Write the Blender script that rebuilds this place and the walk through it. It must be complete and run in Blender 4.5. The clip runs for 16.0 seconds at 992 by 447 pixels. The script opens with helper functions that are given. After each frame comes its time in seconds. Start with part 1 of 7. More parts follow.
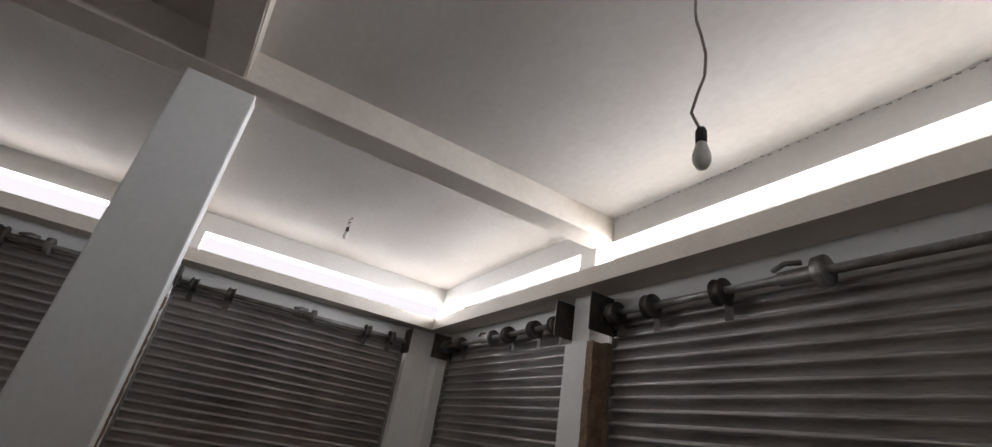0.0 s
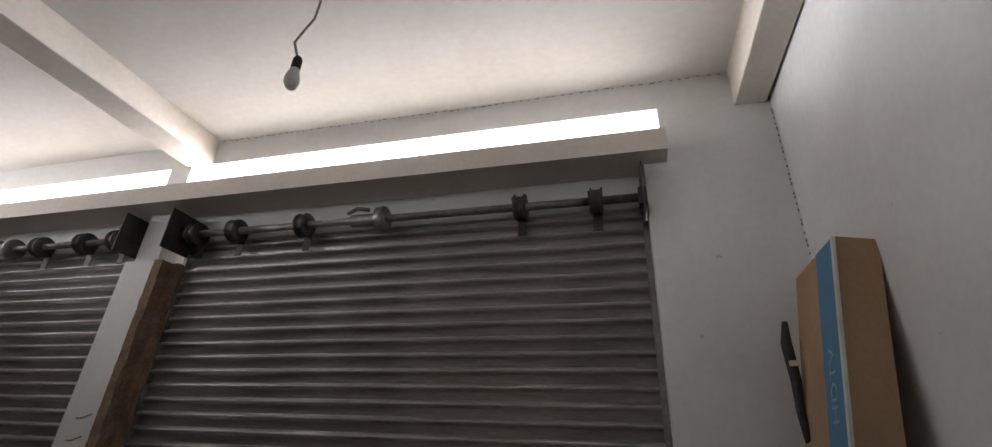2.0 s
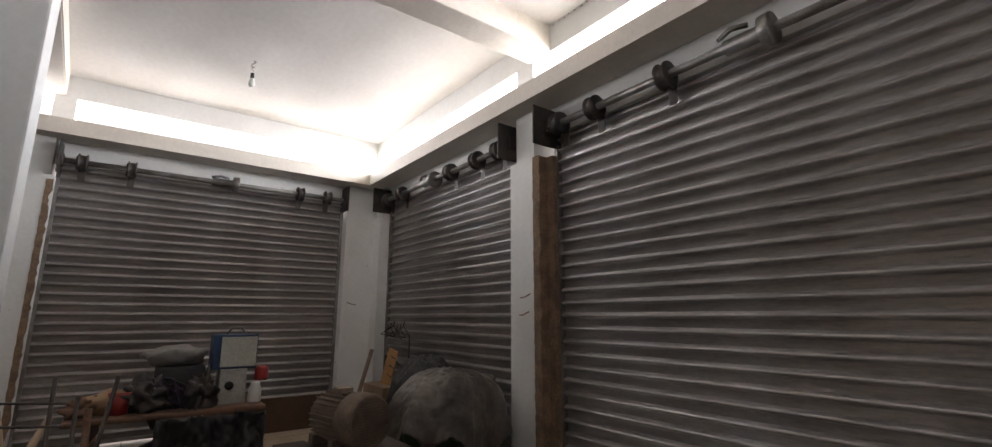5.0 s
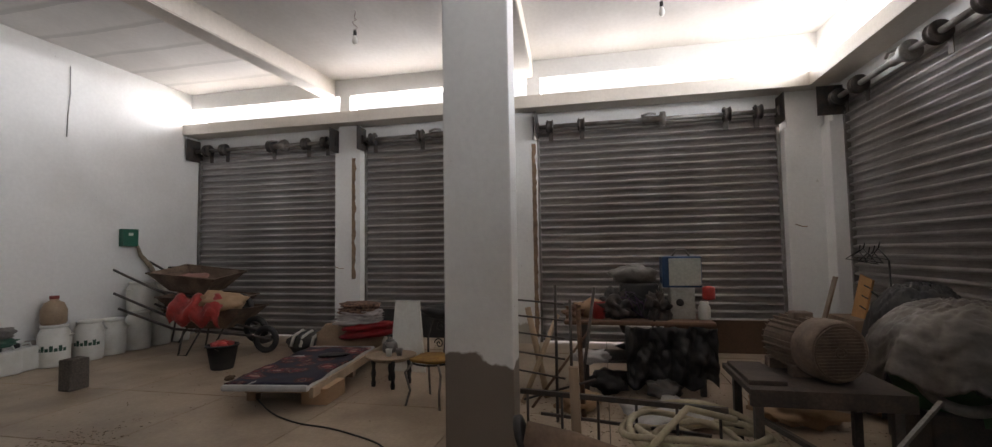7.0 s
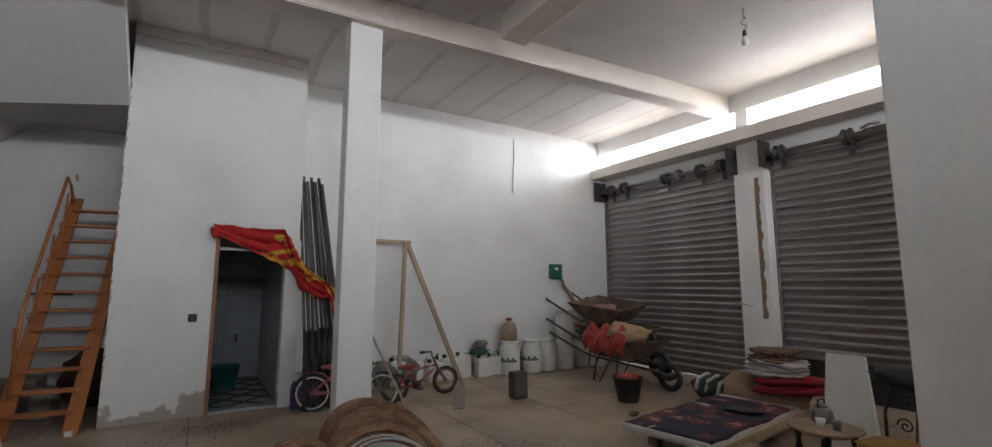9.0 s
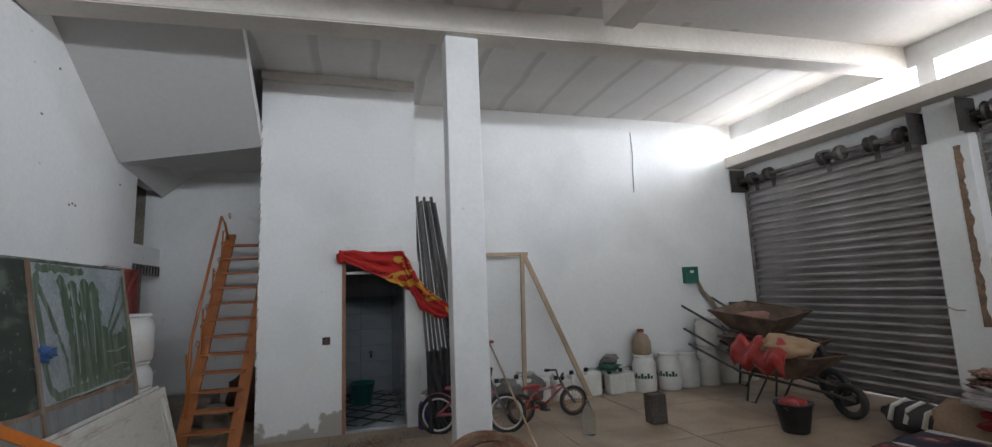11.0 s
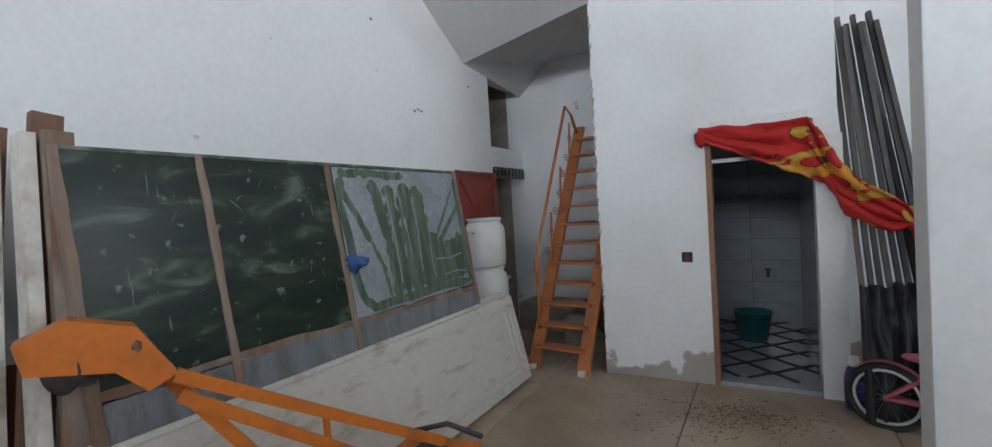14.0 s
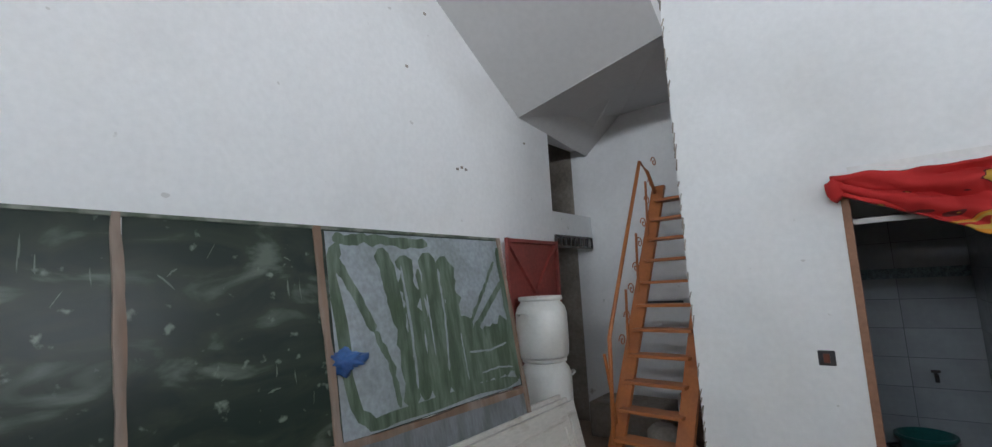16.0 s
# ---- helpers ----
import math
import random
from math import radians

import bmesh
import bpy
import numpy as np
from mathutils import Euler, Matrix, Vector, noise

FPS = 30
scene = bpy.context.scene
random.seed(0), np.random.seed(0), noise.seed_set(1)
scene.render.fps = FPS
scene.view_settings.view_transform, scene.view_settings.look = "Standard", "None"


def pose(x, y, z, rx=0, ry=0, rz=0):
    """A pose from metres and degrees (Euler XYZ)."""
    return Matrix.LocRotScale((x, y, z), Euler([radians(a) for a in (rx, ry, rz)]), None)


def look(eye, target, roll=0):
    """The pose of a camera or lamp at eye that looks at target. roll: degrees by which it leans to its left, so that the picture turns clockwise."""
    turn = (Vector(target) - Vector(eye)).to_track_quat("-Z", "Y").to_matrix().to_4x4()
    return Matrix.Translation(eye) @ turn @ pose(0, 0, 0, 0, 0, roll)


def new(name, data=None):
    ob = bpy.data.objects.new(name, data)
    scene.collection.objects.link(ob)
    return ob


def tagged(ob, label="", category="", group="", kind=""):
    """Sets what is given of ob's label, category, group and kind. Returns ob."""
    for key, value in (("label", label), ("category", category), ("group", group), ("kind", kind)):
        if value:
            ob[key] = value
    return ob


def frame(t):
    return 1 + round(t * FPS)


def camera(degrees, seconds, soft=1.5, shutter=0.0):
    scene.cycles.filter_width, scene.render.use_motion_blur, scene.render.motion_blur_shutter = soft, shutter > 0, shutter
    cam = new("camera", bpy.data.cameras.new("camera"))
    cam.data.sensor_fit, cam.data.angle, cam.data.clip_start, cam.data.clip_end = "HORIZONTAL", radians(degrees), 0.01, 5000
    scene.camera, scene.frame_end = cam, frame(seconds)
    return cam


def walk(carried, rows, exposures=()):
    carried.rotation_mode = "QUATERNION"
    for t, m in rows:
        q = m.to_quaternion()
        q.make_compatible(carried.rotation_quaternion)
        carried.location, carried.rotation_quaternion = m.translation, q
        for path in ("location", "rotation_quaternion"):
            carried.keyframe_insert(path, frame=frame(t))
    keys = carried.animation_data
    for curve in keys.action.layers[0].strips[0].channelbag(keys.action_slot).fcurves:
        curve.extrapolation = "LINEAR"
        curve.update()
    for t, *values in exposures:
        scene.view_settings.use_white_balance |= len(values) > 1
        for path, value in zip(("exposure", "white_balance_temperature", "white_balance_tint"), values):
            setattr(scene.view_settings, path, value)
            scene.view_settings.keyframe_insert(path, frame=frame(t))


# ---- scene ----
cam = camera(91.7, 16.0, soft=1.3)
PATH = [
    (0, (0.155, 6.227, 1.831), (-1.461, 7.041, 2.682), 10.2),
    (0.5, (0.347, 5.703, 1.343), (-0.793, 7.046, 2.289), 9.4),
    (1, (0.454, 5.828, 1.452), (-0.393, 7.391, 2.369), 7.7),
    (1.5, (0.492, 6.093, 1.474), (-0.056, 7.785, 2.388), 3.4),
    (2, (0.502, 6.149, 1.472), (0.024, 7.884, 2.345), 2.5),
    (2.5, (0.459, 6.101, 1.469), (-0.12, 7.824, 2.303), 1.8),
    (3, (0.393, 6.043, 1.43), (-0.204, 7.892, 1.904), 2.3),
    (5.5, (-0.241, 6.438, 1.458), (-2.031, 7.249, 1.827), -0.4),
    (6, (-0.175, 6.469, 1.506), (-2.115, 6.870, 1.784), -0.7),
    (6.5, (-0.196, 6.481, 1.453), (-2.193, 6.434, 1.569), -0.6),
    (7, (-0.287, 6.434, 1.354), (-2.237, 6.004, 1.470), -0.9),
    (7.5, (-0.461, 6.317, 1.355), (-2.291, 5.519, 1.487), 0.7),
    (8, (-0.556, 6.218, 1.349), (-2.136, 5.002, 1.503), 0.1),
    (8.5, (-0.659, 6.209, 1.374), (-1.947, 4.687, 1.529), -0.5),
    (9, (-0.752, 6.266, 1.386), (-1.791, 4.577, 1.645), -0.0),
    (11.5, (-1.142, 5.765, 1.571), (-1.341, 3.789, 1.807), -4.2),
    (12, (-1.306, 5.5, 1.564), (-0.884, 3.545, 1.576), -2.9),
    (12.5, (-1.378, 5.236, 1.53), (-0.785, 3.329, 1.427), -2.0),
    (13, (-1.368, 4.879, 1.521), (-0.703, 2.999, 1.364), -1.1),
    (13.5, (-1.391, 4.532, 1.527), (-0.51, 2.74, 1.418), -3.0),
    (14, (-1.315, 4.216, 1.539), (-0.334, 2.474, 1.478), -3.5),
    (14.5, (-1.158, 3.887, 1.511), (-0.24, 2.11, 1.472), -3.0),
    (15, (-1.027, 3.632, 1.502), (-0.081, 1.871, 1.439), -3.1),
    (15.5, (-1.011, 3.464, 1.54), (0.141, 1.83, 1.559), -3.3),
    (16, (-1.016, 3.401, 1.56), (0.201, 1.835, 1.815), -3.1),
]
EXPOSURES = ((0, -0.86, 6950, 18), (2, -0.76, 7050, 19), (3, -0.55, 7050, 19), (5.5, -0.2, 7100, 18), (6.5, -0.08, 7100, 18), (7.5, -0.28, 7150, 19), (8, -0.28, 7000, 18), (9, -0.10, 6850, 16), (11.5, 0.18, 6450, 13), (12.5, 0.38, 6450, 13), (14, 0.50, 6300, 12), (15, 0.56, 6250, 13), (16, 0.56, 6350, 13))
walk(cam, [(t, look(eye, target, roll)) for t, eye, target, roll in PATH], EXPOSURES)
W_A, W_B = 500.0, 490.0

# ---- world, sun and lamps ----
world = bpy.data.worlds.new("sky")
scene.world = world
world.use_nodes = True
wn = world.node_tree
sky = wn.nodes.new("ShaderNodeTexSky")
sky.sky_type, sky.sun_disc = "NISHITA", False
sky.sun_elevation, sky.sun_rotation = radians(62), radians(150)
haze = wn.nodes.new("ShaderNodeMix")
haze.data_type = "RGBA"
haze.inputs["Factor"].default_value, haze.inputs["B"].default_value = 0.75, (14, 14.3, 15, 1)
wn.links.new(sky.outputs[0], haze.inputs["A"])
wn.links.new(haze.outputs["Result"], wn.nodes["Background"].inputs[0])
wn.nodes["Background"].inputs[1].default_value = 0.15
sun = new("sun", bpy.data.lights.new("sun", "SUN"))
sun.data.energy, sun.data.angle, sun.data.color = 4.0, radians(0.5), (1.0, 0.95, 0.88)
sun.matrix_world = look((0, 0, 0), (-0.235, 0.407, -0.883))


def slot_lamp(name, place, target, size_x, size_y, watts, colour):
    lamp = new(name, bpy.data.lights.new(name, "AREA"))
    lamp.data.shape, lamp.data.size, lamp.data.size_y = "RECTANGLE", size_x, size_y
    lamp.data.energy, lamp.data.color = watts, colour
    lamp.matrix_world = look(place, target)
    return lamp


SKYBLUE, GROUNDWARM = (0.72, 0.87, 1.0), (1.0, 0.95, 0.90)
slot_lamp("sky_light_west", (-7.66, 4.4, 3.88), (-7.0, 4.4, 3.48), 10.0, 0.55, W_B * 0.74, SKYBLUE)
slot_lamp("ground_light_west", (-7.66, 4.4, 3.68), (-7.0, 4.4, 4.0), 10.0, 0.55, W_B * 0.46, GROUNDWARM)
slot_lamp("sky_light_north", (-3.2, 9.62, 3.90), (-3.2, 9.0, 3.48), 8.2, 0.55, W_A * 0.95, SKYBLUE)
slot_lamp("ground_light_north", (-3.2, 9.62, 3.68), (-3.2, 9.0, 4.0), 8.2, 0.55, W_A * 0.46, GROUNDWARM)


# ---- materials ----


def material(name, base, rough=0.6, metal=0.0, dark=None, amount=0.5, scale=2.0, fine=40.0, bump=0.15, fine_amount=0.15, stretch=(1, 1, 1), vary=0.0, coord="Object", lo=0.42, hi=0.62, spec=None):
    """A base colour with large stains towards `dark`, a fine grain, and a bump."""
    m = bpy.data.materials.new(name)
    m.use_nodes = True
    nt = m.node_tree
    n, l = nt.nodes, nt.links
    b = n["Principled BSDF"]
    tc = n.new("ShaderNodeTexCoord")
    mp = n.new("ShaderNodeMapping")
    mp.inputs["Scale"].default_value = stretch
    if coord == "World":
        geo = n.new("ShaderNodeNewGeometry")
        l.new(geo.outputs["Position"], mp.inputs[0])
    else:
        l.new(tc.outputs[coord], mp.inputs[0])
    big, small = n.new("ShaderNodeTexNoise"), n.new("ShaderNodeTexNoise")
    big.inputs["Scale"].default_value, big.inputs["Detail"].default_value = scale, 6
    small.inputs["Scale"].default_value, small.inputs["Detail"].default_value = fine, 4
    l.new(mp.outputs[0], big.inputs[0])
    l.new(mp.outputs[0], small.inputs[0])
    ramp = n.new("ShaderNodeMapRange")
    ramp.inputs["From Min"].default_value, ramp.inputs["From Max"].default_value = lo, hi
    ramp.inputs["To Max"].default_value = amount
    l.new(big.outputs[0], ramp.inputs["Value"])
    mix = n.new("ShaderNodeMix")
    mix.data_type = "RGBA"
    d = dark if dark else tuple(c * 0.6 for c in base)
    mix.inputs["A"].default_value, mix.inputs["B"].default_value = (*base, 1), (*d, 1)
    l.new(ramp.outputs[0], mix.inputs["Factor"])
    gr = n.new("ShaderNodeMapRange")
    gr.inputs["From Min"].default_value, gr.inputs["From Max"].default_value = 0.3, 0.7
    gr.inputs["To Min"].default_value, gr.inputs["To Max"].default_value = 1 - fine_amount, 1 + fine_amount * 0.5
    l.new(small.outputs[0], gr.inputs["Value"])
    mul = n.new("ShaderNodeVectorMath")
    mul.operation = "SCALE"
    l.new(mix.outputs["Result"], mul.inputs[0])
    last = gr.outputs[0]
    if vary:
        oi = n.new("ShaderNodeObjectInfo")
        vr = n.new("ShaderNodeMapRange")
        vr.inputs["To Min"].default_value, vr.inputs["To Max"].default_value = 1 - vary, 1 + vary
        l.new(oi.outputs["Random"], vr.inputs["Value"])
        mm = n.new("ShaderNodeMath")
        mm.operation = "MULTIPLY"
        l.new(gr.outputs[0], mm.inputs[0])
        l.new(vr.outputs[0], mm.inputs[1])
        last = mm.outputs[0]
    l.new(last, mul.inputs["Scale"])
    l.new(mul.outputs[0], b.inputs["Base Color"])
    b.inputs["Roughness"].default_value, b.inputs["Metallic"].default_value = rough, metal
    if spec is not None:
        b.inputs["Specular IOR Level"].default_value = spec
    if bump:
        bp = n.new("ShaderNodeBump")
        bp.inputs["Strength"].default_value, bp.inputs["Distance"].default_value = bump, 0.01
        l.new(small.outputs[0], bp.inputs["Height"])
        l.new(bp.outputs[0], b.inputs["Normal"])
    return m


def wall_material():
    """White plaster, uneven, with damp grey cement showing at the foot, drips and scuffs."""
    m = material("white_plaster", (0.78, 0.78, 0.77), 0.62, 0, (0.56, 0.545, 0.52), 0.6, 0.8, 25, 0.12, 0.04, coord="World", lo=0.45, hi=0.75)
    nt = m.node_tree
    n, l = nt.nodes, nt.links
    b = n["Principled BSDF"]
    old = b.inputs["Base Color"].links[0].from_socket
    geo = n.new("ShaderNodeNewGeometry")
    sep = n.new("ShaderNodeSeparateXYZ")
    l.new(geo.outputs["Position"], sep.inputs[0])
    no = n.new("ShaderNodeTexNoise")
    no.inputs["Scale"].default_value, no.inputs["Detail"].default_value = 2.6, 8
    l.new(geo.outputs["Position"], no.inputs[0])
    a = n.new("ShaderNodeMath")
    a.operation = "MULTIPLY_ADD"
    a.inputs[1].default_value, a.inputs[2].default_value = -1.3, 0.52
    l.new(no.outputs[0], a.inputs[0])
    s = n.new("ShaderNodeMath")
    s.operation = "ADD"
    l.new(sep.outputs[2], s.inputs[0])
    l.new(a.outputs[0], s.inputs[1])
    r = n.new("ShaderNodeMapRange")
    r.inputs["From Min"].default_value, r.inputs["From Max"].default_value = 0.03, 0.08
    r.inputs["To Min"].default_value, r.inputs["To Max"].default_value = 0.8, 0.0
    l.new(s.outputs[0], r.inputs["Value"])
    mix = n.new("ShaderNodeMix")
    mix.data_type = "RGBA"
    mix.inputs["B"].default_value = (0.31, 0.265, 0.215, 1)
    l.new(r.outputs[0], mix.inputs["Factor"])
    l.new(old, mix.inputs["A"])
    vo = n.new("ShaderNodeTexNoise")
    vo.inputs["Scale"].default_value, vo.inputs["Detail"].default_value = 11, 2
    l.new(geo.outputs["Position"], vo.inputs[0])
    r2 = n.new("ShaderNodeMapRange")
    r2.inputs["From Min"].default_value, r2.inputs["From Max"].default_value = 0.745, 0.77
    r2.inputs["To Max"].default_value = 0.4
    l.new(vo.outputs[0], r2.inputs["Value"])
    mix2 = n.new("ShaderNodeMix")
    mix2.data_type = "RGBA"
    mix2.inputs["B"].default_value = (0.33, 0.30, 0.26, 1)
    l.new(r2.outputs[0], mix2.inputs["Factor"])
    l.new(mix.outputs["Result"], mix2.inputs["A"])
    l.new(mix2.outputs["Result"], b.inputs["Base Color"])
    return m


def ceiling_material():
    """White painted soffit with smoky patches and darker joints of the ribs across the last bay."""
    m = material("painted_ceiling", (0.66, 0.64, 0.62), 0.8, 0, (0.50, 0.47, 0.44), 0.75, 0.55, 14, 0.08, 0.05, coord="World", stretch=(1, 1.4, 1), lo=0.4, hi=0.7)
    nt = m.node_tree
    n, l = nt.nodes, nt.links
    b = n["Principled BSDF"]
    old = b.inputs["Base Color"].links[0].from_socket
    geo = n.new("ShaderNodeNewGeometry")
    sep = n.new("ShaderNodeSeparateXYZ")
    l.new(geo.outputs["Position"], sep.inputs[0])
    no = n.new("ShaderNodeTexNoise")
    no.inputs["Scale"].default_value = 1.5
    l.new(geo.outputs["Position"], no.inputs[0])
    wob = n.new("ShaderNodeMath")
    wob.operation = "MULTIPLY_ADD"
    wob.inputs[1].default_value = 0.12
    l.new(no.outputs[0], wob.inputs[0])
    l.new(sep.outputs[0], wob.inputs[2])
    sc = n.new("ShaderNodeMath")
    sc.operation = "DIVIDE"
    sc.inputs[1].default_value = 0.62
    l.new(wob.outputs[0], sc.inputs[0])
    fr = n.new("ShaderNodeMath")
    fr.operation = "FRACT"
    l.new(sc.outputs[0], fr.inputs[0])
    lt = n.new("ShaderNodeMapRange")
    lt.inputs["From Min"].default_value, lt.inputs["From Max"].default_value = 0.18, 0.10
    l.new(fr.outputs[0], lt.inputs["Value"])
    south = n.new("ShaderNodeMath")
    south.operation = "LESS_THAN"
    south.inputs[1].default_value = 2.1
    l.new(sep.outputs[1], south.inputs[0])
    both = n.new("ShaderNodeMath")
    both.operation = "MULTIPLY"
    l.new(lt.outputs[0], both.inputs[0])
    l.new(south.outputs[0], both.inputs[1])
    k = n.new("ShaderNodeMath")
    k.operation = "MULTIPLY"
    k.inputs[1].default_value = 0.45
    l.new(both.outputs[0], k.inputs[0])
    mix = n.new("ShaderNodeMix")
    mix.data_type = "RGBA"
    mix.inputs["B"].default_value = (0.33, 0.32, 0.31, 1)
    l.new(k.outputs[0], mix.inputs["Factor"])
    l.new(old, mix.inputs["A"])
    l.new(mix.outputs["Result"], b.inputs["Base Color"])
    return m


PLASTER, CEIL = wall_material(), ceiling_material()
CEMENT = material("rough_cement_render", (0.33, 0.29, 0.24), 0.9, 0, (0.2, 0.17, 0.14), 0.7, 3, 30, 0.5, 0.2, coord="World")
BEAM = material("painted_beam", (0.66, 0.61, 0.55), 0.75, 0, (0.5, 0.46, 0.41), 0.5, 2.0, 25, 0.2, 0.06, coord="World", lo=0.5, hi=0.75)
SLAB = material("concrete_floor_slab", (0.43, 0.335, 0.245), 0.42, 0, (0.25, 0.18, 0.12), 0.75, 1.3, 30, 0.12, 0.12, vary=0.07, coord="World")
JOINT = material("sandy_joint", (0.16, 0.14, 0.11), 0.95, 0, fine=60, bump=0.3)
STEEL = material("galvanised_slat", (0.46, 0.44, 0.435), 0.30, 0.75, (0.29, 0.27, 0.255), 0.7, 1.6, 18, 0.05, 0.15, stretch=(1, 1, 6), vary=0.06)
DARKIRON = material("oily_dark_iron", (0.075, 0.07, 0.068), 0.5, 0.5, (0.13, 0.10, 0.08), 0.6, 8, 60, 0.25, 0.2)
GREYIRON = material("worn_grey_steel", (0.28, 0.27, 0.26), 0.45, 0.6, (0.13, 0.10, 0.08), 0.6, 7, 60, 0.2, 0.2)
OUTSIDE = material("pale_outside_ground", (0.5, 0.47, 0.42), 0.9, 0, scale=0.4, fine=6, coord="World")
WOOD = material("weathered_timber", (0.36, 0.26, 0.18), 0.7, 0, (0.22, 0.15, 0.1), 0.6, 2.5, 30, 0.25, 0.2, stretch=(1, 1, 0.15), vary=0.1)
PALEWOOD = material("pale_timber", (0.46, 0.34, 0.23), 0.65, 0, (0.3, 0.21, 0.14), 0.5, 2.5, 30, 0.2, 0.15, stretch=(1, 1, 0.15))
WHITEWOOD = material("old_white_paint", (0.66, 0.62, 0.55), 0.55, 0, (0.30, 0.21, 0.13), 0.75, 4.0, 30, 0.2, 0.14, lo=0.5, hi=0.66)
ORANGE = material("orange_machine_enamel", (0.62, 0.17, 0.02), 0.42, 0, (0.30, 0.09, 0.03), 0.6, 5, 40, 0.1, 0.12, lo=0.5, hi=0.7)
STAIRORANGE = material("orange_red_oxide_paint", (0.46, 0.155, 0.045), 0.5, 0, (0.28, 0.1, 0.05), 0.5, 4, 40, 0.1, 0.1)
RUST = material("rusty_hoop", (0.20, 0.095, 0.05), 0.7, 0.15, (0.32, 0.21, 0.14), 0.8, 7, 50, 0.5, 0.35, vary=0.42)
WHITEPLASTIC = material("white_drum_plastic", (0.72, 0.72, 0.68), 0.4, 0, (0.5, 0.46, 0.38), 0.4, 4, 30, 0.05, 0.05)
BLACK = material("black_rubber", (0.02, 0.02, 0.022), 0.6, 0, (0.05, 0.045, 0.04), 0.5, 8, 60, 0.1, 0.2)
CARD = material("brown_cardboard", (0.42, 0.27, 0.16), 0.8, 0, (0.3, 0.19, 0.11), 0.4, 3, 50, 0.1, 0.08)
BLUEPRINT = material("blue_printed_card", (0.06, 0.22, 0.38), 0.6, 0, (0.08, 0.18, 0.28), 0.4, 4, 50, 0.05, 0.08)
MAHOGANY = material("dark_red_varnished_wood", (0.13, 0.035, 0.018), 0.3, 0, (0.06, 0.016, 0.01), 0.7, 2.0, 30, 0.05, 0.2, stretch=(6, 6, 0.6))
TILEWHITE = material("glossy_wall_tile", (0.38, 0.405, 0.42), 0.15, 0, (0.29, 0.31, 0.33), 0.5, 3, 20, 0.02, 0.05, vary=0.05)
TEAL = material("teal_plastic", (0.02, 0.14, 0.13), 0.4)
REDPAINT = material("dull_red_door_paint", (0.26, 0.05, 0.04), 0.55, 0, (0.15, 0.04, 0.03), 0.5, 3, 30, 0.1, 0.15)
DUST = material("dusty_grey_sheet", (0.20, 0.185, 0.17), 0.7, 0, (0.11, 0.1, 0.09), 0.7, 4, 30, 0.3, 0.2)

# ---- mesh helpers ----


def part(name, bm, mat, parent=None, label="", category="", group="", kind="", smooth=False):
    """One mesh object from a bmesh."""
    me = bpy.data.meshes.new(name)
    if smooth:
        for fc in bm.faces:
            fc.smooth = True
    bm.to_mesh(me)
    bm.free()
    for mm in mat if isinstance(mat, (list, tuple)) else [mat]:
        me.materials.append(mm)
    ob = new(name, me)
    ob.parent = parent
    return tagged(ob, label, category, group, kind)


def thing(name, label, category, m=None, group=""):
    """An empty at a thing's base, which carries its parts."""
    ob = new(name)
    ob.empty_display_size = 0.1
    if m is not None:
        ob.matrix_basis = m
    return tagged(ob, label, category, group)


def box(bm, x0, x1, y0, y1, z0, z1, m=None, bevel=0.0, mi=0):
    """A box; with bevel, its edges are broken."""
    t = bmesh.new() if bevel else bm
    vs = [t.verts.new((x, y, z)) for x in (x0, x1) for y in (y0, y1) for z in (z0, z1)]
    for q in ((0, 1, 3, 2), (4, 6, 7, 5), (0, 4, 5, 1), (2, 3, 7, 6), (0, 2, 6, 4), (1, 5, 7, 3)):
        t.faces.new([vs[i] for i in q]).material_index = mi
    if bevel:
        bmesh.ops.bevel(t, geom=t.edges[:], offset=bevel, segments=2, affect="EDGES", profile=0.6)
        if m is not None:
            t.transform(m)
        merge(bm, t)
    elif m is not None:
        for v in vs:
            v.co = m @ v.co
    return bm


def merge(bm, t):
    """Adds the bmesh t to bm and frees it."""
    link = {v: bm.verts.new(v.co) for v in t.verts}
    for fc in t.faces:
        g = bm.faces.new([link[v] for v in fc.verts])
        g.material_index, g.smooth = fc.material_index, fc.smooth
    t.free()


def bar(bm, a, b, w, h=None, up=(0, 0, 1), mi=0):
    """A square bar from a to b."""
    a, b = Vector(a), Vector(b)
    d = (b - a).normalized()
    u = Vector(up)
    if abs(d.dot(u)) > 0.98:
        u = Vector((1, 0, 0))
    s = d.cross(u).normalized()
    t = s.cross(d)
    w, h = w / 2, (h if h else w) / 2
    vs = [bm.verts.new(p + s * i * w + t * j * h) for p in (a, b) for i, j in ((-1, -1), (1, -1), (1, 1), (-1, 1))]
    for q in ((3, 2, 1, 0), (4, 5, 6, 7), (0, 1, 5, 4), (1, 2, 6, 5), (2, 3, 7, 6), (3, 0, 4, 7)):
        bm.faces.new([vs[i] for i in q]).material_index = mi
    return bm


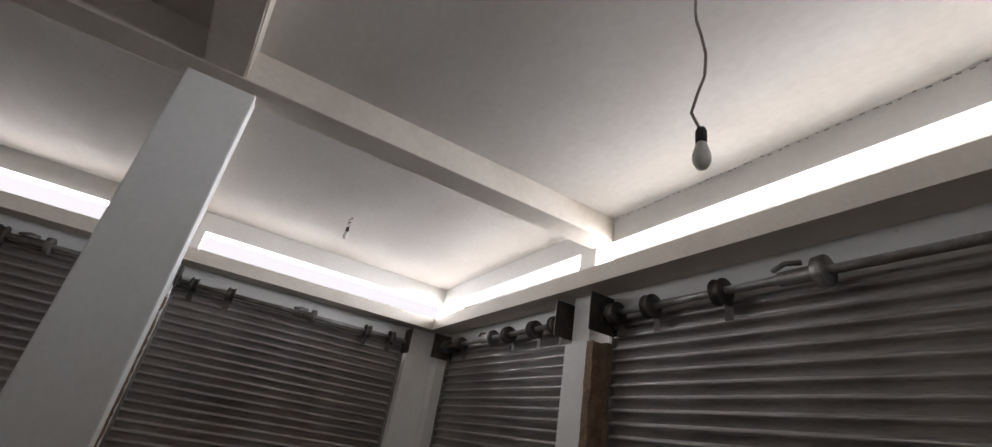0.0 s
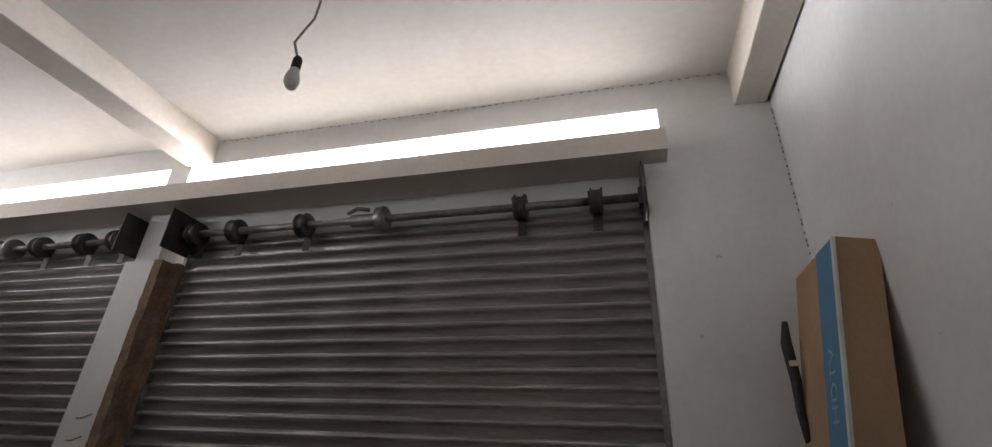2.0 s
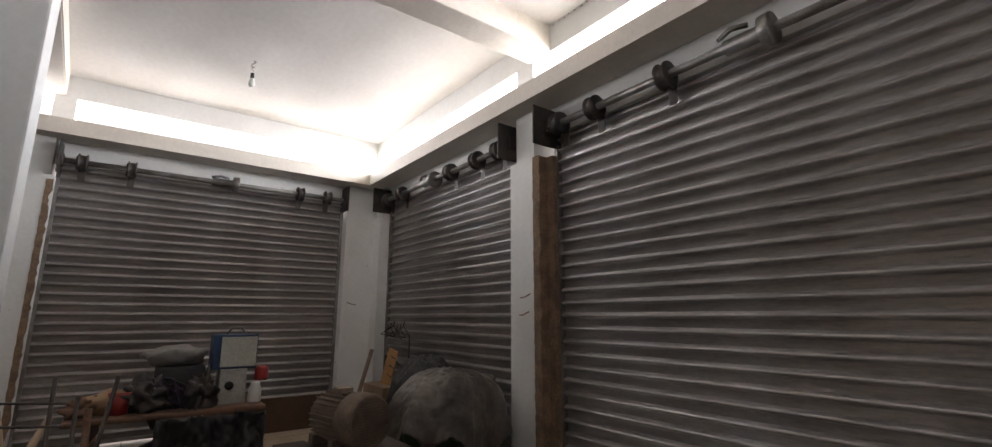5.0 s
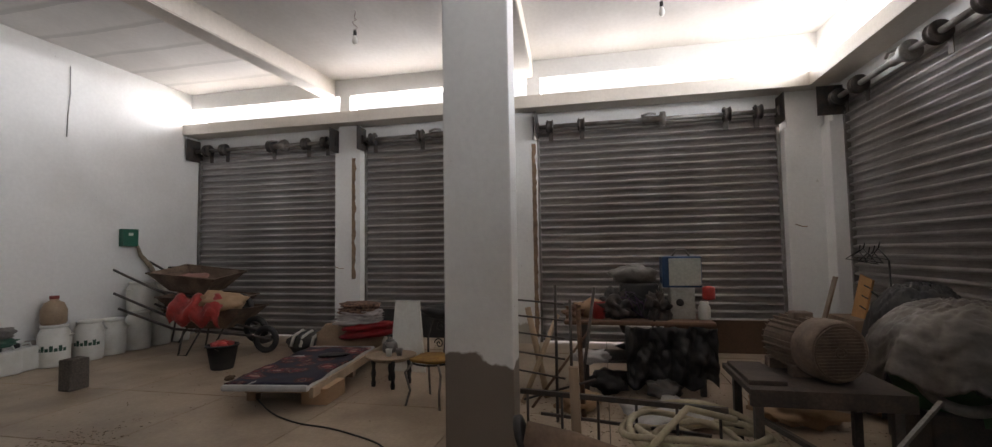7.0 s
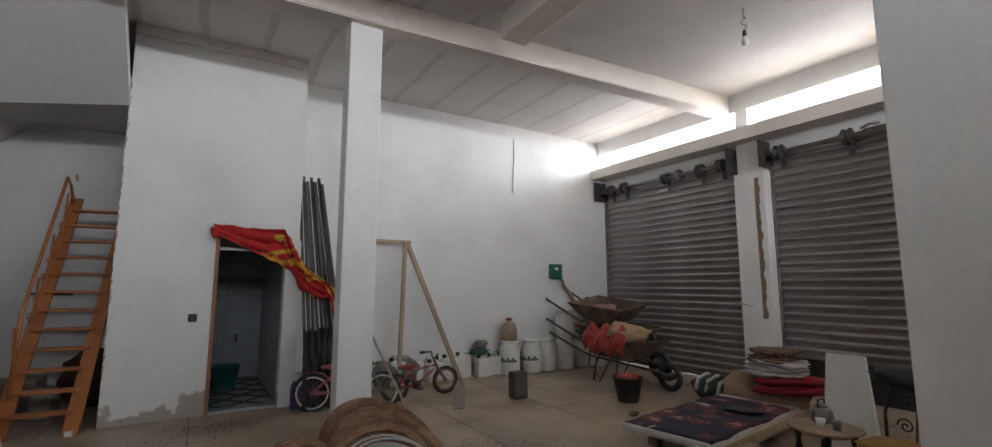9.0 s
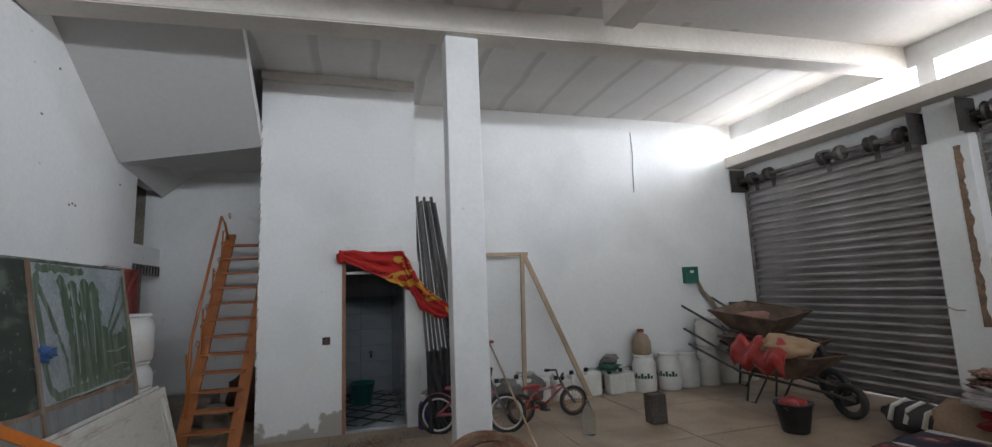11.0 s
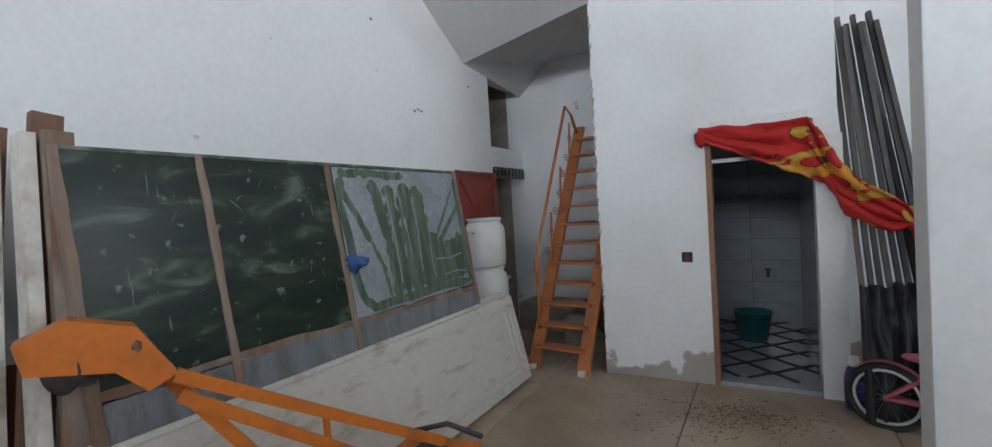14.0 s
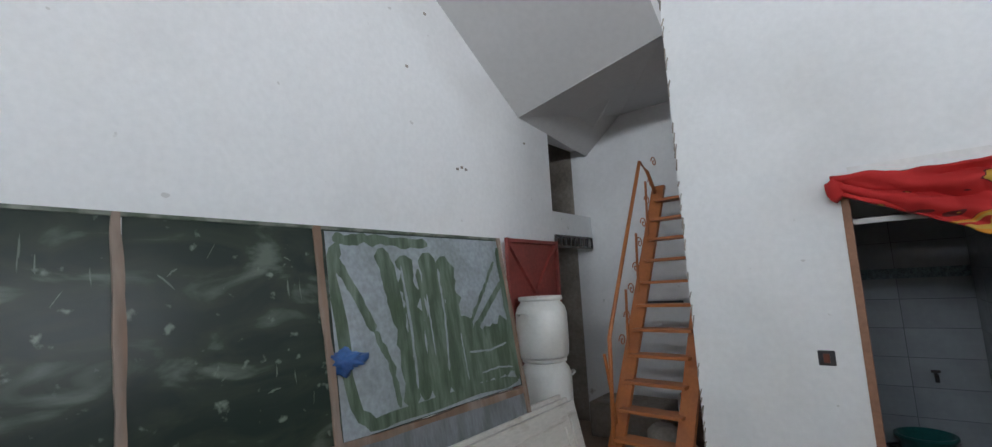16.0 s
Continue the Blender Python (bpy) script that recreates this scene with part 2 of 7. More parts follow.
def tube(bm, pts, r, seg=8, closed=False, mi=0, cap=True):
    """A round tube along points; r is one radius or one a point."""
    pts = [Vector(p) for p in pts]
    n = len(pts)
    rs = r if isinstance(r, (list, tuple)) else [r] * n
    rings = []
    side = None
    for i, p in enumerate(pts):
        a = pts[(i - 1) % n] if closed or i else p
        b = pts[(i + 1) % n] if closed or i < n - 1 else p
        d = (b - a).normalized()
        if side is None:
            side = d.cross(Vector((0.13, 0.21, 1))).normalized() if abs(d.z) < 0.95 else d.cross(Vector((1, 0.1, 0))).normalized()
        side = (side - d * side.dot(d)).normalized()
        t = d.cross(side)
        rings.append([bm.verts.new(p + (side * math.cos(k * math.tau / seg) + t * math.sin(k * math.tau / seg)) * rs[i]) for k in range(seg)])
    for i in range(n if closed else n - 1):
        q, s = rings[i], rings[(i + 1) % n]
        for k in range(seg):
            fc = bm.faces.new((q[k], q[(k + 1) % seg], s[(k + 1) % seg], s[k]))
            fc.smooth, fc.material_index = True, mi
    if cap and not closed:
        bm.faces.new(rings[0][::-1]).material_index = mi
        bm.faces.new(rings[-1]).material_index = mi
    return bm


def lathe(bm, profile, seg=20, m=None, mi=0):
    """A turned shape from (radius, height) pairs, closed at both ends."""
    m = m or Matrix()
    rings = [[bm.verts.new(m @ Vector((r * math.cos(k * math.tau / seg), r * math.sin(k * math.tau / seg), z))) for k in range(seg)] for r, z in profile]
    for q, s in zip(rings, rings[1:]):
        for k in range(seg):
            fc = bm.faces.new((q[k], q[(k + 1) % seg], s[(k + 1) % seg], s[k]))
            fc.smooth, fc.material_index = True, mi
    bm.faces.new(rings[0][::-1]).material_index = mi
    bm.faces.new(rings[-1]).material_index = mi
    return bm


def cloth(bm, place, nx, ny, mi=None):
    """A grid of nx by ny cells, whose points place(u, v) gives."""
    g = [[bm.verts.new(place(i / nx, j / ny)) for i in range(nx + 1)] for j in range(ny + 1)]
    for j in range(ny):
        for i in range(nx):
            fc = bm.faces.new((g[j][i], g[j][i + 1], g[j + 1][i + 1], g[j + 1][i]))
            fc.smooth = True
            if mi:
                fc.material_index = mi(i, j)
    return bm


def lump(bm, m, sx, sy, sz, rough=0.12, seed=0, level=3, square=0.0):
    """A soft, uneven cushion-like body."""
    t = bmesh.new()
    bmesh.ops.create_icosphere(t, subdivisions=level, radius=1)
    for v in t.verts:
        c = v.co.copy()
        if square:
            k = max(abs(c.x), abs(c.y)) or 1
            c.x, c.y = c.x * (1 - square + square / max(k, 0.35)), c.y * (1 - square + square / max(k, 0.35))
        c *= 1 + rough * noise.noise(v.co * 2.1 + Vector((seed * 7.1, 0, 0))) + rough * 0.5 * noise.noise(v.co * 5 + Vector((0, seed * 3.3, 0)))
        v.co = m @ Vector((c.x * sx, c.y * sy, c.z * sz))
    for fc in t.faces:
        fc.smooth = True
    merge(bm, t)
    return bm


def wall(name, boxes, mat=None, label=""):
    bm = bmesh.new()
    for b in boxes:
        box(bm, *b)
    return part(name, bm, mat or PLASTER, kind="structure", label=label)


# ---- the hall ----
XB, YA, YC = -7.35, 9.30, -0.63
CZ = 4.21
part("ground", box(bmesh.new(), -400, 400, -400, 400, -0.3, -0.12), OUTSIDE, kind="structure", label="pale dusty ground outside the building")
part("floor_base", box(bmesh.new(), -8.1, 2.3, -4.2, 10.1, -0.11, -0.02), JOINT, kind="structure", label="sandy bed under the floor slabs")
# north wall: lintel shelf, upper beam, mullion, pier
wall("wall_north", [(0.88, 1.75, YA, 9.75, 0, 5.0), (0.74, 0.88, YA, 9.75, 0, 3.45), (XB - 0.25, 0.88, YA, 9.55, 3.94, 5.0), (-3.76, -3.51, YA, 9.55, 3.63, 3.94),
                    (-3.88, -3.52, YA, 9.75, 0, 2.95), (-3.83, -3.56, YA + 0.04, 9.75, 2.95, 3.45), (XB - 0.4, -3.83, 9.46, 9.75, 3.18, 3.45), (-3.56, 0.74, 9.46, 9.75, 3.18, 3.45)], label="white plastered wall with two shutter openings and a long slot")
wall("shutter_lintel_north", [(XB + 0.18, 0.90, 9.12, 9.6, 3.45, 3.63)], BEAM, "off-white projecting concrete lintel over the north shutters")
# The second box is an added corner filler; lit by the lamps, it reads as bright slot.
wall("wall_west", [(XB - 0.25, XB, YC, 9.55, 3.94, 5.0), (XB - 0.25, XB - 0.02, 9.32, 9.55, 3.63, 3.94), (XB - 0.25, XB, 2.28, 2.46, 3.63, 3.94), (XB - 0.25, XB, 5.38, 5.58, 3.63, 3.94), (XB - 0.4, XB, 2.20, 2.64, 0, 3.0),
                   (XB - 0.4, XB, 5.08, 5.50, 0, 3.0), (XB - 0.4, XB - 0.04, 2.24, 2.6, 3.0, 3.45), (XB - 0.4, XB - 0.04, 5.12, 5.46, 3.0, 3.45),
                   (XB - 0.4, XB - 0.02, 8.86, 9.3, 0, 2.95), (XB - 0.4, XB + 0.23, 9.3, 9.75, 0, 2.95), (XB - 0.4, XB - 0.06, 8.90, 9.36, 2.95, 3.45), (XB - 0.4, XB + 0.19, 9.36, 9.75, 2.95, 3.45), (XB - 0.4, XB - 0.16, YC, 2.24, 3.18, 3.45), (XB - 0.4, XB - 0.16, 2.6, 5.12, 3.18, 3.45), (XB - 0.4, XB - 0.16, 5.46, 9.46, 3.18, 3.45)], label="white plastered wall with three shutter openings and a long slot")
wall("shutter_lintel_west", [(XB - 0.25, XB + 0.18, YC + 0.002, 9.6, 3.45, 3.63)], BEAM, "off-white projecting concrete lintel over the west shutters")
wall("wall_south", [(XB - 0.4, -1.78, YC - 0.2, YC, 0, 5.0)], label="tall white plastered wall, uneven and greyish at its foot")
# toilet block: front wall with doorway, side walls
wall("wall_toilet_front", [(-0.90, 0.0, -0.14, 0.0, 0, 5.0), (-1.63, -0.90, -0.14, 0.0, 2.06, 5.0), (-1.78, -1.63, -0.14, 0.0, 0, 5.0), (-1.78, -1.64, YC, -0.14, 0, 5.0),
                           (-0.14, 0.0, -2.2, -0.14, 0, 5.0)], label="white plastered partition with a low doorway and flaking foot")
wall("stair_wall_back", [(-0.14, 3.2, -3.3, -3.15, 0, 5.0), (2.95, 3.1, -3.3, -0.78, 0, 5.0)], label="white wall behind the stairwell")
ew = bmesh.new()
vs = [ew.verts.new(p) for z in (0, 5.0) for p in ((1.50, -0.78, z), (1.67, 9.75, z), (1.95, 9.75, z), (1.75, -0.78, z))]
for q in ((3, 2, 1, 0), (4, 5, 6, 7), (0, 1, 5, 4), (1, 2, 6, 5), (2, 3, 7, 6), (3, 0, 4, 7)):
    ew.faces.new([vs[i] for i in q])
part("wall_east", ew, PLASTER, kind="structure", label="long bare white plastered wall")
wall("wall_stair_east", [(1.75, 3.1, -0.93, -0.78, 0, 5.0)], label="white return wall beside the stairwell")
part("ceiling", box(bmesh.new(), -8.1, 3.3, -4.2, 10.1, CZ, CZ + 0.3), CEIL, kind="structure", label="white painted concrete ceiling with smoky patches")
for nm, b in (("beam_north_south", (-3.57, -3.26, 2.27, YA, 3.94, CZ + 0.01)), ("beam_east", (1.42, 1.64, 5.78, YA, 3.88, CZ + 0.016)), ("beam_toilet", (-1.78, 0.0, 0.0, 0.10, 4.12, CZ + 0.01))):
    part(nm, box(bmesh.new(), *b, bevel=0.012), BEAM, kind="structure", label="off-white concrete ceiling beam with slightly worn edges")


def column(x0, x1, y0, y1, patch):
    bm = bmesh.new()
    box(bm, x0, x1, y0, y1, 0, CZ + 0.02 if patch else 3.96, bevel=0.012)
    ob = part("column", bm, COLUMN_PATCH if patch else PLASTER, kind="structure", label="square white plastered column" + (" with bare grey cement at its foot" if patch else ""))
    return ob


def patch_material():
    m = wall_material()
    m.name = "white_plaster_bare_foot"
    for nd in m.node_tree.nodes:
        if nd.type == "MATH" and nd.operation == "MULTIPLY_ADD":
            nd.inputs[1].default_value, nd.inputs[2].default_value = -0.35, -0.44
        if nd.type == "MAP_RANGE" and abs(nd.inputs["To Min"].default_value - 0.8) < 1e-4:
            nd.inputs["To Min"].default_value, nd.inputs["From Max"].default_value = 1.0, 0.045
        if nd.type == "MIX" and abs(nd.inputs["B"].default_value[0] - 0.31) < 1e-4:
            nd.inputs["B"].default_value = (0.19, 0.155, 0.125, 1)
    return m


COLUMN_PATCH = patch_material()
column(-3.645, -3.42, 5.375, 5.845, True)
column(-2.175, -1.856, 1.57, 1.78, False)
for corners in (((XB, 1.93), (1.52, 1.38), (1.52, 1.66), (XB, 2.20)), ((XB, 5.20), (1.60, 5.80), (1.60, 6.08), (XB, 5.48))):
    bm = bmesh.new()
    low = [bm.verts.new((x, y, 3.948)) for x, y in corners]
    top = [bm.verts.new((v.co.x, v.co.y, CZ + 0.012)) for v in low]
    bm.faces.new(low[::-1])
    bm.faces.new(top)
    for i in range(4):
        bm.faces.new((low[i], low[(i + 1) % 4], top[(i + 1) % 4], top[i]))
    bmesh.ops.bevel(bm, geom=bm.edges[:], offset=0.012, segments=2, affect="EDGES")
    part("beam_east_west", bm, BEAM, kind="structure", label="off-white concrete ceiling beam with slightly worn edges")

# bare cement strips beside the piers


def ragged_strip(a, b, side, out, width, seed, label, jag=0.5):
    """A strip of bare render up a pier from a to b, one edge broken away unevenly."""
    bm = bmesh.new()
    a, b, side, out = Vector(a), Vector(b), Vector(side), Vector(out)
    n = 70
    rows = []
    for i in range(n + 1):
        c = a.lerp(b, i / n)
        w = width * (1 + jag * noise.noise(Vector((seed, i * 0.21, 0))) + jag * 0.6 * noise.noise(Vector((seed, i * 0.9, 4))))
        lo = width * 0.15 * noise.noise(Vector((seed + 3, i * 0.7, 1)))
        rows.append([bm.verts.new(p) for p in (c + side * lo, c + side * lo + out, c + side * w + out * (0.8 + 0.3 * noise.noise(Vector((seed, i * 0.6, 9)))), c + side * w)])
    for q, t in zip(rows, rows[1:]):
        for k in range(3):
            bm.faces.new((q[k], q[k + 1], t[k + 1], t[k]))
    bmesh.ops.recalc_face_normals(bm, faces=bm.faces[:])
    return part("cement_strip", bm, BROWNRENDER, kind="structure", label=label)


BROWNRENDER = material("brown_bare_render", (0.27, 0.175, 0.115), 0.9, 0, (0.15, 0.10, 0.07), 0.7, 9, 40, 0.5, 0.25, coord="World")
wall("shutter_reveal", [(-3.522, -3.37, 9.40, 9.75, 0, 2.95)], BROWNRENDER, "rough brown cement reveal beside the shutter")
ragged_strip((-3.53, 9.300, 0.0), (-3.53, 9.300, 2.95), (1, 0, 0), (0, -0.012, 0), 0.09, 4.0, "brown render showing where the plaster of the pier broke away", 0.35)
wall("pier_edge", [(-3.522, -3.45, 9.302, 9.40, 0, 2.95)], BROWNRENDER, "rough brown edge of the pier")
ragged_strip((XB, 2.50, 0.95), (XB, 2.50, 2.9), (0, 1, 0), (0.008, 0, 0), 0.06, 7.0, "ragged brown groove of bare render in the pier")
ragged_strip((XB, 5.44, 0.1), (XB, 5.44, 2.95), (0, 1, 0), (0.008, 0, 0), 0.06, 9.0, "ragged brown groove of bare render in the pier")


PITCH = 0.111


def slat_mesh(length):
    """One convex shutter slat, its length along x, room side towards -y."""
    bm = bmesh.new()
    prof = [(0.016, 0.0), (0.014, 0.04 * PITCH), (0.016, 0.52 * PITCH), (0.008, 0.56 * PITCH), (-0.014, 0.60 * PITCH), (-0.027, 0.68 * PITCH), (-0.031, 0.76 * PITCH), (-0.027, 0.84 * PITCH), (-0.012, 0.92 * PITCH), (0.008, 0.97 * PITCH), (0.016, PITCH)]
    a = [[bm.verts.new((x, y, z)) for y, z in prof] for x in (0, length)]
    for i in range(len(prof) - 1):
        bm.faces.new((a[0][i], a[1][i], a[1][i + 1], a[0][i + 1])).smooth = True
    me = bpy.data.meshes.new("slat")
    bm.to_mesh(me)
    bm.free()
    me.materials.append(STEEL)
    return me


def shutter(m, length, z0, label, wheels, motor):
    """A closed roller shutter with its roller: local x runs along it, -y is the room."""
    base = thing("roller_shutter", label, "roller shutter", m, "roller shutters of the hall")
    me = slat_mesh(length)
    n = int(math.ceil((3.15 - z0) / PITCH))
    for i in range(n):
        s = new("slat", me)
        s.parent = base
        s.location = (0, 0, z0 + 0.03 + i * PITCH)
    part("bottom_rail", box(bmesh.new(), 0.0, length, -0.02, 0.02, z0, z0 + 0.035), GREYIRON, base)
    for x in (-0.028, length - 0.012):
        part("guide_rail", box(bmesh.new(), x, x + 0.04, -0.045, 0.04, 0, 3.06), GREYIRON, base, "thin grey steel guide rail")
    back = part("roller", tube(bmesh.new(), [(0.03, -0.16, 3.2), (length - 0.03, -0.16, 3.2)], 0.032, 12), GREYIRON, base, "grey steel roller tube")
    for x in (0.0, length):
        p = bmesh.new()
        box(p, x - 0.006, x + 0.006, -0.34, 0.05, 3.02, 3.40, bevel=0.003)
        box(p, x - 0.03, x + 0.03, -0.20, -0.12, 3.13, 3.27, bevel=0.006)
        part("bracket", p, DARKIRON, base, "dark oily end plate")
    for w in wheels:
        p = bmesh.new()
        x = w * length
        rot = Matrix.Translation((x - 0.045, -0.16, 3.2)) @ pose(0, 0, 0, 0, 90, 0)
        lathe(p, [(0.03, 0), (0.10, 0.0), (0.104, 0.012), (0.085, 0.016), (0.085, 0.074), (0.104, 0.078), (0.10, 0.09), (0.03, 0.09)], 20, rot)
        for k in range(5):
            a = k * math.tau / 5
            bar(p, (x - 0.05, -0.16 + 0.04 * math.cos(a), 3.2 + 0.04 * math.sin(a)), (x - 0.05, -0.16 + 0.085 * math.cos(a), 3.2 + 0.085 * math.sin(a)), 0.016)
        box(p, x - 0.035, x + 0.035, -0.075, -0.068, 3.0, 3.2)
        part("drum", p, DARKIRON, base, "black spring drum with a greased rim")
    if motor:
        p = bmesh.new()
        x = motor * length
        rot = Matrix.Translation((x, -0.16, 3.2)) @ pose(0, 0, 0, 0, 90, 0)
        lathe(p, [(0.02, -0.22), (0.034, -0.2), (0.034, -0.14), (0.052, -0.13), (0.052, 0.10), (0.10, 0.11), (0.105, 0.17), (0.10, 0.18), (0.03, 0.18)], 20, rot)
        tube(p, [(x - 0.15, -0.21, 3.25), (x - 0.05, -0.24, 3.27), (x + 0.05, -0.22, 3.26)], 0.018, 8)
        part("motor", p, GREYIRON, base, "small greasy shutter motor")
    return base


N = pose(0, 0, 0)
shutter(pose(-3.37, 9.50, 0), 4.08, 0.01, "closed grey steel roller shutter beside the white pier, dusty slats", (0.04, 0.145, 0.315, 0.78, 0.92), 0.46)
shutter(pose(-7.10, 9.50, 0), 3.19, 0.01, "closed grey steel roller shutter beside the corner pier", (0.05, 0.2, 0.62, 0.8, 0.93), 0.45)
shutter(pose(XB - 0.2, 5.52, 0, 0, 0, 90), 3.30, 0.02, "closed grey steel roller shutter behind the workbench", (0.06, 0.2, 0.8, 0.92), 0.5)
shutter(pose(XB - 0.2, 2.66, 0, 0, 0, 90), 2.40, 0.46, "grey steel roller shutter raised a little above the floor", (0.08, 0.42, 0.9), 0.55)
shutter(pose(XB - 0.2, -0.58, 0, 0, 0, 90), 2.76, 0.01, "closed grey steel roller shutter next to the plain wall", (0.1, 0.22, 0.56, 0.8, 0.93), 0.6)

# small boxes added along the slot sills, standing in for ragged vegetation outside
rnd = random.Random(77)
bm = bmesh.new()
for i in range(120):
    y = -0.5 + i * 0.082 + rnd.random() * 0.03
    box(bm, XB - 0.04, XB - 0.01, y, y + 0.02 + 0.06 * rnd.random(), 3.626, 3.634 + 0.02 * rnd.random() ** 2)
for i in range(95):
    x = -7.2 + i * 0.084 + rnd.random() * 0.03
    box(bm, x, x + 0.02 + 0.06 * rnd.random(), YA + 0.01, YA + 0.04, 3.626, 3.634 + 0.018 * rnd.random() ** 2)
part("sill_crumbs", bm, CEMENT, kind="structure", label="jagged strip added along the slot sills for the ragged vegetation outside")

# ---- stairwell and toilet room ----
wall("wall_stair_opening", [(1.5, 1.7, -1.62, -0.78, 2.04, 2.28), (1.5, 1.7, -1.62, -0.78, 3.10, 5.0), (1.5, 1.7, -1.75, -1.62, 0, 3.1)], label="white lintel over a dark doorway")
wall("stair_wall_back", [(-0.14, 1.5, -1.75, -1.62, 0, 5.0)], label="white wall behind the orange stair, bluish in the daylight")
wall("wall_dark_room", [(1.7, 3.1, -1.75, -1.62, 0, 5.0), (2.9, 3.05, -1.62, -0.93, 0, 5.0)], CEMENT, "bare brown cement walls of the small room behind the doorway")


def slab(name, faces, label):
    """A thick slab with the given underside polygon; it is carried up by 0.18 m."""
    bm = bmesh.new()
    for poly in faces:
        low = [bm.verts.new(p) for p in poly]
        top = [bm.verts.new((x, y, z + 0.18)) for x, y, z in poly]
        bm.faces.new(low[::-1])
        bm.faces.new(top)
        for i in range(len(low)):
            j = (i + 1) % len(low)
            bm.faces.new((low[i], low[j], top[j], top[i]))
    bmesh.ops.recalc_face_normals(bm, faces=bm.faces[:])
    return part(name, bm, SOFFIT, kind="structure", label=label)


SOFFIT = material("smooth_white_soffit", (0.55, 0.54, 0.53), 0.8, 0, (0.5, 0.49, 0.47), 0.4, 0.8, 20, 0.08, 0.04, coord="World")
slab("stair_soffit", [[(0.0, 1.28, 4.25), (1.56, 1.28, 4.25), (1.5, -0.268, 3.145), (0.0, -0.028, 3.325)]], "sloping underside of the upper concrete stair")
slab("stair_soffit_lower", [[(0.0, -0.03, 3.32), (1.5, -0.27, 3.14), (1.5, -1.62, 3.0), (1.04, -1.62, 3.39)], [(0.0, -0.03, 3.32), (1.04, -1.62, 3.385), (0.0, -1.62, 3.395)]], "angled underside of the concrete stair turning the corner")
wall("toilet_wall_side", [(-1.78, -1.64, -2.2, YC - 0.2, 0, 5.0), (-1.78, 0.0, -2.34, -2.2, 0, 5.0)], label="white wall of the toilet room")
part("toilet_ceiling", box(bmesh.new(), -1.64, -0.14, -2.2, -0.14, 2.5, 2.6), CEIL, kind="structure", label="low ceiling of the toilet room")
WHITEJAMB = material("scuffed_white_board", (0.72, 0.71, 0.68), 0.5, 0, (0.45, 0.41, 0.35), 0.4, 4, 30, 0.1, 0.06, lo=0.58, hi=0.75)
wall("door_frame", [(-1.80, -1.632, -0.1, 0.03, 0.0, 1.93), (-1.60, -0.95, -0.02, 0.035, 2.06, 2.12), (-1.60, -0.92, -0.11, -0.08, 1.80, 1.83)], WHITEJAMB, "white painted strip and broken wooden lintel of the doorway")

bm = bmesh.new()
box(bm, -0.94, -0.90, -0.13, 0.006, 0, 2.06)
part("door_jamb", bm, material("orange_brown_frame_edge", (0.34, 0.17, 0.10), 0.7), kind="structure", label="thin brown edge of the doorway")


def tiles_wall(name, place, nx, nz, w, h, label):
    """Glossy tiles on a dark backing, each a piece of its own."""
    me_bm = box(bmesh.new(), 0.002, w - 0.002, 0, 0.008, 0.002, h - 0.002)
    me = bpy.data.meshes.new("tile")
    me_bm.to_mesh(me)
    me_bm.free()
    me.materials.append(TILEWHITE)
    backing = part(name, box(bmesh.new(), 0, nx * w, -0.01, 0, 0, nz * h), material("dark_grout_" + name, (0.10, 0.11, 0.12), 0.8, bump=0), kind="structure", label=label)
    backing.matrix_basis = place
    for i in range(nx):
        for k in range(nz):
            o = new("tile", me)
            o.parent = backing
            o.location = (i * w, 0, k * h)
    return backing


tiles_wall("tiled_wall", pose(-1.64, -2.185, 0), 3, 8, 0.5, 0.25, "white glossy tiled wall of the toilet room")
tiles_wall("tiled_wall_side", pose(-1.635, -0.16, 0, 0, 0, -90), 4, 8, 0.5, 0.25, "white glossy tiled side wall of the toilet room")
bd = part("mosaic_band", box(bmesh.new(), -1.64, -0.14, -2.176, -2.172, 1.43, 1.52), material("grey_mosaic", (0.22, 0.32, 0.34), 0.3, fine=90, fine_amount=0.5, scale=30, dark=(0.1, 0.1, 0.11)), kind="structure", label="band of small grey mosaic tiles")
bm = bmesh.new()
for i in range(-6, 9):
    for sgn in (1, -1):
        x0, y0, y1 = -0.89 + i * 0.42, -2.19, -0.16
        ends = []
        for k in range(60):
            y = y0 + (y1 - y0) * k / 59
            x = x0 + sgn * (y - (y0 + y1) / 2)
            if -1.63 <= x <= -0.15:
                ends.append((x, y, 0.036 if sgn > 0 else 0.037))
        if len(ends) > 4:
            bar(bm, ends[0], ends[-1], 0.032, 0.008)
part("lattice_floor", bm, BLACK, kind="structure", label="black diamond lattice inlaid in the toilet floor")
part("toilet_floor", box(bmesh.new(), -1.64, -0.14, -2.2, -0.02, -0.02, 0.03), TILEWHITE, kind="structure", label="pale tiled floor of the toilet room")


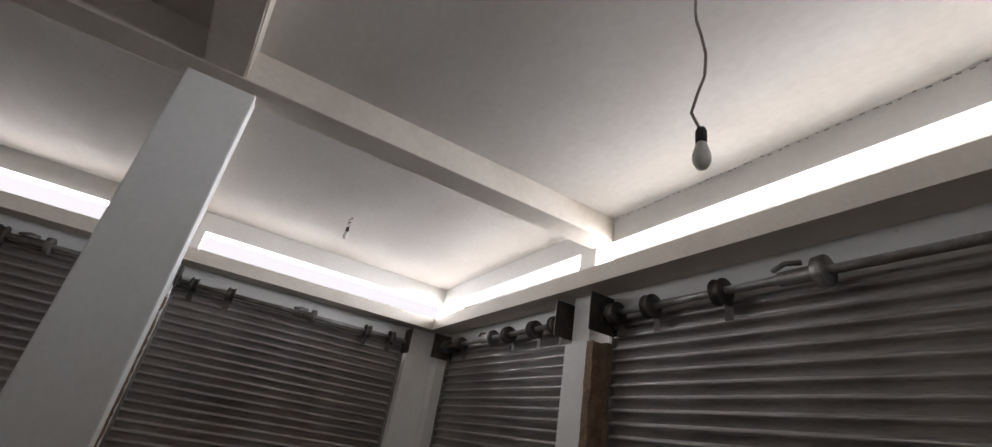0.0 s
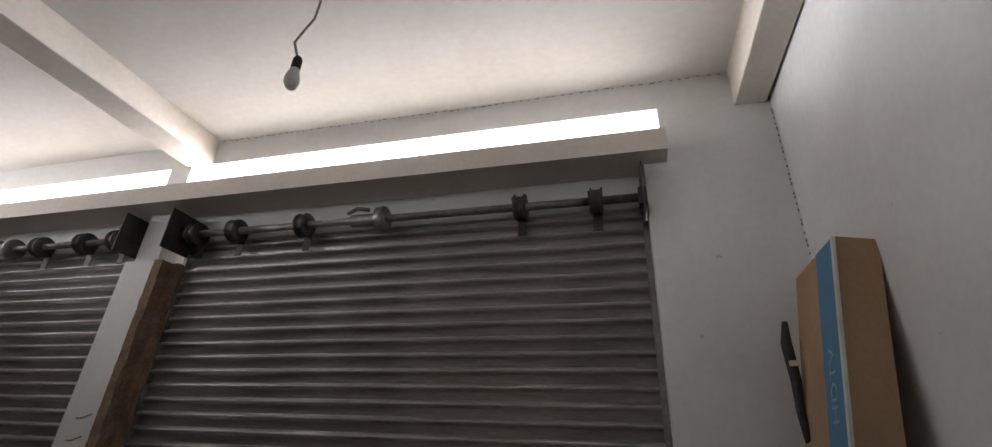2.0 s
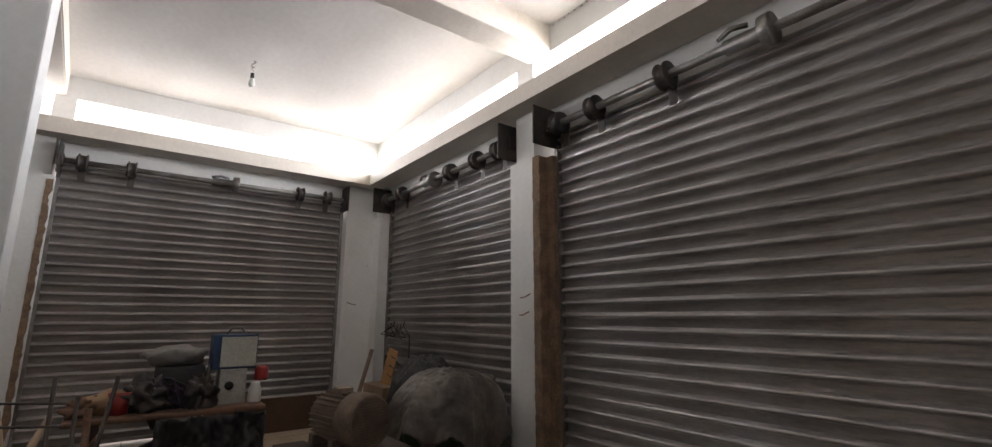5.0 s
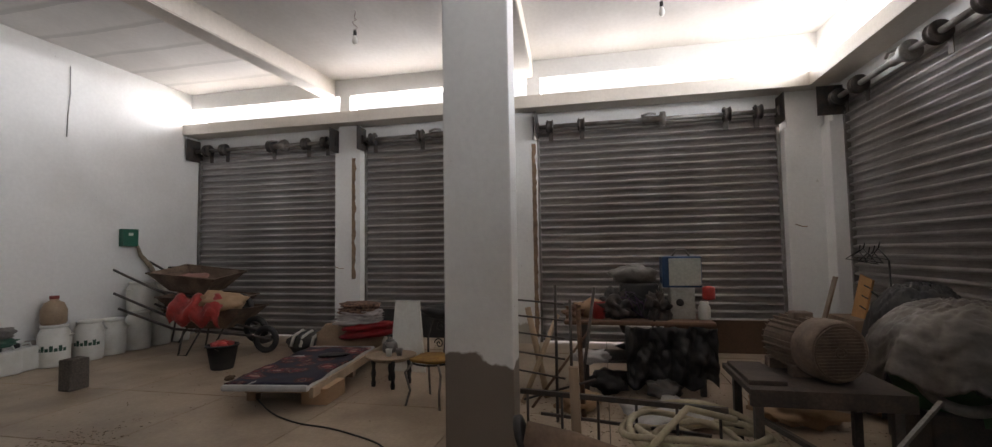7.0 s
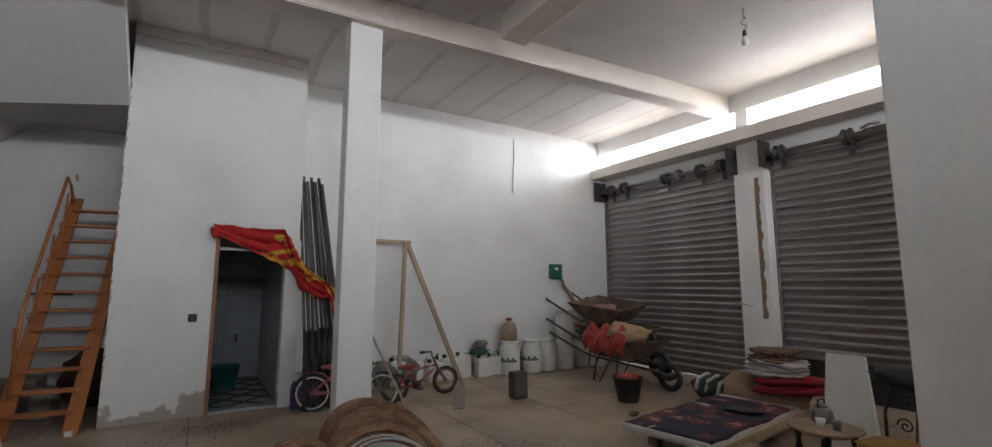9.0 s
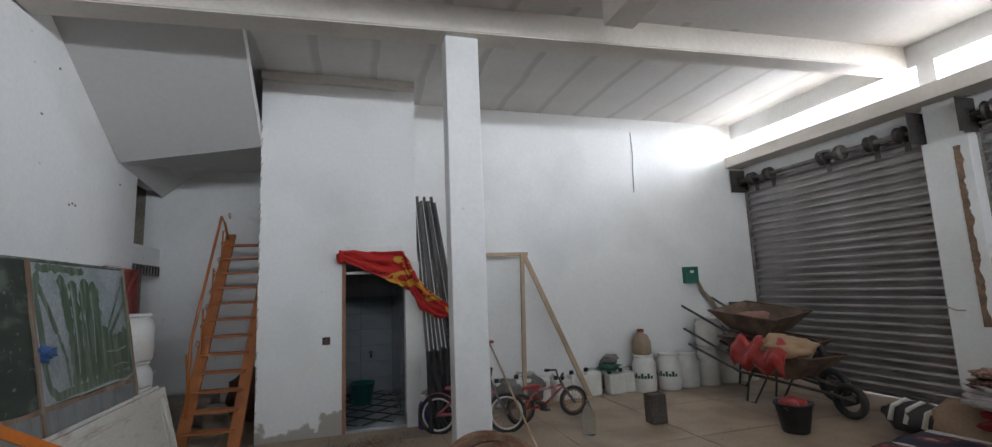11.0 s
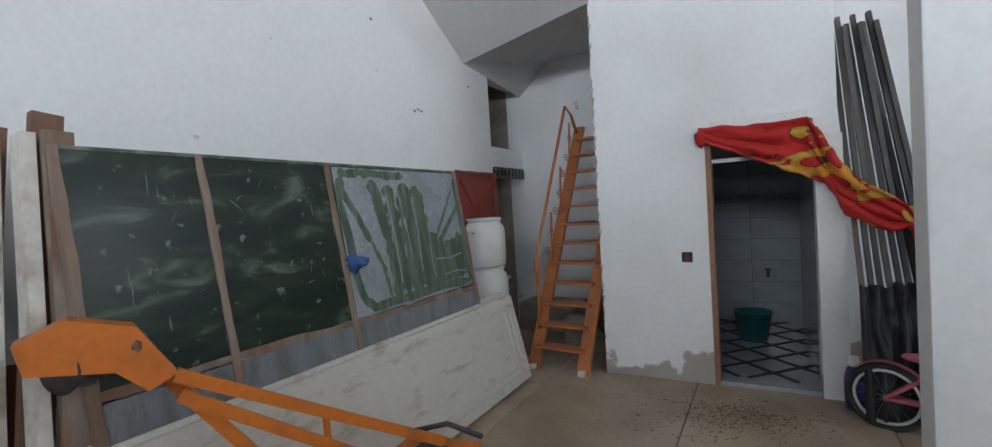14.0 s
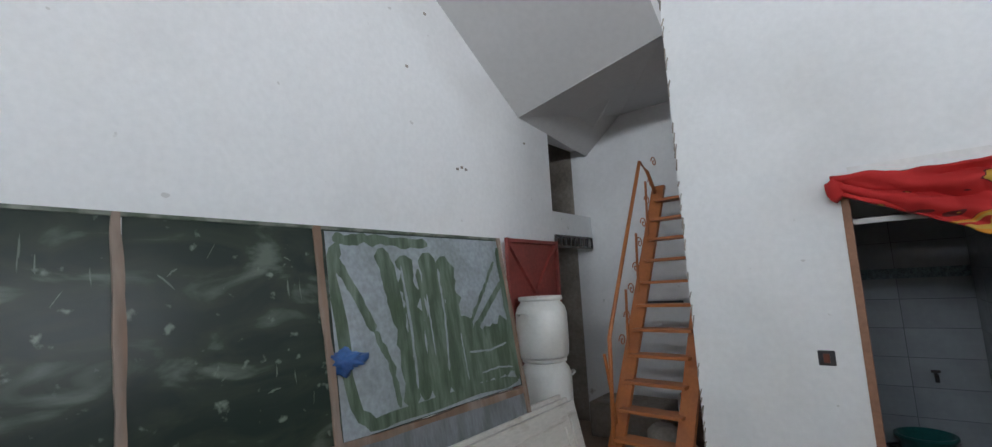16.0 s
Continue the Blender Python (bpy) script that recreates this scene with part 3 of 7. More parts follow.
def pail(name, m, r0, r1, h, mat, label, filling=None, fmat=None):
    b = thing(name, label, "bucket", m)
    bm = lathe(bmesh.new(), [(r0 * 0.96, 0), (r0, 0.01), (r1, h - 0.02), (r1 + 0.012, h - 0.02), (r1 + 0.012, h), (r1 - 0.006, h), (r0 - 0.006, 0.02), (0.01, 0.02)], 24)
    part("body", bm, mat, b)
    part("handle", tube(bmesh.new(), [(math.cos(a) * (r1 + 0.01), 0.05 + 0.04 * math.sin(a), h - 0.03 - 0.12 * math.sin(a) * 0.6 + (0.02 if 0 < a < 3.1 else 0)) for a in [i * math.pi / 10 for i in range(11)]], 0.004, 6), GREYIRON, b, "thin wire handle")
    if filling:
        bm = bmesh.new()
        for i in range(7):
            lump(bm, pose(random.uniform(-0.5, 0.5) * r1, random.uniform(-0.5, 0.5) * r1, h - 0.01), r1 * 0.5, r1 * 0.42, 0.06, 0.5, i, 2)
        part(filling, bm, fmat, b, "crumpled " + filling)
    return b


REDCLOTH = material("bright_red_plastic_sheet", (0.42, 0.035, 0.03), 0.35, 0, (0.2, 0.02, 0.02), 0.6, 6, 30, 0.2, 0.2)
pail("bucket", pose(-1.15, -1.35, 0.03), 0.13, 0.17, 0.30, TEAL, "teal plastic bucket on the toilet floor")
pail("bucket", pose(-5.32, 1.92, 0), 0.125, 0.17, 0.29, BLACK, "black plastic bucket full of red bags on the floor", "red_bag", REDCLOTH)
tap = thing("water_tap", "dark brass water tap on the tiled wall", "tap", pose(-1.3, -2.16, 0.62))
part("spout", tube(bmesh.new(), [(0, 0, 0), (0, 0.08, 0.0), (0, 0.10, -0.05)], 0.015, 8), DARKIRON, tap)
part("valve", tube(bmesh.new(), [(-0.03, 0.05, 0.03), (0.03, 0.05, 0.03)], 0.012, 8), DARKIRON, tap, "small cross valve")

sw = thing("light_switch", "dark square light switch on the white partition", "light switch", pose(-0.73, 0.0, 1.045))
part("plate", box(bmesh.new(), -0.042, 0.042, 0.0, 0.014, -0.042, 0.042, bevel=0.005), BLACK, sw)
part("rocker", box(bmesh.new(), -0.016, 0.016, 0.014, 0.021, -0.026, 0.026, bevel=0.003), MAHOGANY, sw, "reddish rocker")


# ---- patterned blanket over the doorway ----
def blanket_material():
    """Large orange-yellow shapes with thin dark outlines on bright red."""
    m = bpy.data.materials.new("red_yellow_blanket")
    m.use_nodes = True
    n, l = m.node_tree.nodes, m.node_tree.links
    b = n["Principled BSDF"]
    tc = n.new("ShaderNodeTexCoord")
    mp = n.new("ShaderNodeMapping")
    mp.inputs["Rotation"].default_value = (0, radians(-35), 0)
    mp.inputs["Scale"].default_value = (0.7, 1, 1.5)
    l.new(tc.outputs["Object"], mp.inputs[0])
    v = n.new("ShaderNodeTexNoise")
    v.inputs["Scale"].default_value, v.inputs["Detail"].default_value, v.inputs["Distortion"].default_value = 2.3, 1.4, 1.7
    l.new(mp.outputs[0], v.inputs[0])
    r = n.new("ShaderNodeValToRGB")
    r.color_ramp.interpolation = "CONSTANT"
    r.color_ramp.elements[0].color = (0.50, 0.30, 0.035, 1)
    r.color_ramp.elements[1].position, r.color_ramp.elements[1].color = 0.36, (0.10, 0.012, 0.010, 1)
    for p, c in ((0.375, (0.46, 0.018, 0.016, 1)), (0.535, (0.12, 0.012, 0.010, 1)), (0.55, (0.60, 0.24, 0.02, 1)), (0.61, (0.50, 0.33, 0.06, 1)), (0.66, (0.42, 0.018, 0.016, 1))):
        r.color_ramp.elements.new(p).color = c
    l.new(v.outputs[0], r.inputs[0])
    l.new(r.outputs[0], b.inputs["Base Color"])
    b.inputs["Roughness"].default_value = 0.85
    return m


BLANKET = blanket_material()


# how the cloth hangs: place along the wall, upper edge, lower edge, distance from the wall
HANG = [(-0.87, 2.07, 1.97, 0.05), (-1.14, 2.06, 1.85, 0.06), (-1.39, 2.05, 1.72, 0.07), (-1.60, 2.06, 1.61, 0.08), (-1.69, 1.88, 1.57, 0.10), (-1.78, 1.69, 1.36, 0.15), (-1.94, 1.53, 1.24, 0.20), (-2.10, 1.42, 1.27, 0.24), (-2.22, 1.27, 0.95, 0.28), (-2.33, 1.00, 0.70, 0.32)]


def drape(u, v):
    k = min(int(u * (len(HANG) - 1)), len(HANG) - 2)
    f = u * (len(HANG) - 1) - k
    x, top, low, y = [a + (b - a) * f for a, b in zip(HANG[k], HANG[k + 1])]
    p = Vector((u * 11, v * 3, 0))
    gather = math.sin((v * 3.1 - u * 2.2) * math.tau * (0.7 + 0.5 * u) + 2.5 * noise.noise(p * 0.6))
    y += 0.024 * gather + 0.035 * noise.noise(p) + 0.014 * noise.noise(p * 3.1)
    z = top + (low - top) * v + 0.018 * noise.noise(p * 1.7 + Vector((4, 0, 0))) - 0.03 * math.sin(v * math.pi) * math.sin(u * 17)
    return Vector((x + 0.035 * math.sin(v * 4) * u + 0.015 * noise.noise(p * 2), max(y, 0.03), z))


bm = cloth(bmesh.new(), drape, 130, 36)
lump(bm, pose(-0.885, 0.07, 2.0), 0.05, 0.045, 0.07, 0.4, 17, 2)
ob = part("blanket", bm, BLANKET, None, "red and yellow patterned blanket hung across the top of the doorway", "blanket")
sd = ob.modifiers.new("thickness", "SOLIDIFY")
sd.thickness = 0.012

# ---- orange steel stair ----
stair = thing("steel_stair", "narrow orange steel stair leaning up behind the partition", "stair", pose(0.39, 0.14, 0.0, 0, 0, -6))
SL = 1.33 / 2.45


def on(z, s):
    return (s, -SL * z, z)


for s, nm in ((-0.22, "stringer"), (0.29, "stringer")):
    bm = bar(bmesh.new(), on(0.0, s), on(2.42, s), 0.035, 0.12, (1, 0, 0))
    part(nm, bm, STAIRORANGE, stair)
for i in range(12):
    z = 0.20 + i * 0.188
    part("tread", box(bmesh.new(), -0.21, 0.28, -0.07, 0.09, -0.012, 0.012, Matrix.Translation(on(z, 0)), bevel=0.004), STAIRORANGE, stair)
bm = bmesh.new()
tube(bm, [(0.30, -0.16, 0.34), (0.30, -0.22, 1.12), (0.30, -0.55, 1.78), (0.30, -0.98, 2.62), (0.31, -1.14, 2.55), (0.31, -1.27, 2.35)], 0.017, 8)
part("handrail", bm, STAIRORANGE, stair, "orange tube handrail")
bm = bmesh.new()
for z in (0.45, 0.92, 1.4, 1.9):
    y = -SL * z
    bar(bm, (0.31, y, z), (0.31, y - 0.05 if z > 0.5 else y + 0.1, z + 0.55), 0.016)
for k in range(9):
    z = 0.75 + k * 0.2
    c = Vector((0.31, -SL * z + 0.03 - 0.05, z + 0.30))
    tube(bm, [c + Vector((0, 0.055 * (1 - j / 16) * math.cos(j * 0.62), 0.055 * (1 - j / 16) * math.sin(j * 0.62) + (0.0 if k % 2 else 0.02))) for j in range(15)], 0.005, 5)
part("scrollwork", bm, STAIRORANGE, stair, "orange curled ironwork under the rail")
for s in (-0.22, 0.29):
    part("foot", box(bmesh.new(), s - 0.03, s + 0.03, -0.03, 0.05, 0, 0.045, bevel=0.008), WHITEPLASTIC, stair, "pale block under the stringer")

# doorway beyond, red leaf, drums
leaf = thing("metal_door_leaf", "dull red sheet metal door leaf open against the wall", "door", pose(1.40, -0.60, 0.02, 0, 0, 91))
part("sheet", box(bmesh.new(), 0, 0.80, -0.006, 0.006, 0, 1.93), REDPAINT, leaf)
for a, b in (((0, 0), (0, 1.93)), ((0.8, 0), (0.8, 1.93)), ((0, 0.02), (0.8, 0.02)), ((0, 1.91), (0.8, 1.91)), ((0, 1.0), (0.8, 1.0)), ((0, 1.0), (0.8, 1.91)), ((0, 1.91), (0.8, 1.0)), ((0, 0.02), (0.8, 1.0))):
    part("brace", bar(bmesh.new(), (a[0], 0.02, a[1]), (b[0], 0.02, b[1]), 0.03, 0.03, (0, 1, 0)), REDPAINT, leaf, "dull red angle-iron brace")
gr = thing("vent_grille", "small dark iron grille under the lintel", "grille", pose(1.49, -0.80, 1.90))
bm = bmesh.new()
bar(bm, (0, 0, 0.02), (0, -0.78, 0.02), 0.02)
bar(bm, (0, 0, 0.13), (0, -0.78, 0.13), 0.02)
for i in range(9):
    bar(bm, (0, -i * 0.097, 0.02), (0, -i * 0.097, 0.13), 0.018)
part("bars", bm, DARKIRON, gr)


def drum(m, r, h, label, band=False, group="", open_top=False):
    b = thing("plastic_drum", label, "drum", m, group)
    bm = lathe(bmesh.new(), [(r * 0.9, 0), (r * 0.97, 0.02), (r, h * 0.2), (r, h * 0.72), (r * 0.93, h * 0.82), (r * 0.78, h * 0.9), (r * 0.78, h * 0.93)], 24)
    part("body", bm, WHITEPLASTIC, b)
    part("lid", lathe(bmesh.new(), [(r * 0.82, h * 0.925), (r * 0.86, h * 0.935), (r * 0.86, h * 0.99), (r * 0.8, h)], 24), WHITEPLASTIC, b, "white screw lid")
    for s in (-1, 1):
        part("handle", tube(bmesh.new(), [(s * r * 0.98, -0.05, h * 0.7), (s * r * 1.1, -0.04, h * 0.74), (s * r * 1.1, 0.04, h * 0.74), (s * r * 0.98, 0.05, h * 0.7)], 0.009, 6), WHITEPLASTIC, b, "moulded side handle")
    if band:
        bm = bmesh.new()
        for i in range(7):
            a0 = math.pi * 0.5 + (i - 3) * 0.27
            p = [(math.cos(a) * (r + 0.002), math.sin(a) * (r + 0.002)) for a in (a0, a0 + 0.11, a0 + 0.22)]
            for (xa, ya), (xb, yb) in zip(p, p[1:]):
                z1 = h * (0.52 if i % 2 else 0.46)
                bm.faces.new([bm.verts.new(c) for c in ((xa, ya, h * 0.38), (xb, yb, h * 0.38), (xb, yb, z1), (xa, ya, z1))])
        part("printed_band", bm, GREENPRINT, b, "dark green printed band")
    return b


GREENPRINT = material("dark_green_print", (0.03, 0.09, 0.06), 0.5)
for i in range(3):
    drum(pose(1.18, 0.02 + 0.01 * i, i * 0.485, 0, 0, i * 40), 0.21, 0.485, "white plastic drum stacked beside the green boards", group="stacked white drums")
for x, h, bnd in ((-5.10, 0.52, True), (-5.50, 0.52, True), (-5.84, 0.50, False), (-6.20, 0.56, False), (-6.56, 0.56, False), (-6.9, 0.5, False)):
    drum(pose(x, -0.36 + 0.02 * math.sin(x * 9), 0, 0, 0, 10 * x), 0.165, h, "white plastic drum " + ("with a green printed band " if bnd else "") + "standing along the wall", bnd, "white drums along the wall")
for x, y, z, h in ((-6.32, -0.42, 0.56, 0.42), (-6.75, -0.40, 0.56, 0.4)):
    b = drum(pose(x, y, z - 0.0), 0.2, h, "cloudy white drum on top of the row", group="white drums along the wall")
JUGTINT = material("yellowed_plastic", (0.38, 0.27, 0.18), 0.4, 0, (0.25, 0.18, 0.12), 0.5, 5)
b = thing("plastic_jug", "yellow-brown plastic jug on top of a white drum", "jug", pose(-5.10, -0.40, 0.52))
part("body", lathe(bmesh.new(), [(0.12, 0), (0.135, 0.03), (0.135, 0.18), (0.10, 0.27), (0.045, 0.30), (0.045, 0.33)], 20), JUGTINT, b)
part("cap", lathe(bmesh.new(), [(0.05, 0.32), (0.05, 0.355), (0.045, 0.36)], 16), REDPAINT, b, "red screw cap")


def jerrycan(m, label, w=0.24, d=0.2, h=0.34, mat=None):
    b = thing("jerrycan", label, "jerrycan", m, "jerrycans along the wall")
    bm = box(bmesh.new(), -w / 2, w / 2, -d / 2, d / 2, 0, h * 0.86, bevel=0.035)
    part("body", bm, mat or WHITEPLASTIC, b)
    part("handle", tube(bmesh.new(), [(-w * 0.3, 0, h * 0.84), (-w * 0.25, 0, h * 0.97), (w * 0.12, 0, h * 0.97), (w * 0.16, 0, h * 0.84)], 0.013, 8), mat or WHITEPLASTIC, b, "moulded handle")
    part("cap", lathe(bmesh.new(), [(0.03, 0), (0.03, 0.05), (0.025, 0.055)], 14, Matrix.Translation((w * 0.32, 0, h * 0.84))), BLACK, b, "dark screw cap")


for i, x in enumerate((-2.95, -3.22, -3.52, -3.80, -4.05, -4.30, -4.62, -4.84)):
    jerrycan(pose(x, -0.46 + 0.05 * math.sin(i * 2.3), 0, 0, 0, 8 * math.sin(i * 3.1)), "grimy white plastic jerrycan standing along the wall", h=0.36 + 0.04 * math.sin(i * 1.7))
bm = bmesh.new()
GREENBAG = material("crumpled_green_bag", (0.03, 0.12, 0.08), 0.4, 0, (0.02, 0.05, 0.04), 0.5, 9)
lump(bm, pose(-4.55, -0.42, 0.38), 0.17, 0.12, 0.05, 0.5, 3)
part("plastic_bag", bm, GREENBAG, None, "dark green plastic bag crumpled on a jerrycan", "plastic bag")
bm = lump(bmesh.new(), pose(-4.60, -0.45, 0.48), 0.12, 0.1, 0.07, 0.5, 9)
part("plastic_bag", bm, DUST, None, "grey translucent bag crumpled on a jerrycan", "plastic bag")
for i, x in enumerate((-2.7, -3.0, -3.35)):
    bm = lump(bmesh.new(), pose(x, -0.40, 0.16 + 0.02 * i), 0.2, 0.14, 0.17, 0.3, 20 + i)
    part("cement_bag", bm, DUST, None, "slumped grey cement bag against the wall", "bag", "cement bags")

# stump, bottle, litter
b = thing("concrete_stub", "short dark concrete core standing on the floor", "concrete block", pose(-4.28, 1.06, 0))
bm = box(bmesh.new(), -0.10, 0.10, -0.08, 0.08, 0, 0.32, bevel=0.02)
for v in bm.verts:
    v.co += Vector((noise.noise(v.co * 14), noise.noise(v.co * 14 + Vector((5, 0, 0))), 0)) * 0.012
part("body", bm, material("dark_rough_concrete", (0.12, 0.10, 0.085), 0.95, 0, fine=50, bump=0.6, fine_amount=0.4), b)
CLEAR = bpy.data.materials.new("clear_plastic")
CLEAR.use_nodes = True
cb = CLEAR.node_tree.nodes["Principled BSDF"]
cb.inputs["Transmission Weight"].default_value, cb.inputs["Roughness"].default_value, cb.inputs["IOR"].default_value = 0.93, 0.12, 1.12
cb.inputs["Base Color"].default_value = (0.85, 0.88, 0.88, 1)
b = thing("water_bottle", "large clear plastic water bottle on the floor", "bottle", pose(-3.40, 1.15, 0))
part("body", lathe(bmesh.new(), [(0.06, 0), (0.07, 0.01), (0.07, 0.08), (0.064, 0.10), (0.07, 0.12), (0.07, 0.22), (0.02, 0.31), (0.018, 0.325)], 20), CLEAR, b)
part("cap", lathe(bmesh.new(), [(0.02, 0.322), (0.02, 0.345)], 12), material("blue_grey_cap", (0.12, 0.16, 0.22), 0.5), b, "blue-grey cap")
STRAW = material("dry_debris", (0.13, 0.08, 0.045), 0.95, 0, fine=60, bump=0.5, fine_amount=0.5)


def litter(name, x0, y0, sx, sy, n, seed, label):
    rnd = random.Random(seed)
    bm = bmesh.new()
    for i in range(n):
        x, y = x0 + rnd.gauss(0, sx), y0 + rnd.gauss(0, sy)
        a, ln = rnd.uniform(0, 6.3), rnd.uniform(0.006, 0.022)
        bar(bm, (x, y, 0.006), (x + ln * math.cos(a), y + ln * math.sin(a), rnd.uniform(0.005, 0.010)), rnd.uniform(0.001, 0.0035))
    part(name, bm, STRAW, None, label, "debris", kind="stuff")


litter("dry_debris", -1.15, 0.55, 0.22, 0.14, 700, 3, "brown dry dirt scattered by the doorway")
litter("dry_debris", -0.75, 0.80, 0.3, 0.2, 200, 4, "thin scatter of brown dirt on the slabs")
litter("dry_debris", -2.9, 2.6, 0.35, 0.2, 500, 5, "brown plant litter beside the rusty hoops")
litter("dry_debris", -0.35, 2.15, 0.16, 0.2, 350, 6, "rusty bits under the orange machine's wheel")
litter("dry_debris", -5.0, 3.0, 1.2, 1.2, 120, 7, "sparse crumbs of dirt on the floor slabs")
bm = lump(bmesh.new(), pose(-4.87, 2.42, 0.02), 0.07, 0.04, 0.03, 0.5, 31, 2)
part("dirt_clod", bm, STRAW, None, "small brown clod on the floor", "debris")

# timber gallows frame leaning on the south wall
b = thing("trestle", "rough timber frame leaning on the white wall", "timber frame", pose(0, 0, 0))
for p, q, w, nm in (((-2.74, -0.45, 2.03), (-3.40, -0.45, 2.03), 0.05, "crosspiece"), ((-3.31, -0.42, 2.03), (-3.21, -0.30, 0.10), 0.05, "upright"), ((-3.33, -0.42, 2.03), (-4.16, -0.28, 0.02), 0.06, "brace"), ((-3.10, -0.15, 0.025), (-4.16, -0.22, 0.025), 0.045, "foot_rail")):
    part(nm, bar(bmesh.new(), p, q, w, w), PALEWOOD, b)
b = thing("broom_stick", "thin wooden stick leaning beside the column", "stick", pose(0, 0, 0))
part("shaft", tube(bmesh.new(), [(-2.60, 1.95, 0.0), (-2.77, -0.40, 0.86)], 0.013, 8), PALEWOOD, b)
part("head", box(bmesh.new(), -2.83, -2.71, -0.42, -0.36, 0.84, 0.875, bevel=0.006), REDPAINT, b, "small red grip")

# dark box sections leaning in the corner of the partition
SECTION = material("dusty_dark_section", (0.05, 0.05, 0.05), 0.6, 0.2, (0.16, 0.145, 0.13), 0.6, 3, 40, 0.2, 0.2, stretch=(1, 1, 0.3))
b = thing("steel_sections", "bundle of long dark steel sections leaning in the corner", "steel sections", pose(0, 0, 0))
for i in range(9):
    x = -1.84 - 0.030 * i
    bm = bar(bmesh.new(), (x - 0.06 - 0.03 * i, 0.30 - 0.03 * (i % 3), 0.01), (x + 0.06, -0.18 + 0.07 * (i % 3), 2.72 + 0.05 * math.sin(i * 2.1)), 0.04 + 0.015 * (i % 2), 0.03)
    part("section", bm, SECTION if i % 3 else DARKIRON, b)
bm = cloth(bmesh.new(), lambda u, v: Vector((-1.83 - 0.34 * u, 0.30 + 0.10 * v + 0.02 * math.sin(u * 31) + 0.07 * noise.noise(Vector((u * 7, v * 4, 5))) + 0.04 * noise.noise(Vector((u * 15, v * 12, 5))), (0.88 + 0.10 * noise.noise(Vector((u * 4, 0, 8)))) * (1 - v) + 0.02)), 26, 26)
ob = part("black_sheet", bm, BLACK, None, "black plastic sheet hanging in front of the steel sections", "plastic sheet")
ob.modifiers.new("thickness", "SOLIDIFY").thickness = 0.006


# ---- bicycles ----
def bike(m, r, wb, paint, label, seat_mat, guards=False):
    b = thing("child_bicycle", label, "bicycle", m)
    for nm, x in (("rear_wheel", 0), ("front_wheel", wb)):
        tyre = [(x + r * math.cos(a), 0, r + r * math.sin(a)) for a in [i * math.tau / 28 for i in range(28)]]
        w = part(nm, tube(bmesh.new(), tyre, 0.02, 8, True), BLACK, b, "black tyre")
        rim = [(x + (r - 0.03) * math.cos(a), 0, r + (r - 0.03) * math.sin(a)) for a in [i * math.tau / 28 for i in range(28)]]
        part("rim", tube(bmesh.new(), rim, 0.011, 6, True), WHITEPLASTIC if guards else RUST, w, "pale rim" if guards else "rusty rim")
        bm = bmesh.new()
        for i in range(16):
            a = i * math.tau / 16
            bar(bm, (x, 0.02 * (-1) ** i, r), (x + (r - 0.03) * math.cos(a), 0, r + (r - 0.03) * math.sin(a)), 0.003)
        tube(bm, [(x, -0.03, r), (x, 0.03, r)], 0.018, 10)
        part("spokes", bm, GREYIRON, w, "thin wire spokes")
    bb, st, hd, hl = (wb * 0.42, 0, r * 0.95), (wb * 0.30, 0, r * 2.15), (wb * 0.80, 0, r * 2.55), (wb * 0.84, 0, r * 2.2)
    bm = bmesh.new()
    for p, q in ((bb, st), (st, (wb * 0.8, 0, r * 2.3)), (bb, hl), ((0, 0.03, r), bb), ((0, -0.03, r), bb), ((0, 0.03, r), (st[0], 0, st[2] * 0.92)), ((0, -0.03, r), (st[0], 0, st[2] * 0.92))):
        tube(bm, [p, q], 0.014, 8)
    part("frame", bm, paint, b)
    bm = bmesh.new()
    tube(bm, [hd, hl], 0.018, 8)
    for s in (-0.03, 0.03):
        tube(bm, [hl, (hl[0] + 0.01, s, hl[2] - 0.02), (wb, s, r)], 0.012, 8)
    part("fork", bm, GREYIRON, b, "worn grey fork")
    bm = tube(bmesh.new(), [(wb * 0.72, -0.24, r * 3.2), (wb * 0.80, -0.12, r * 3.3), (wb * 0.78, -0.03, r * 2.85), (wb * 0.78, 0.03, r * 2.85), (wb * 0.80, 0.12, r * 3.3), (wb * 0.72, 0.24, r * 3.2)], 0.011, 8)
    tube(bm, [hd, (wb * 0.78, 0, r * 2.85)], 0.012, 8)
    part("handlebar", bm, DARKIRON, b, "black bent handlebar")
    for s in (-1, 1):
        part("grip", tube(bmesh.new(), [(wb * 0.72, s * 0.24, r * 3.2), (wb * 0.68, s * 0.31, r * 3.15)], 0.018, 8), BLACK, b, "black rubber grip")
    bm = lump(bmesh.new(), pose(st[0] - 0.03, 0, st[2] + 0.05), 0.12, 0.06, 0.03, 0.15, 5, 2)
    tube(bm, [st, (st[0] - 0.02, 0, st[2] + 0.05)], 0.012, 8)
    part("saddle", bm, seat_mat, b, "small padded saddle")
    bm = lathe(bmesh.new(), [(0.02, -0.03), (0.055, -0.02), (0.055, -0.012), (0.02, 0.03)], 16, Matrix.Translation(bb) @ pose(0, 0, 0, 90, 0, 0))
    for s in (-1, 1):
        bar(bm, (bb[0], s * 0.04, bb[2]), (bb[0] + s * 0.07, s * 0.06, bb[2] - s * 0.07), 0.012)
        box(bm, bb[0] + s * 0.07 - 0.035, bb[0] + s * 0.07 + 0.035, s * 0.09 - 0.03, s * 0.09 + 0.03, bb[2] - s * 0.07 - 0.01, bb[2] - s * 0.07 + 0.01)
    part("crank", bm, DARKIRON, b, "crank with two dark pedals")
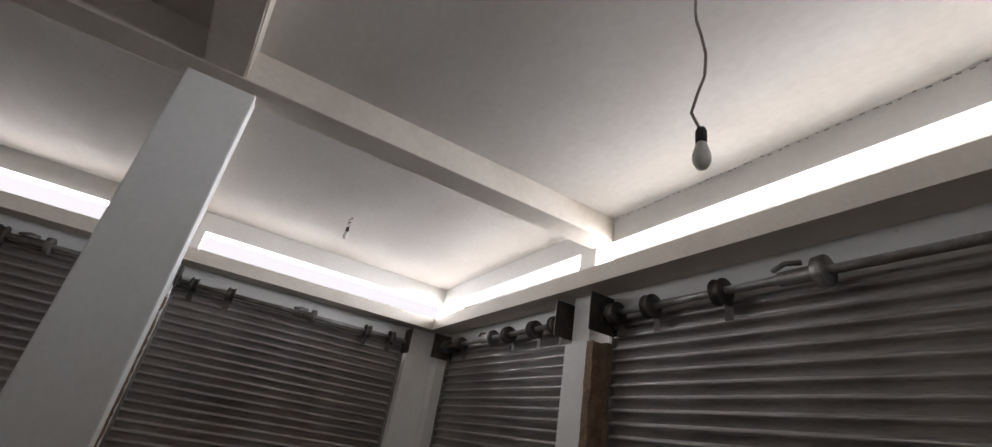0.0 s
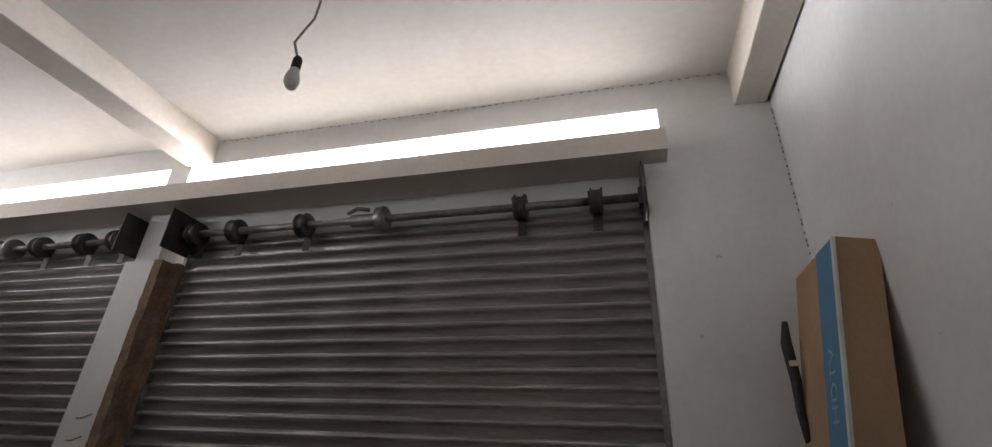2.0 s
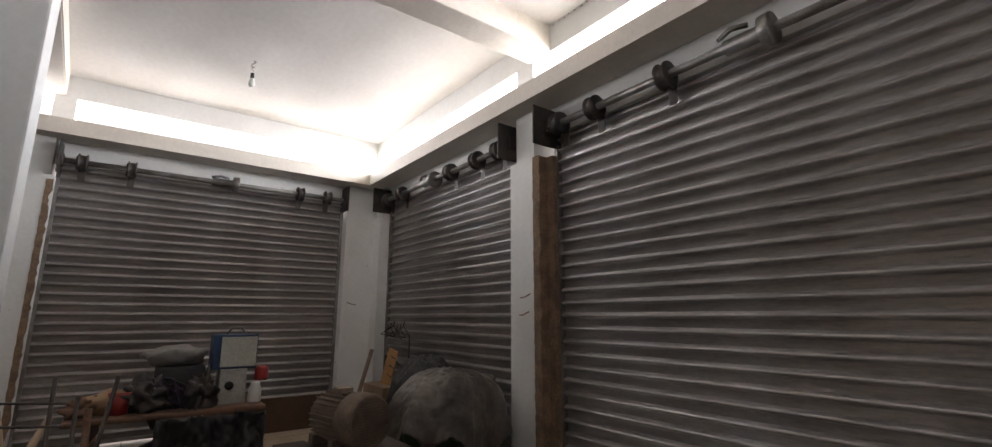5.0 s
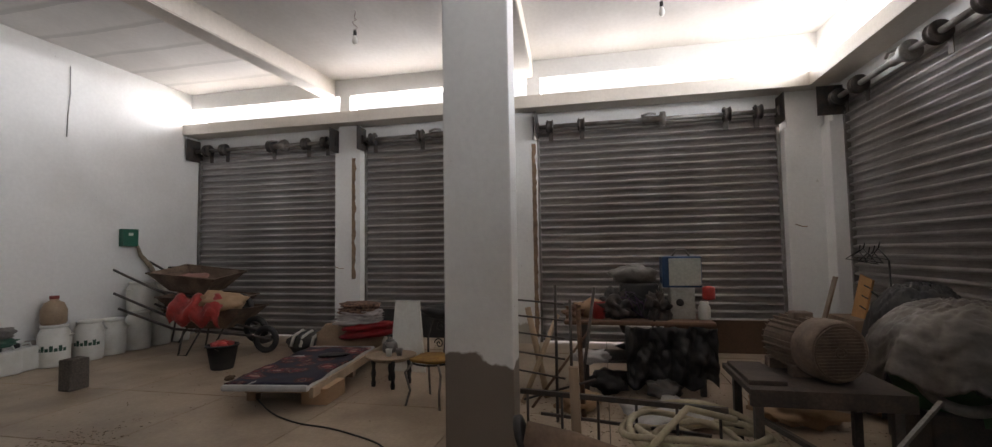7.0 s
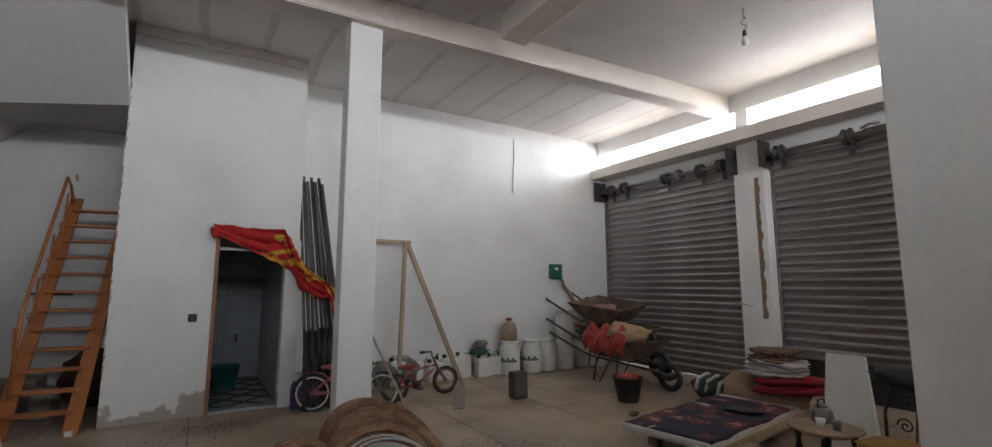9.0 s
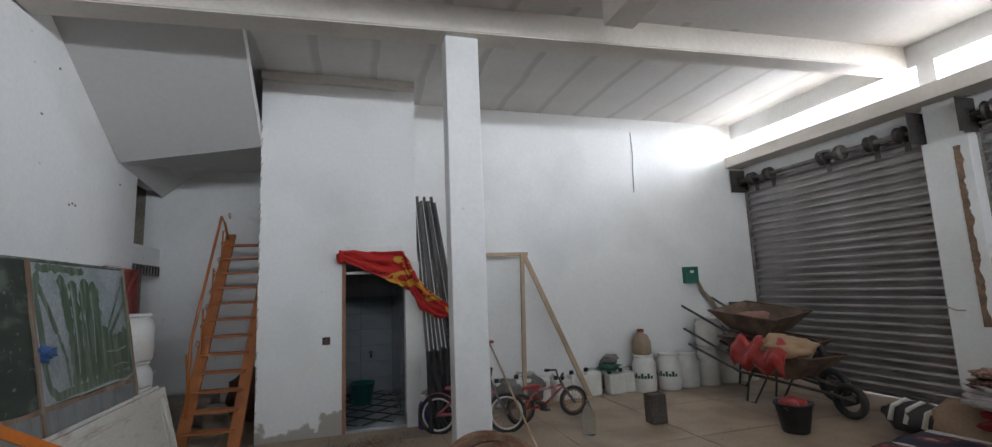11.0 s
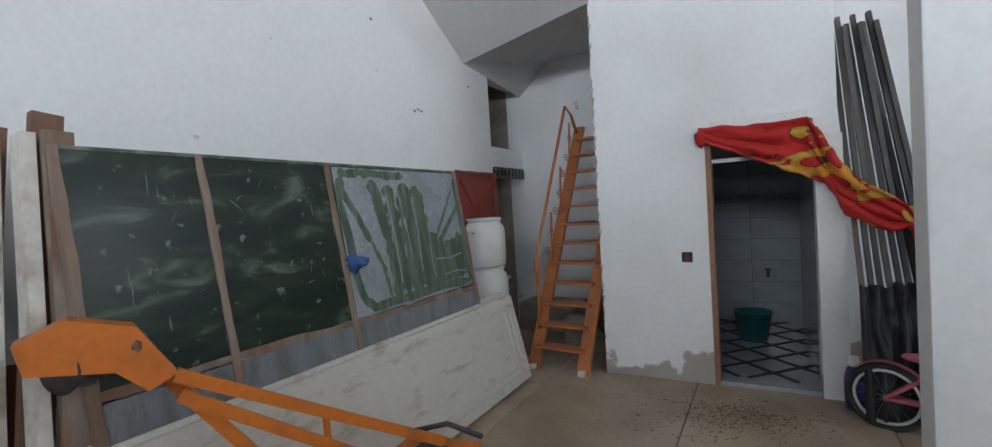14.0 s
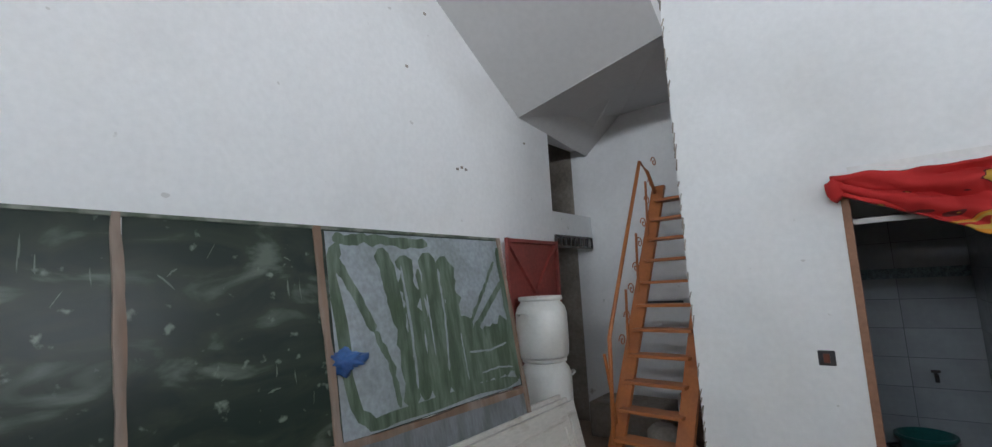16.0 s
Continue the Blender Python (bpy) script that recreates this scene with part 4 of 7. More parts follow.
    if guards:
        bm = cloth(bmesh.new(), lambda u, v: Vector(((r + 0.03) * math.cos(0.3 + u * 2.3), (v - 0.5) * 0.06, r + (r + 0.03) * math.sin(0.3 + u * 2.3))), 16, 2)
        part("mudguard", bm, paint, b, "pink mudguard")
    return b


BIKERED = material("scratched_red_paint", (0.33, 0.035, 0.03), 0.45, 0.1, (0.5, 0.45, 0.42), 0.5, 8, 40, 0.05, 0.1, lo=0.52, hi=0.62)
BIKEPINK = material("faded_pink_paint", (0.52, 0.13, 0.17), 0.45, 0, (0.4, 0.08, 0.1), 0.4, 8)
bike(pose(-2.90, 0.44, 0, 0, -4, 176), 0.155, 0.66, BIKERED, "small red and silver child's bicycle standing by the timber trestle", BIKERED)
bike(pose(-1.93, 0.42, 0, 0, 0, 160), 0.20, 0.76, BIKEPINK, "pink child's bicycle parked behind the column", BIKEPINK, True)

VIOLET = material("violet_blue_wrapper", (0.06, 0.045, 0.22), 0.35, 0, (0.35, 0.06, 0.05), 0.8, 11, 40, 0.1, 0.1, lo=0.56, hi=0.60)
bm = lump(bmesh.new(), pose(-1.98, 0.20, 0.17, 0, 0, 10), 0.15, 0.08, 0.16, 0.35, 141, 3, 0.5)
part("package", bm, VIOLET, None, "violet and red plastic package on the floor behind the bicycle", "package")
b = thing("detergent_bottle", "dark violet bottle with a white cap by the steel sections", "bottle", pose(-1.80, 0.16, 0.0))
part("body", lathe(bmesh.new(), [(0.05, 0), (0.06, 0.01), (0.062, 0.2), (0.05, 0.27), (0.03, 0.31)], 18), VIOLET, b)
part("cap", lathe(bmesh.new(), [(0.032, 0.305), (0.034, 0.31), (0.03, 0.37), (0.01, 0.375)], 16), WHITEPLASTIC, b, "white cap")

# ---- rusty hoops near the column ----
rnd = random.Random(11)


def flat_ring(R, width, thick, seed):
    """A flat ring of plate with a rounded outer edge, slightly out of true."""
    bm = bmesh.new()
    n = 40
    prof = [(R, -thick * 0.3), (R, thick * 0.3), (R - 0.006, thick / 2), (R - width, thick / 2), (R - width, -thick / 2), (R - 0.006, -thick / 2)]
    rows = []
    for k in range(n):
        a = k * math.tau / n
        w = 1 + 0.012 * math.sin(a * 2 + seed) + 0.006 * math.sin(a * 5 + seed * 2)
        rows.append([bm.verts.new((r * w * math.cos(a), R + r * w * math.sin(a), z + 0.006 * math.sin(a * 3 + seed))) for r, z in prof])
    for k in range(n):
        q, t = rows[k], rows[(k + 1) % n]
        for i in range(6):
            bm.faces.new((q[i], q[(i + 1) % 6], t[(i + 1) % 6], t[i])).smooth = i in (0, 1, 5)
    return bm


for i in range(19):
    b = thing("steel_hoop", "rusty brown flat steel hoop leaning in a heap of hoops", "hoop", pose(-1.98 + 0.010 * i + 0.03 * math.sin(i * 1.9), 2.76 + 0.044 * i, 0.0, 141 + rnd.uniform(-3, 3), rnd.uniform(-3, 3), -4 + rnd.uniform(-4, 4)), "heap of rusty hoops")
    R = 0.365 + 0.015 * math.sin(i * 1.7)
    part("ring", flat_ring(R, 0.055, 0.034, i), RUST, b)
    part("inner_lip", tube(bmesh.new(), [((R - 0.062) * math.cos(a), R + (R - 0.062) * math.sin(a), 0.01) for a in [k * math.tau / 36 for k in range(36)]], 0.009, 6, True), RUST, b, "thin rusty inner lip")
for i in range(7):
    b = thing("manhole_frame", "small rusty cast frame leaning beside the hoops", "cast frame", pose(-1.36 - 0.015 * i, 2.52 + 0.075 * i, 0.0, 128, 0, -14 + 4 * i), "heap of rusty hoops")
    R = 0.17 + 0.01 * i
    part("ring", flat_ring(R, 0.05, 0.045, i + 30), RUST, b)
    bm = bmesh.new()
    for a in (0.4, 1.97, 3.54, 5.11):
        bar(bm, (0, R, 0), (R * math.cos(a) * 0.9, R + R * math.sin(a) * 0.9, 0), 0.04, 0.02)
    part("cross_ribs", bm, RUST, b, "cast cross ribs")
b = thing("wire_coil", "coil of pale grey wire lying against the hoops", "wire coil", pose(-1.80, 3.68, 0.02, 141, 0, 2))
WHITESTEEL = material("pale_grey_wire", (0.55, 0.54, 0.52), 0.45, 0.3)
for k in range(6):
    part("turn", tube(bmesh.new(), [((0.24 + 0.018 * k) * math.cos(a), 0.34 + (0.24 + 0.018 * k) * math.sin(a), 0.02 * math.sin(k * 2 + a)) for a in [j * math.tau / 30 for j in range(30)]], 0.008, 6, True), WHITESTEEL, b)

# ---- boards and frames along the east wall ----


def glass_material():
    """Dusty green glass with pale vertical smears of old limewash."""
    m = bpy.data.materials.new("smeared_green_glass")
    m.use_nodes = True
    n, l = m.node_tree.nodes, m.node_tree.links
    b = n["Principled BSDF"]
    tc = n.new("ShaderNodeTexCoord")
    mp = n.new("ShaderNodeMapping")
    mp.inputs["Scale"].default_value = (1, 1.1, 3.0)
    l.new(tc.outputs["Object"], mp.inputs[0])
    a, c = n.new("ShaderNodeTexNoise"), n.new("ShaderNodeTexNoise")
    a.inputs["Scale"].default_value, a.inputs["Detail"].default_value, a.inputs["Distortion"].default_value = 2.3, 7, 0.9
    c.inputs["Scale"].default_value, c.inputs["Detail"].default_value = 14, 5
    l.new(mp.outputs[0], a.inputs[0])
    l.new(tc.outputs["Object"], c.inputs[0])
    r = n.new("ShaderNodeValToRGB")
    r.color_ramp.elements[0].position, r.color_ramp.elements[0].color = 0.42, (0.010, 0.020, 0.014, 1)
    r.color_ramp.elements[1].position, r.color_ramp.elements[1].color = 0.70, (0.10, 0.125, 0.10, 1)
    e = r.color_ramp.elements.new(0.57)
    e.color = (0.022, 0.034, 0.022, 1)
    l.new(a.outputs[0], r.inputs[0])
    s = n.new("ShaderNodeMapRange")
    s.inputs["From Min"].default_value, s.inputs["From Max"].default_value = 0.64, 0.72
    s.inputs["To Max"].default_value = 0.75
    l.new(c.outputs[0], s.inputs["Value"])
    mix = n.new("ShaderNodeMix")
    mix.data_type = "RGBA"
    mix.inputs["B"].default_value = (0.20, 0.24, 0.20, 1)
    l.new(s.outputs[0], mix.inputs["Factor"])
    l.new(r.outputs[0], mix.inputs["A"])
    l.new(mix.outputs["Result"], b.inputs["Base Color"])
    b.inputs["Roughness"].default_value = 0.3
    b.inputs["Specular IOR Level"].default_value = 0.3
    return m


GLASS = glass_material()
GREYGLASS = material("dusty_grey_glass", (0.20, 0.215, 0.225), 0.3, 0, (0.11, 0.12, 0.115), 0.8, 3.2, 30, 0.03, 0.15, stretch=(1, 3, 0.8))
WHITEWASH = material("limewash_smear", (0.30, 0.335, 0.36), 0.4, 0, (0.20, 0.235, 0.23), 0.7, 4, 40, 0.1, 0.2)
GREENSMEAR = material("green_paint_smear", (0.055, 0.09, 0.05), 0.35, 0, (0.17, 0.22, 0.17), 0.7, 6, 40, 0.05, 0.2, stretch=(1, 3, 0.5))
GREENEDGE = material("green_stained_edge", (0.06, 0.085, 0.055), 0.6, 0, (0.25, 0.26, 0.22), 0.7, 9, 40)
GREYWOOD = material("greyed_wood", (0.21, 0.13, 0.085), 0.75, 0, (0.33, 0.28, 0.24), 0.6, 9, 30, 0.25, 0.2, stretch=(1, 1, 0.2))
# local y runs south along the wall, local z up the leaning plane
LEAN_M = Matrix.Translation((0.72, 3.46, 0.01)) @ pose(0, 0, 0, 0, 9.0, 180)
LEAN_M = Matrix(((-1, 0, math.sin(radians(8.5)), 0.71), (0, -1, 0, 3.44), (0, 0, math.cos(radians(8.5)), 0.01), (0, 0, 0, 1)))
LEAN_M[0][0], LEAN_M[2][0] = -math.cos(radians(8.5)), math.sin(radians(8.5))
b = thing("glazed_frame", "long wooden window frame with smeared green panes, leaning", "window frame", LEAN_M)
L = 2.62
cuts = [0.0, 0.53, 1.27, L]


def worn_strip(y0, z0, y1, z1, width, x0, x1, seed):
    """A thin wooden strip between two points of the frame, its edges split and peeling."""
    bm = bmesh.new()
    n = 26
    d = Vector((0, y1 - y0, z1 - z0)).normalized()
    s = Vector((0, -d.z, d.y))
    rows = []
    for i in range(n + 1):
        c = Vector((0, y0, z0)).lerp(Vector((0, y1, z1)), i / n)
        wa = width * (0.5 + 0.35 * noise.noise(Vector((seed, i * 0.37, 0))) + 0.16 * noise.noise(Vector((seed, i * 1.7, 3))))
        wb = width * (0.5 + 0.35 * noise.noise(Vector((seed + 5, i * 0.41, 0))) + 0.16 * noise.noise(Vector((seed + 5, i * 1.9, 3))))
        rows.append([bm.verts.new(Vector((x, c.y, c.z)) + s * w) for x, w in ((x0, -wa), (x1, -wa * 0.8), (x1, wb * 0.8), (x0, wb))])
    for q, t in zip(rows, rows[1:]):
        for k in range(4):
            bm.faces.new((q[k], q[(k + 1) % 4], t[(k + 1) % 4], t[k]))
    bm.faces.new(rows[0][::-1])
    bm.faces.new(rows[-1])
    bmesh.ops.recalc_face_normals(bm, faces=bm.faces[:])
    return bm


part("rail", worn_strip(0, 0.015, L, 0.015, 0.05, -0.022, 0.018, 1.0), GREYWOOD, b, "greyed wooden rail")
part("rail", worn_strip(0, 0.935, L, 0.895, 0.042, -0.02, 0.014, 2.3), GREYWOOD, b, "worn brown wooden rail between upper and lower panes")
part("rail", box(bmesh.new(), -0.012, 0.010, 0, L, 1.872, 1.888, bevel=0.003), GREENEDGE, b, "thin green-stained top edge")
for i, y in enumerate(cuts):
    part("stile", worn_strip(y + 0.02, 0, y - 0.012, 1.885, 0.040, -0.024, 0.017, 3.1 + i), GREYWOOD, b, "worn brown wooden stile with peeling edges")
for i in range(3):
    y0, y1 = cuts[i] + 0.006, cuts[i + 1] - 0.006
    part("pane", box(bmesh.new(), -0.004, 0.004, y0, y1, 0.925, 1.872), GLASS, b, "dark green pane with pale smears")
    part("lower_pane", box(bmesh.new(), -0.004, 0.004, y0, y1, 0.03, 0.905), GREYGLASS, b, "dusty grey lower pane")


def pane_point(u, v, x):
    """A point of the last pane: u from its first stile, v down from its top."""
    return Vector((x, cuts[2] + 0.03 + u * (L - cuts[2] - 0.05), 1.865 - v * 0.935))


def stroke(pts, width, x, seed, rag=0.35):
    """A brush stroke through points (u, v), ragged at its sides and ends."""
    bm = bmesh.new()
    n = 22
    rows = []
    P = [Vector((p[0] * 1.30, p[1] * 0.93, 0)) for p in pts]
    for i in range(n + 1):
        t = i / n * (len(P) - 1)
        k = min(int(t), len(P) - 2)
        c, d = P[k].lerp(P[k + 1], t - k), (P[k + 1] - P[k]).normalized()
        s = Vector((-d.y, d.x, 0))
        w = [width * (0.5 + rag * noise.noise(Vector((seed + e, i * 0.45, 0))) + rag * 0.5 * noise.noise(Vector((seed + e, i * 1.6, 2)))) * (0.35 if i in (0, n) else 1) for e in (0, 7)]
        rows.append([bm.verts.new(pane_point(min(max(q.x / 1.30, 0.0), 1.0), min(max(q.y / 0.93, 0.0), 1.0), x)) for q in (c - s * w[0], c, c + s * w[1])])
    for q, t in zip(rows, rows[1:]):
        for k in range(2):
            bm.faces.new((q[k], q[k + 1], t[k + 1], t[k]))
    return bm


bm = bmesh.new()
bm.faces.new([bm.verts.new(pane_point(u, v, 0.006)) for u, v in ((0, 0), (1, 0), (1, 1), (0, 1))])
part("wash_film", bm, WHITEWASH, b, "thin grey-white wash over the pane")
RIM = [(0.05, 0.06), (0.015, 0.16), (0.03, 0.45), (0.04, 0.75), (0.07, 0.90), (0.13, 0.96), (0.25, 0.96), (0.50, 0.95), (0.75, 0.95), (0.98, 0.96)]
STROKES = [(RIM, 0.055, 0.3), ([(0.03, 0.04), (0.22, 0.035), (0.50, 0.05)], 0.05, 0.4), ([(0.03, 0.14), (0.11, 0.34), (0.17, 0.52)], 0.045, 0.2), ([(0.17, 0.52), (0.23, 0.70), (0.25, 0.92)], 0.03, 0.4),
           ([(0.24, 0.08), (0.28, 0.35), (0.31, 0.62), (0.31, 0.94)], 0.085, 0.35), ([(0.35, 0.12), (0.37, 0.45), (0.38, 0.92)], 0.10, 0.4), ([(0.48, 0.10), (0.50, 0.40), (0.48, 0.70), (0.46, 0.95)], 0.13, 0.3), ([(0.58, 0.12), (0.60, 0.42), (0.56, 0.94)], 0.11, 0.35),
           ([(0.64, 0.50), (0.66, 0.75), (0.64, 0.96)], 0.16, 0.3), ([(0.66, 0.62), (0.80, 0.68), (0.99, 0.60)], 0.14, 0.3), ([(0.66, 0.80), (0.85, 0.80), (0.99, 0.78)], 0.20, 0.25), ([(0.99, 0.28), (0.82, 0.48), (0.66, 0.66)], 0.035, 0.5), ([(0.94, 0.15), (0.78, 0.42), (0.66, 0.60)], 0.022, 0.5), ([(0.985, 0.05), (0.985, 0.50), (0.98, 0.96)], 0.05, 0.3), ([(0.42, 0.20), (0.43, 0.60), (0.42, 0.90)], 0.03, 0.5)]
for i, (pts, w, rag) in enumerate(STROKES):
    part("green_streak", stroke(pts, w * 1.08, 0.0072 + 0.0004 * i, 11.0 + i * 3, rag), GREENSMEAR, b, "dark green brush streak")
for i, (pts, w) in enumerate((([(0.33, 0.18), (0.345, 0.55), (0.34, 0.85)], 0.016), ([(0.535, 0.2), (0.54, 0.5), (0.52, 0.8)], 0.014), ([(0.45, 0.35), (0.455, 0.7)], 0.010), ([(0.66, 0.72), (0.80, 0.735), (0.93, 0.71)], 0.012), ([(0.72, 0.86), (0.84, 0.85), (0.95, 0.87)], 0.010), ([(0.62, 0.6), (0.63, 0.88)], 0.010))):
    part("pale_streak", stroke(pts, w, 0.0142 + 0.0003 * i, 71.0 + i * 3, 0.5), WHITEWASH, b, "thin pale scratch through the green")
PALE = material("pale_dried_paint", (0.11, 0.14, 0.11), 0.6, 0, (0.1, 0.12, 0.1), 0.8, 25, 60, 0.05, 0.3)
rnd = random.Random(15)
for y0, y1, n in ((0.06, 0.52, 9), (0.60, 1.22, 12)):
    bm = bmesh.new()
    for i in range(n):
        horizontal = rnd.random() < (0.25 if y0 < 0.5 else 0.6)
        w, h = (rnd.uniform(0.02, 0.09), rnd.uniform(0.004, 0.010)) if horizontal else (rnd.uniform(0.004, 0.012), rnd.uniform(0.02, 0.09))
        slant = rnd.uniform(-0.06, 0.06)
        y, z = rnd.uniform(y0, y1 - w), rnd.uniform(0.99, 1.80 - h)
        k = 6
        g = [[bm.verts.new((0.0055, y + w * a / k, z + slant * a / k + h * (b0 * math.sin(0.4 + 2.4 * a / k) + 0.6 * noise.noise(Vector((i, a * 0.8, b0)))))) for b0 in (0, 1)] for a in range(k + 1)]
        for a in range(k):
            bm.faces.new((g[a][0], g[a + 1][0], g[a + 1][1], g[a][1]))
    part("paint_marks", bm, PALE, b, "scattered pale brush marks", kind="stuff")
bm = lump(bmesh.new(), pose(0, 0, 0), 0.06, 0.085, 0.055, 0.9, 12)
BLUEBAG = material("blue_plastic_knot", (0.04, 0.12, 0.32), 0.35, 0, (0.02, 0.05, 0.15), 0.6, 12)
ob = part("plastic_knot", bm, BLUEBAG, None, "knotted blue plastic bag tied to the window frame", "plastic bag")
ob.matrix_basis = pose(0.90, 2.09, 1.26)
# white old doors leaning in front
DOORPAINT = material("cream_door_paint", (0.62, 0.59, 0.53), 0.5, 0, (0.27, 0.20, 0.14), 0.65, 7.0, 45, 0.25, 0.09, stretch=(1, 0.5, 1.6), lo=0.57, hi=0.72)
for k in range(3):
    th = radians(13.0)
    off = 0.055 * k
    M = Matrix(((-math.cos(th), 0, math.sin(th), 0.60 + off), (0, -1, 0, 3.72 - 0.05 * k), (math.sin(th), 0, math.cos(th), 0.02), (0, 0, 0, 1)))
    b = thing("old_door", "old white painted door lying on its long edge, leaning on the window frames", "door", M, "stack of old white doors")
    LL, HH = 3.34 - 0.04 * k, 0.74 + 0.012 * k
    part("panel", box(bmesh.new(), -0.012, 0.012, 0, LL, 0, HH, bevel=0.003), DOORPAINT, b)
    for y0, y1, z0, z1 in ((0, LL, 0, 0.07), (0, LL, HH - 0.07, HH), (0, 0.09, 0.07, HH - 0.07), (LL - 0.09, LL, 0.07, HH - 0.07)):
        part("stile", box(bmesh.new(), -0.006, 0.030, y0, y1, z0, z1, bevel=0.004), DOORPAINT, b)
    for y0, y1, z0, z1 in ((0.13, LL - 0.13, 0.10, 0.13), (0.13, LL - 0.13, HH - 0.13, HH - 0.10), (0.13, 0.16, 0.13, HH - 0.13), (LL - 0.16, LL - 0.13, 0.13, HH - 0.13)):
        part("moulding", box(bmesh.new(), 0.010, 0.022, y0, y1, z0, z1, bevel=0.003), DOORPAINT, b, "thin raised moulding")
WOODD = material("brown_rough_timber", (0.19, 0.10, 0.06), 0.75, 0, (0.12, 0.07, 0.045), 0.6, 3, 30, 0.3, 0.2, stretch=(1, 1, 0.2))
# upright planks at the end of the stack
for i, (x0, y0, x1, y1, w, d, h, mt, lb) in enumerate((
        (0.80, 3.52, 1.02, 3.42, 0.09, 0.05, 1.93, GREYWOOD, "greyed wooden plank leaning at the end of the stack"),
        (0.84, 3.62, 1.08, 3.50, 0.045, 0.10, 1.92, WHITEWOOD, "white painted board leaning at the end of the stack"),
        (0.93, 3.66, 1.16, 3.40, 0.10, 0.045, 2.02, WOODD, "tall brown timber board leaning at the end of the stack"),
        (0.97, 3.72, 1.22, 3.56, 0.05, 0.09, 1.90, WHITEWOOD, "white painted board leaning at the end of the stack"),
        (1.05, 3.78, 1.32, 3.52, 0.09, 0.04, 1.98, WOODD, "tall brown timber board leaning at the end of the stack"),
        (1.10, 3.82, 1.36, 3.66, 0.16, 0.04, 1.87, BLACK, "dark grey board leaning on the wall"))):
    bm = bar(bmesh.new(), (x0, y0, 0), (x1, y1, h), w, d, (1, 0, 0))
    ob = part("plank", bm, mt, None, lb, "plank", "planks leaning on the east wall")
bm = bar(bmesh.new(), (0.96, 3.60, 0.3), (1.34, 3.80, 1.86), 0.045, 0.025)
part("metal_strip", bm, material("galvanised_strip", (0.42, 0.43, 0.43), 0.4, 0.7, (0.25, 0.25, 0.24), 0.6, 8), None, "long galvanised metal strip leaning on the wall", "metal strip")
BLUEGREY = material("blue_grey_paint", (0.09, 0.11, 0.15), 0.5, 0, (0.05, 0.055, 0.07), 0.6, 6)
b = thing("metal_stand", "blue-grey iron frame leaning on the wall", "metal frame", pose(0, 0, 0))
for p, q in (((1.36, 3.74, 1.52), (1.22, 3.68, 0.60)), ((1.36, 4.40, 1.52), (1.22, 4.46, 0.60)), ((1.36, 3.72, 1.52), (1.36, 4.42, 1.52))):
    part("bar", bar(bmesh.new(), p, q, 0.16, 0.04, (0, 1, 0)), BLUEGREY, b)
bm = bar(bmesh.new(), (1.12, 3.72, 0.0), (1.30, 3.60, 1.05), 0.22, 0.02, (1, 0, 0))
part("plank", bm, material("reddish_board", (0.24, 0.10, 0.045), 0.6, 0, (0.14, 0.06, 0.03), 0.5, 3), None, "reddish brown board leaning on the wall", "plank")

# ---- orange floor machine ----
b = thing("floor_machine", "orange floor grinding machine with a long raised arm, chipped paint", "machine", pose(0, 0, 0))
bm = box(bmesh.new(), -0.22, 0.20, -0.22, 0.24, 0.10, 0.36, Matrix.Translation((0.18, 2.42, 0)) @ pose(0, 0, 0, 0, 0, 8), bevel=0.02)
part("body", bm, ORANGE, b)
part("skirt", box(bmesh.new(), -0.19, 0.17, -0.19, 0.21, 0.03, 0.10, Matrix.Translation((0.18, 2.42, 0)) @ pose(0, 0, 0, 0, 0, 8)), DARKIRON, b, "dark oily skirt")
head, root = Vector((0.50, 3.62, 1.26)), Vector((0.22, 2.66, 0.28))
low = Vector((0.36, 3.0, 0.55))
bm = bar(bmesh.new(), (0.52, 3.44, 1.16), (0.30, 2.82, 0.20), 0.075, 0.045, (0, 0, 1))
part("main_arm", bm, ORANGE, b)
bm = bmesh.new()
prof = [(-0.02, 0.0), (0.10, 0.05), (0.26, 0.0), (0.36, -0.17), (0.28, -0.21), (0.20, -0.13), (0.05, -0.10), (0.0, -0.09)]
d = (Vector((0.30, 2.82, 0)) - Vector((0.52, 3.44, 0))).normalized()
for s in (-0.055, 0.055):
    vs = [bm.verts.new(Vector((0.55, 3.70, 1.24)) + d * u + Vector((d.y, -d.x, 0)) * s + Vector((0, 0, w))) for u, w in prof]
    fc = bm.faces.new(vs if s > 0 else vs[::-1])
bm.verts.ensure_lookup_table()
n8 = len(prof)
for i in range(n8):
    j = (i + 1) % n8
    bm.faces.new((bm.verts[i], bm.verts[j], bm.verts[n8 + j], bm.verts[n8 + i]))
bmesh.ops.recalc_face_normals(bm, faces=bm.faces[:])
part("pulley_hood", bm, ORANGE, b, "orange folded hood at the arm's end")
rot = Matrix.Translation((0.535, 3.60, 1.14)) @ pose(0, 0, 0, 90, 0, 20)
part("pulley", lathe(bmesh.new(), [(0.02, -0.04), (0.075, -0.035), (0.06, 0), (0.075, 0.035), (0.02, 0.04)], 20, rot), DARKIRON, b, "dark pulley under the hood")
part("bolt", lathe(bmesh.new(), [(0.022, 0), (0.022, 0.012), (0.012, 0.018)], 12, Matrix.Translation((0.425, 3.47, 1.18)) @ pose(0, 0, 0, 0, -90, 20)), RUST, b, "rusty bolt")
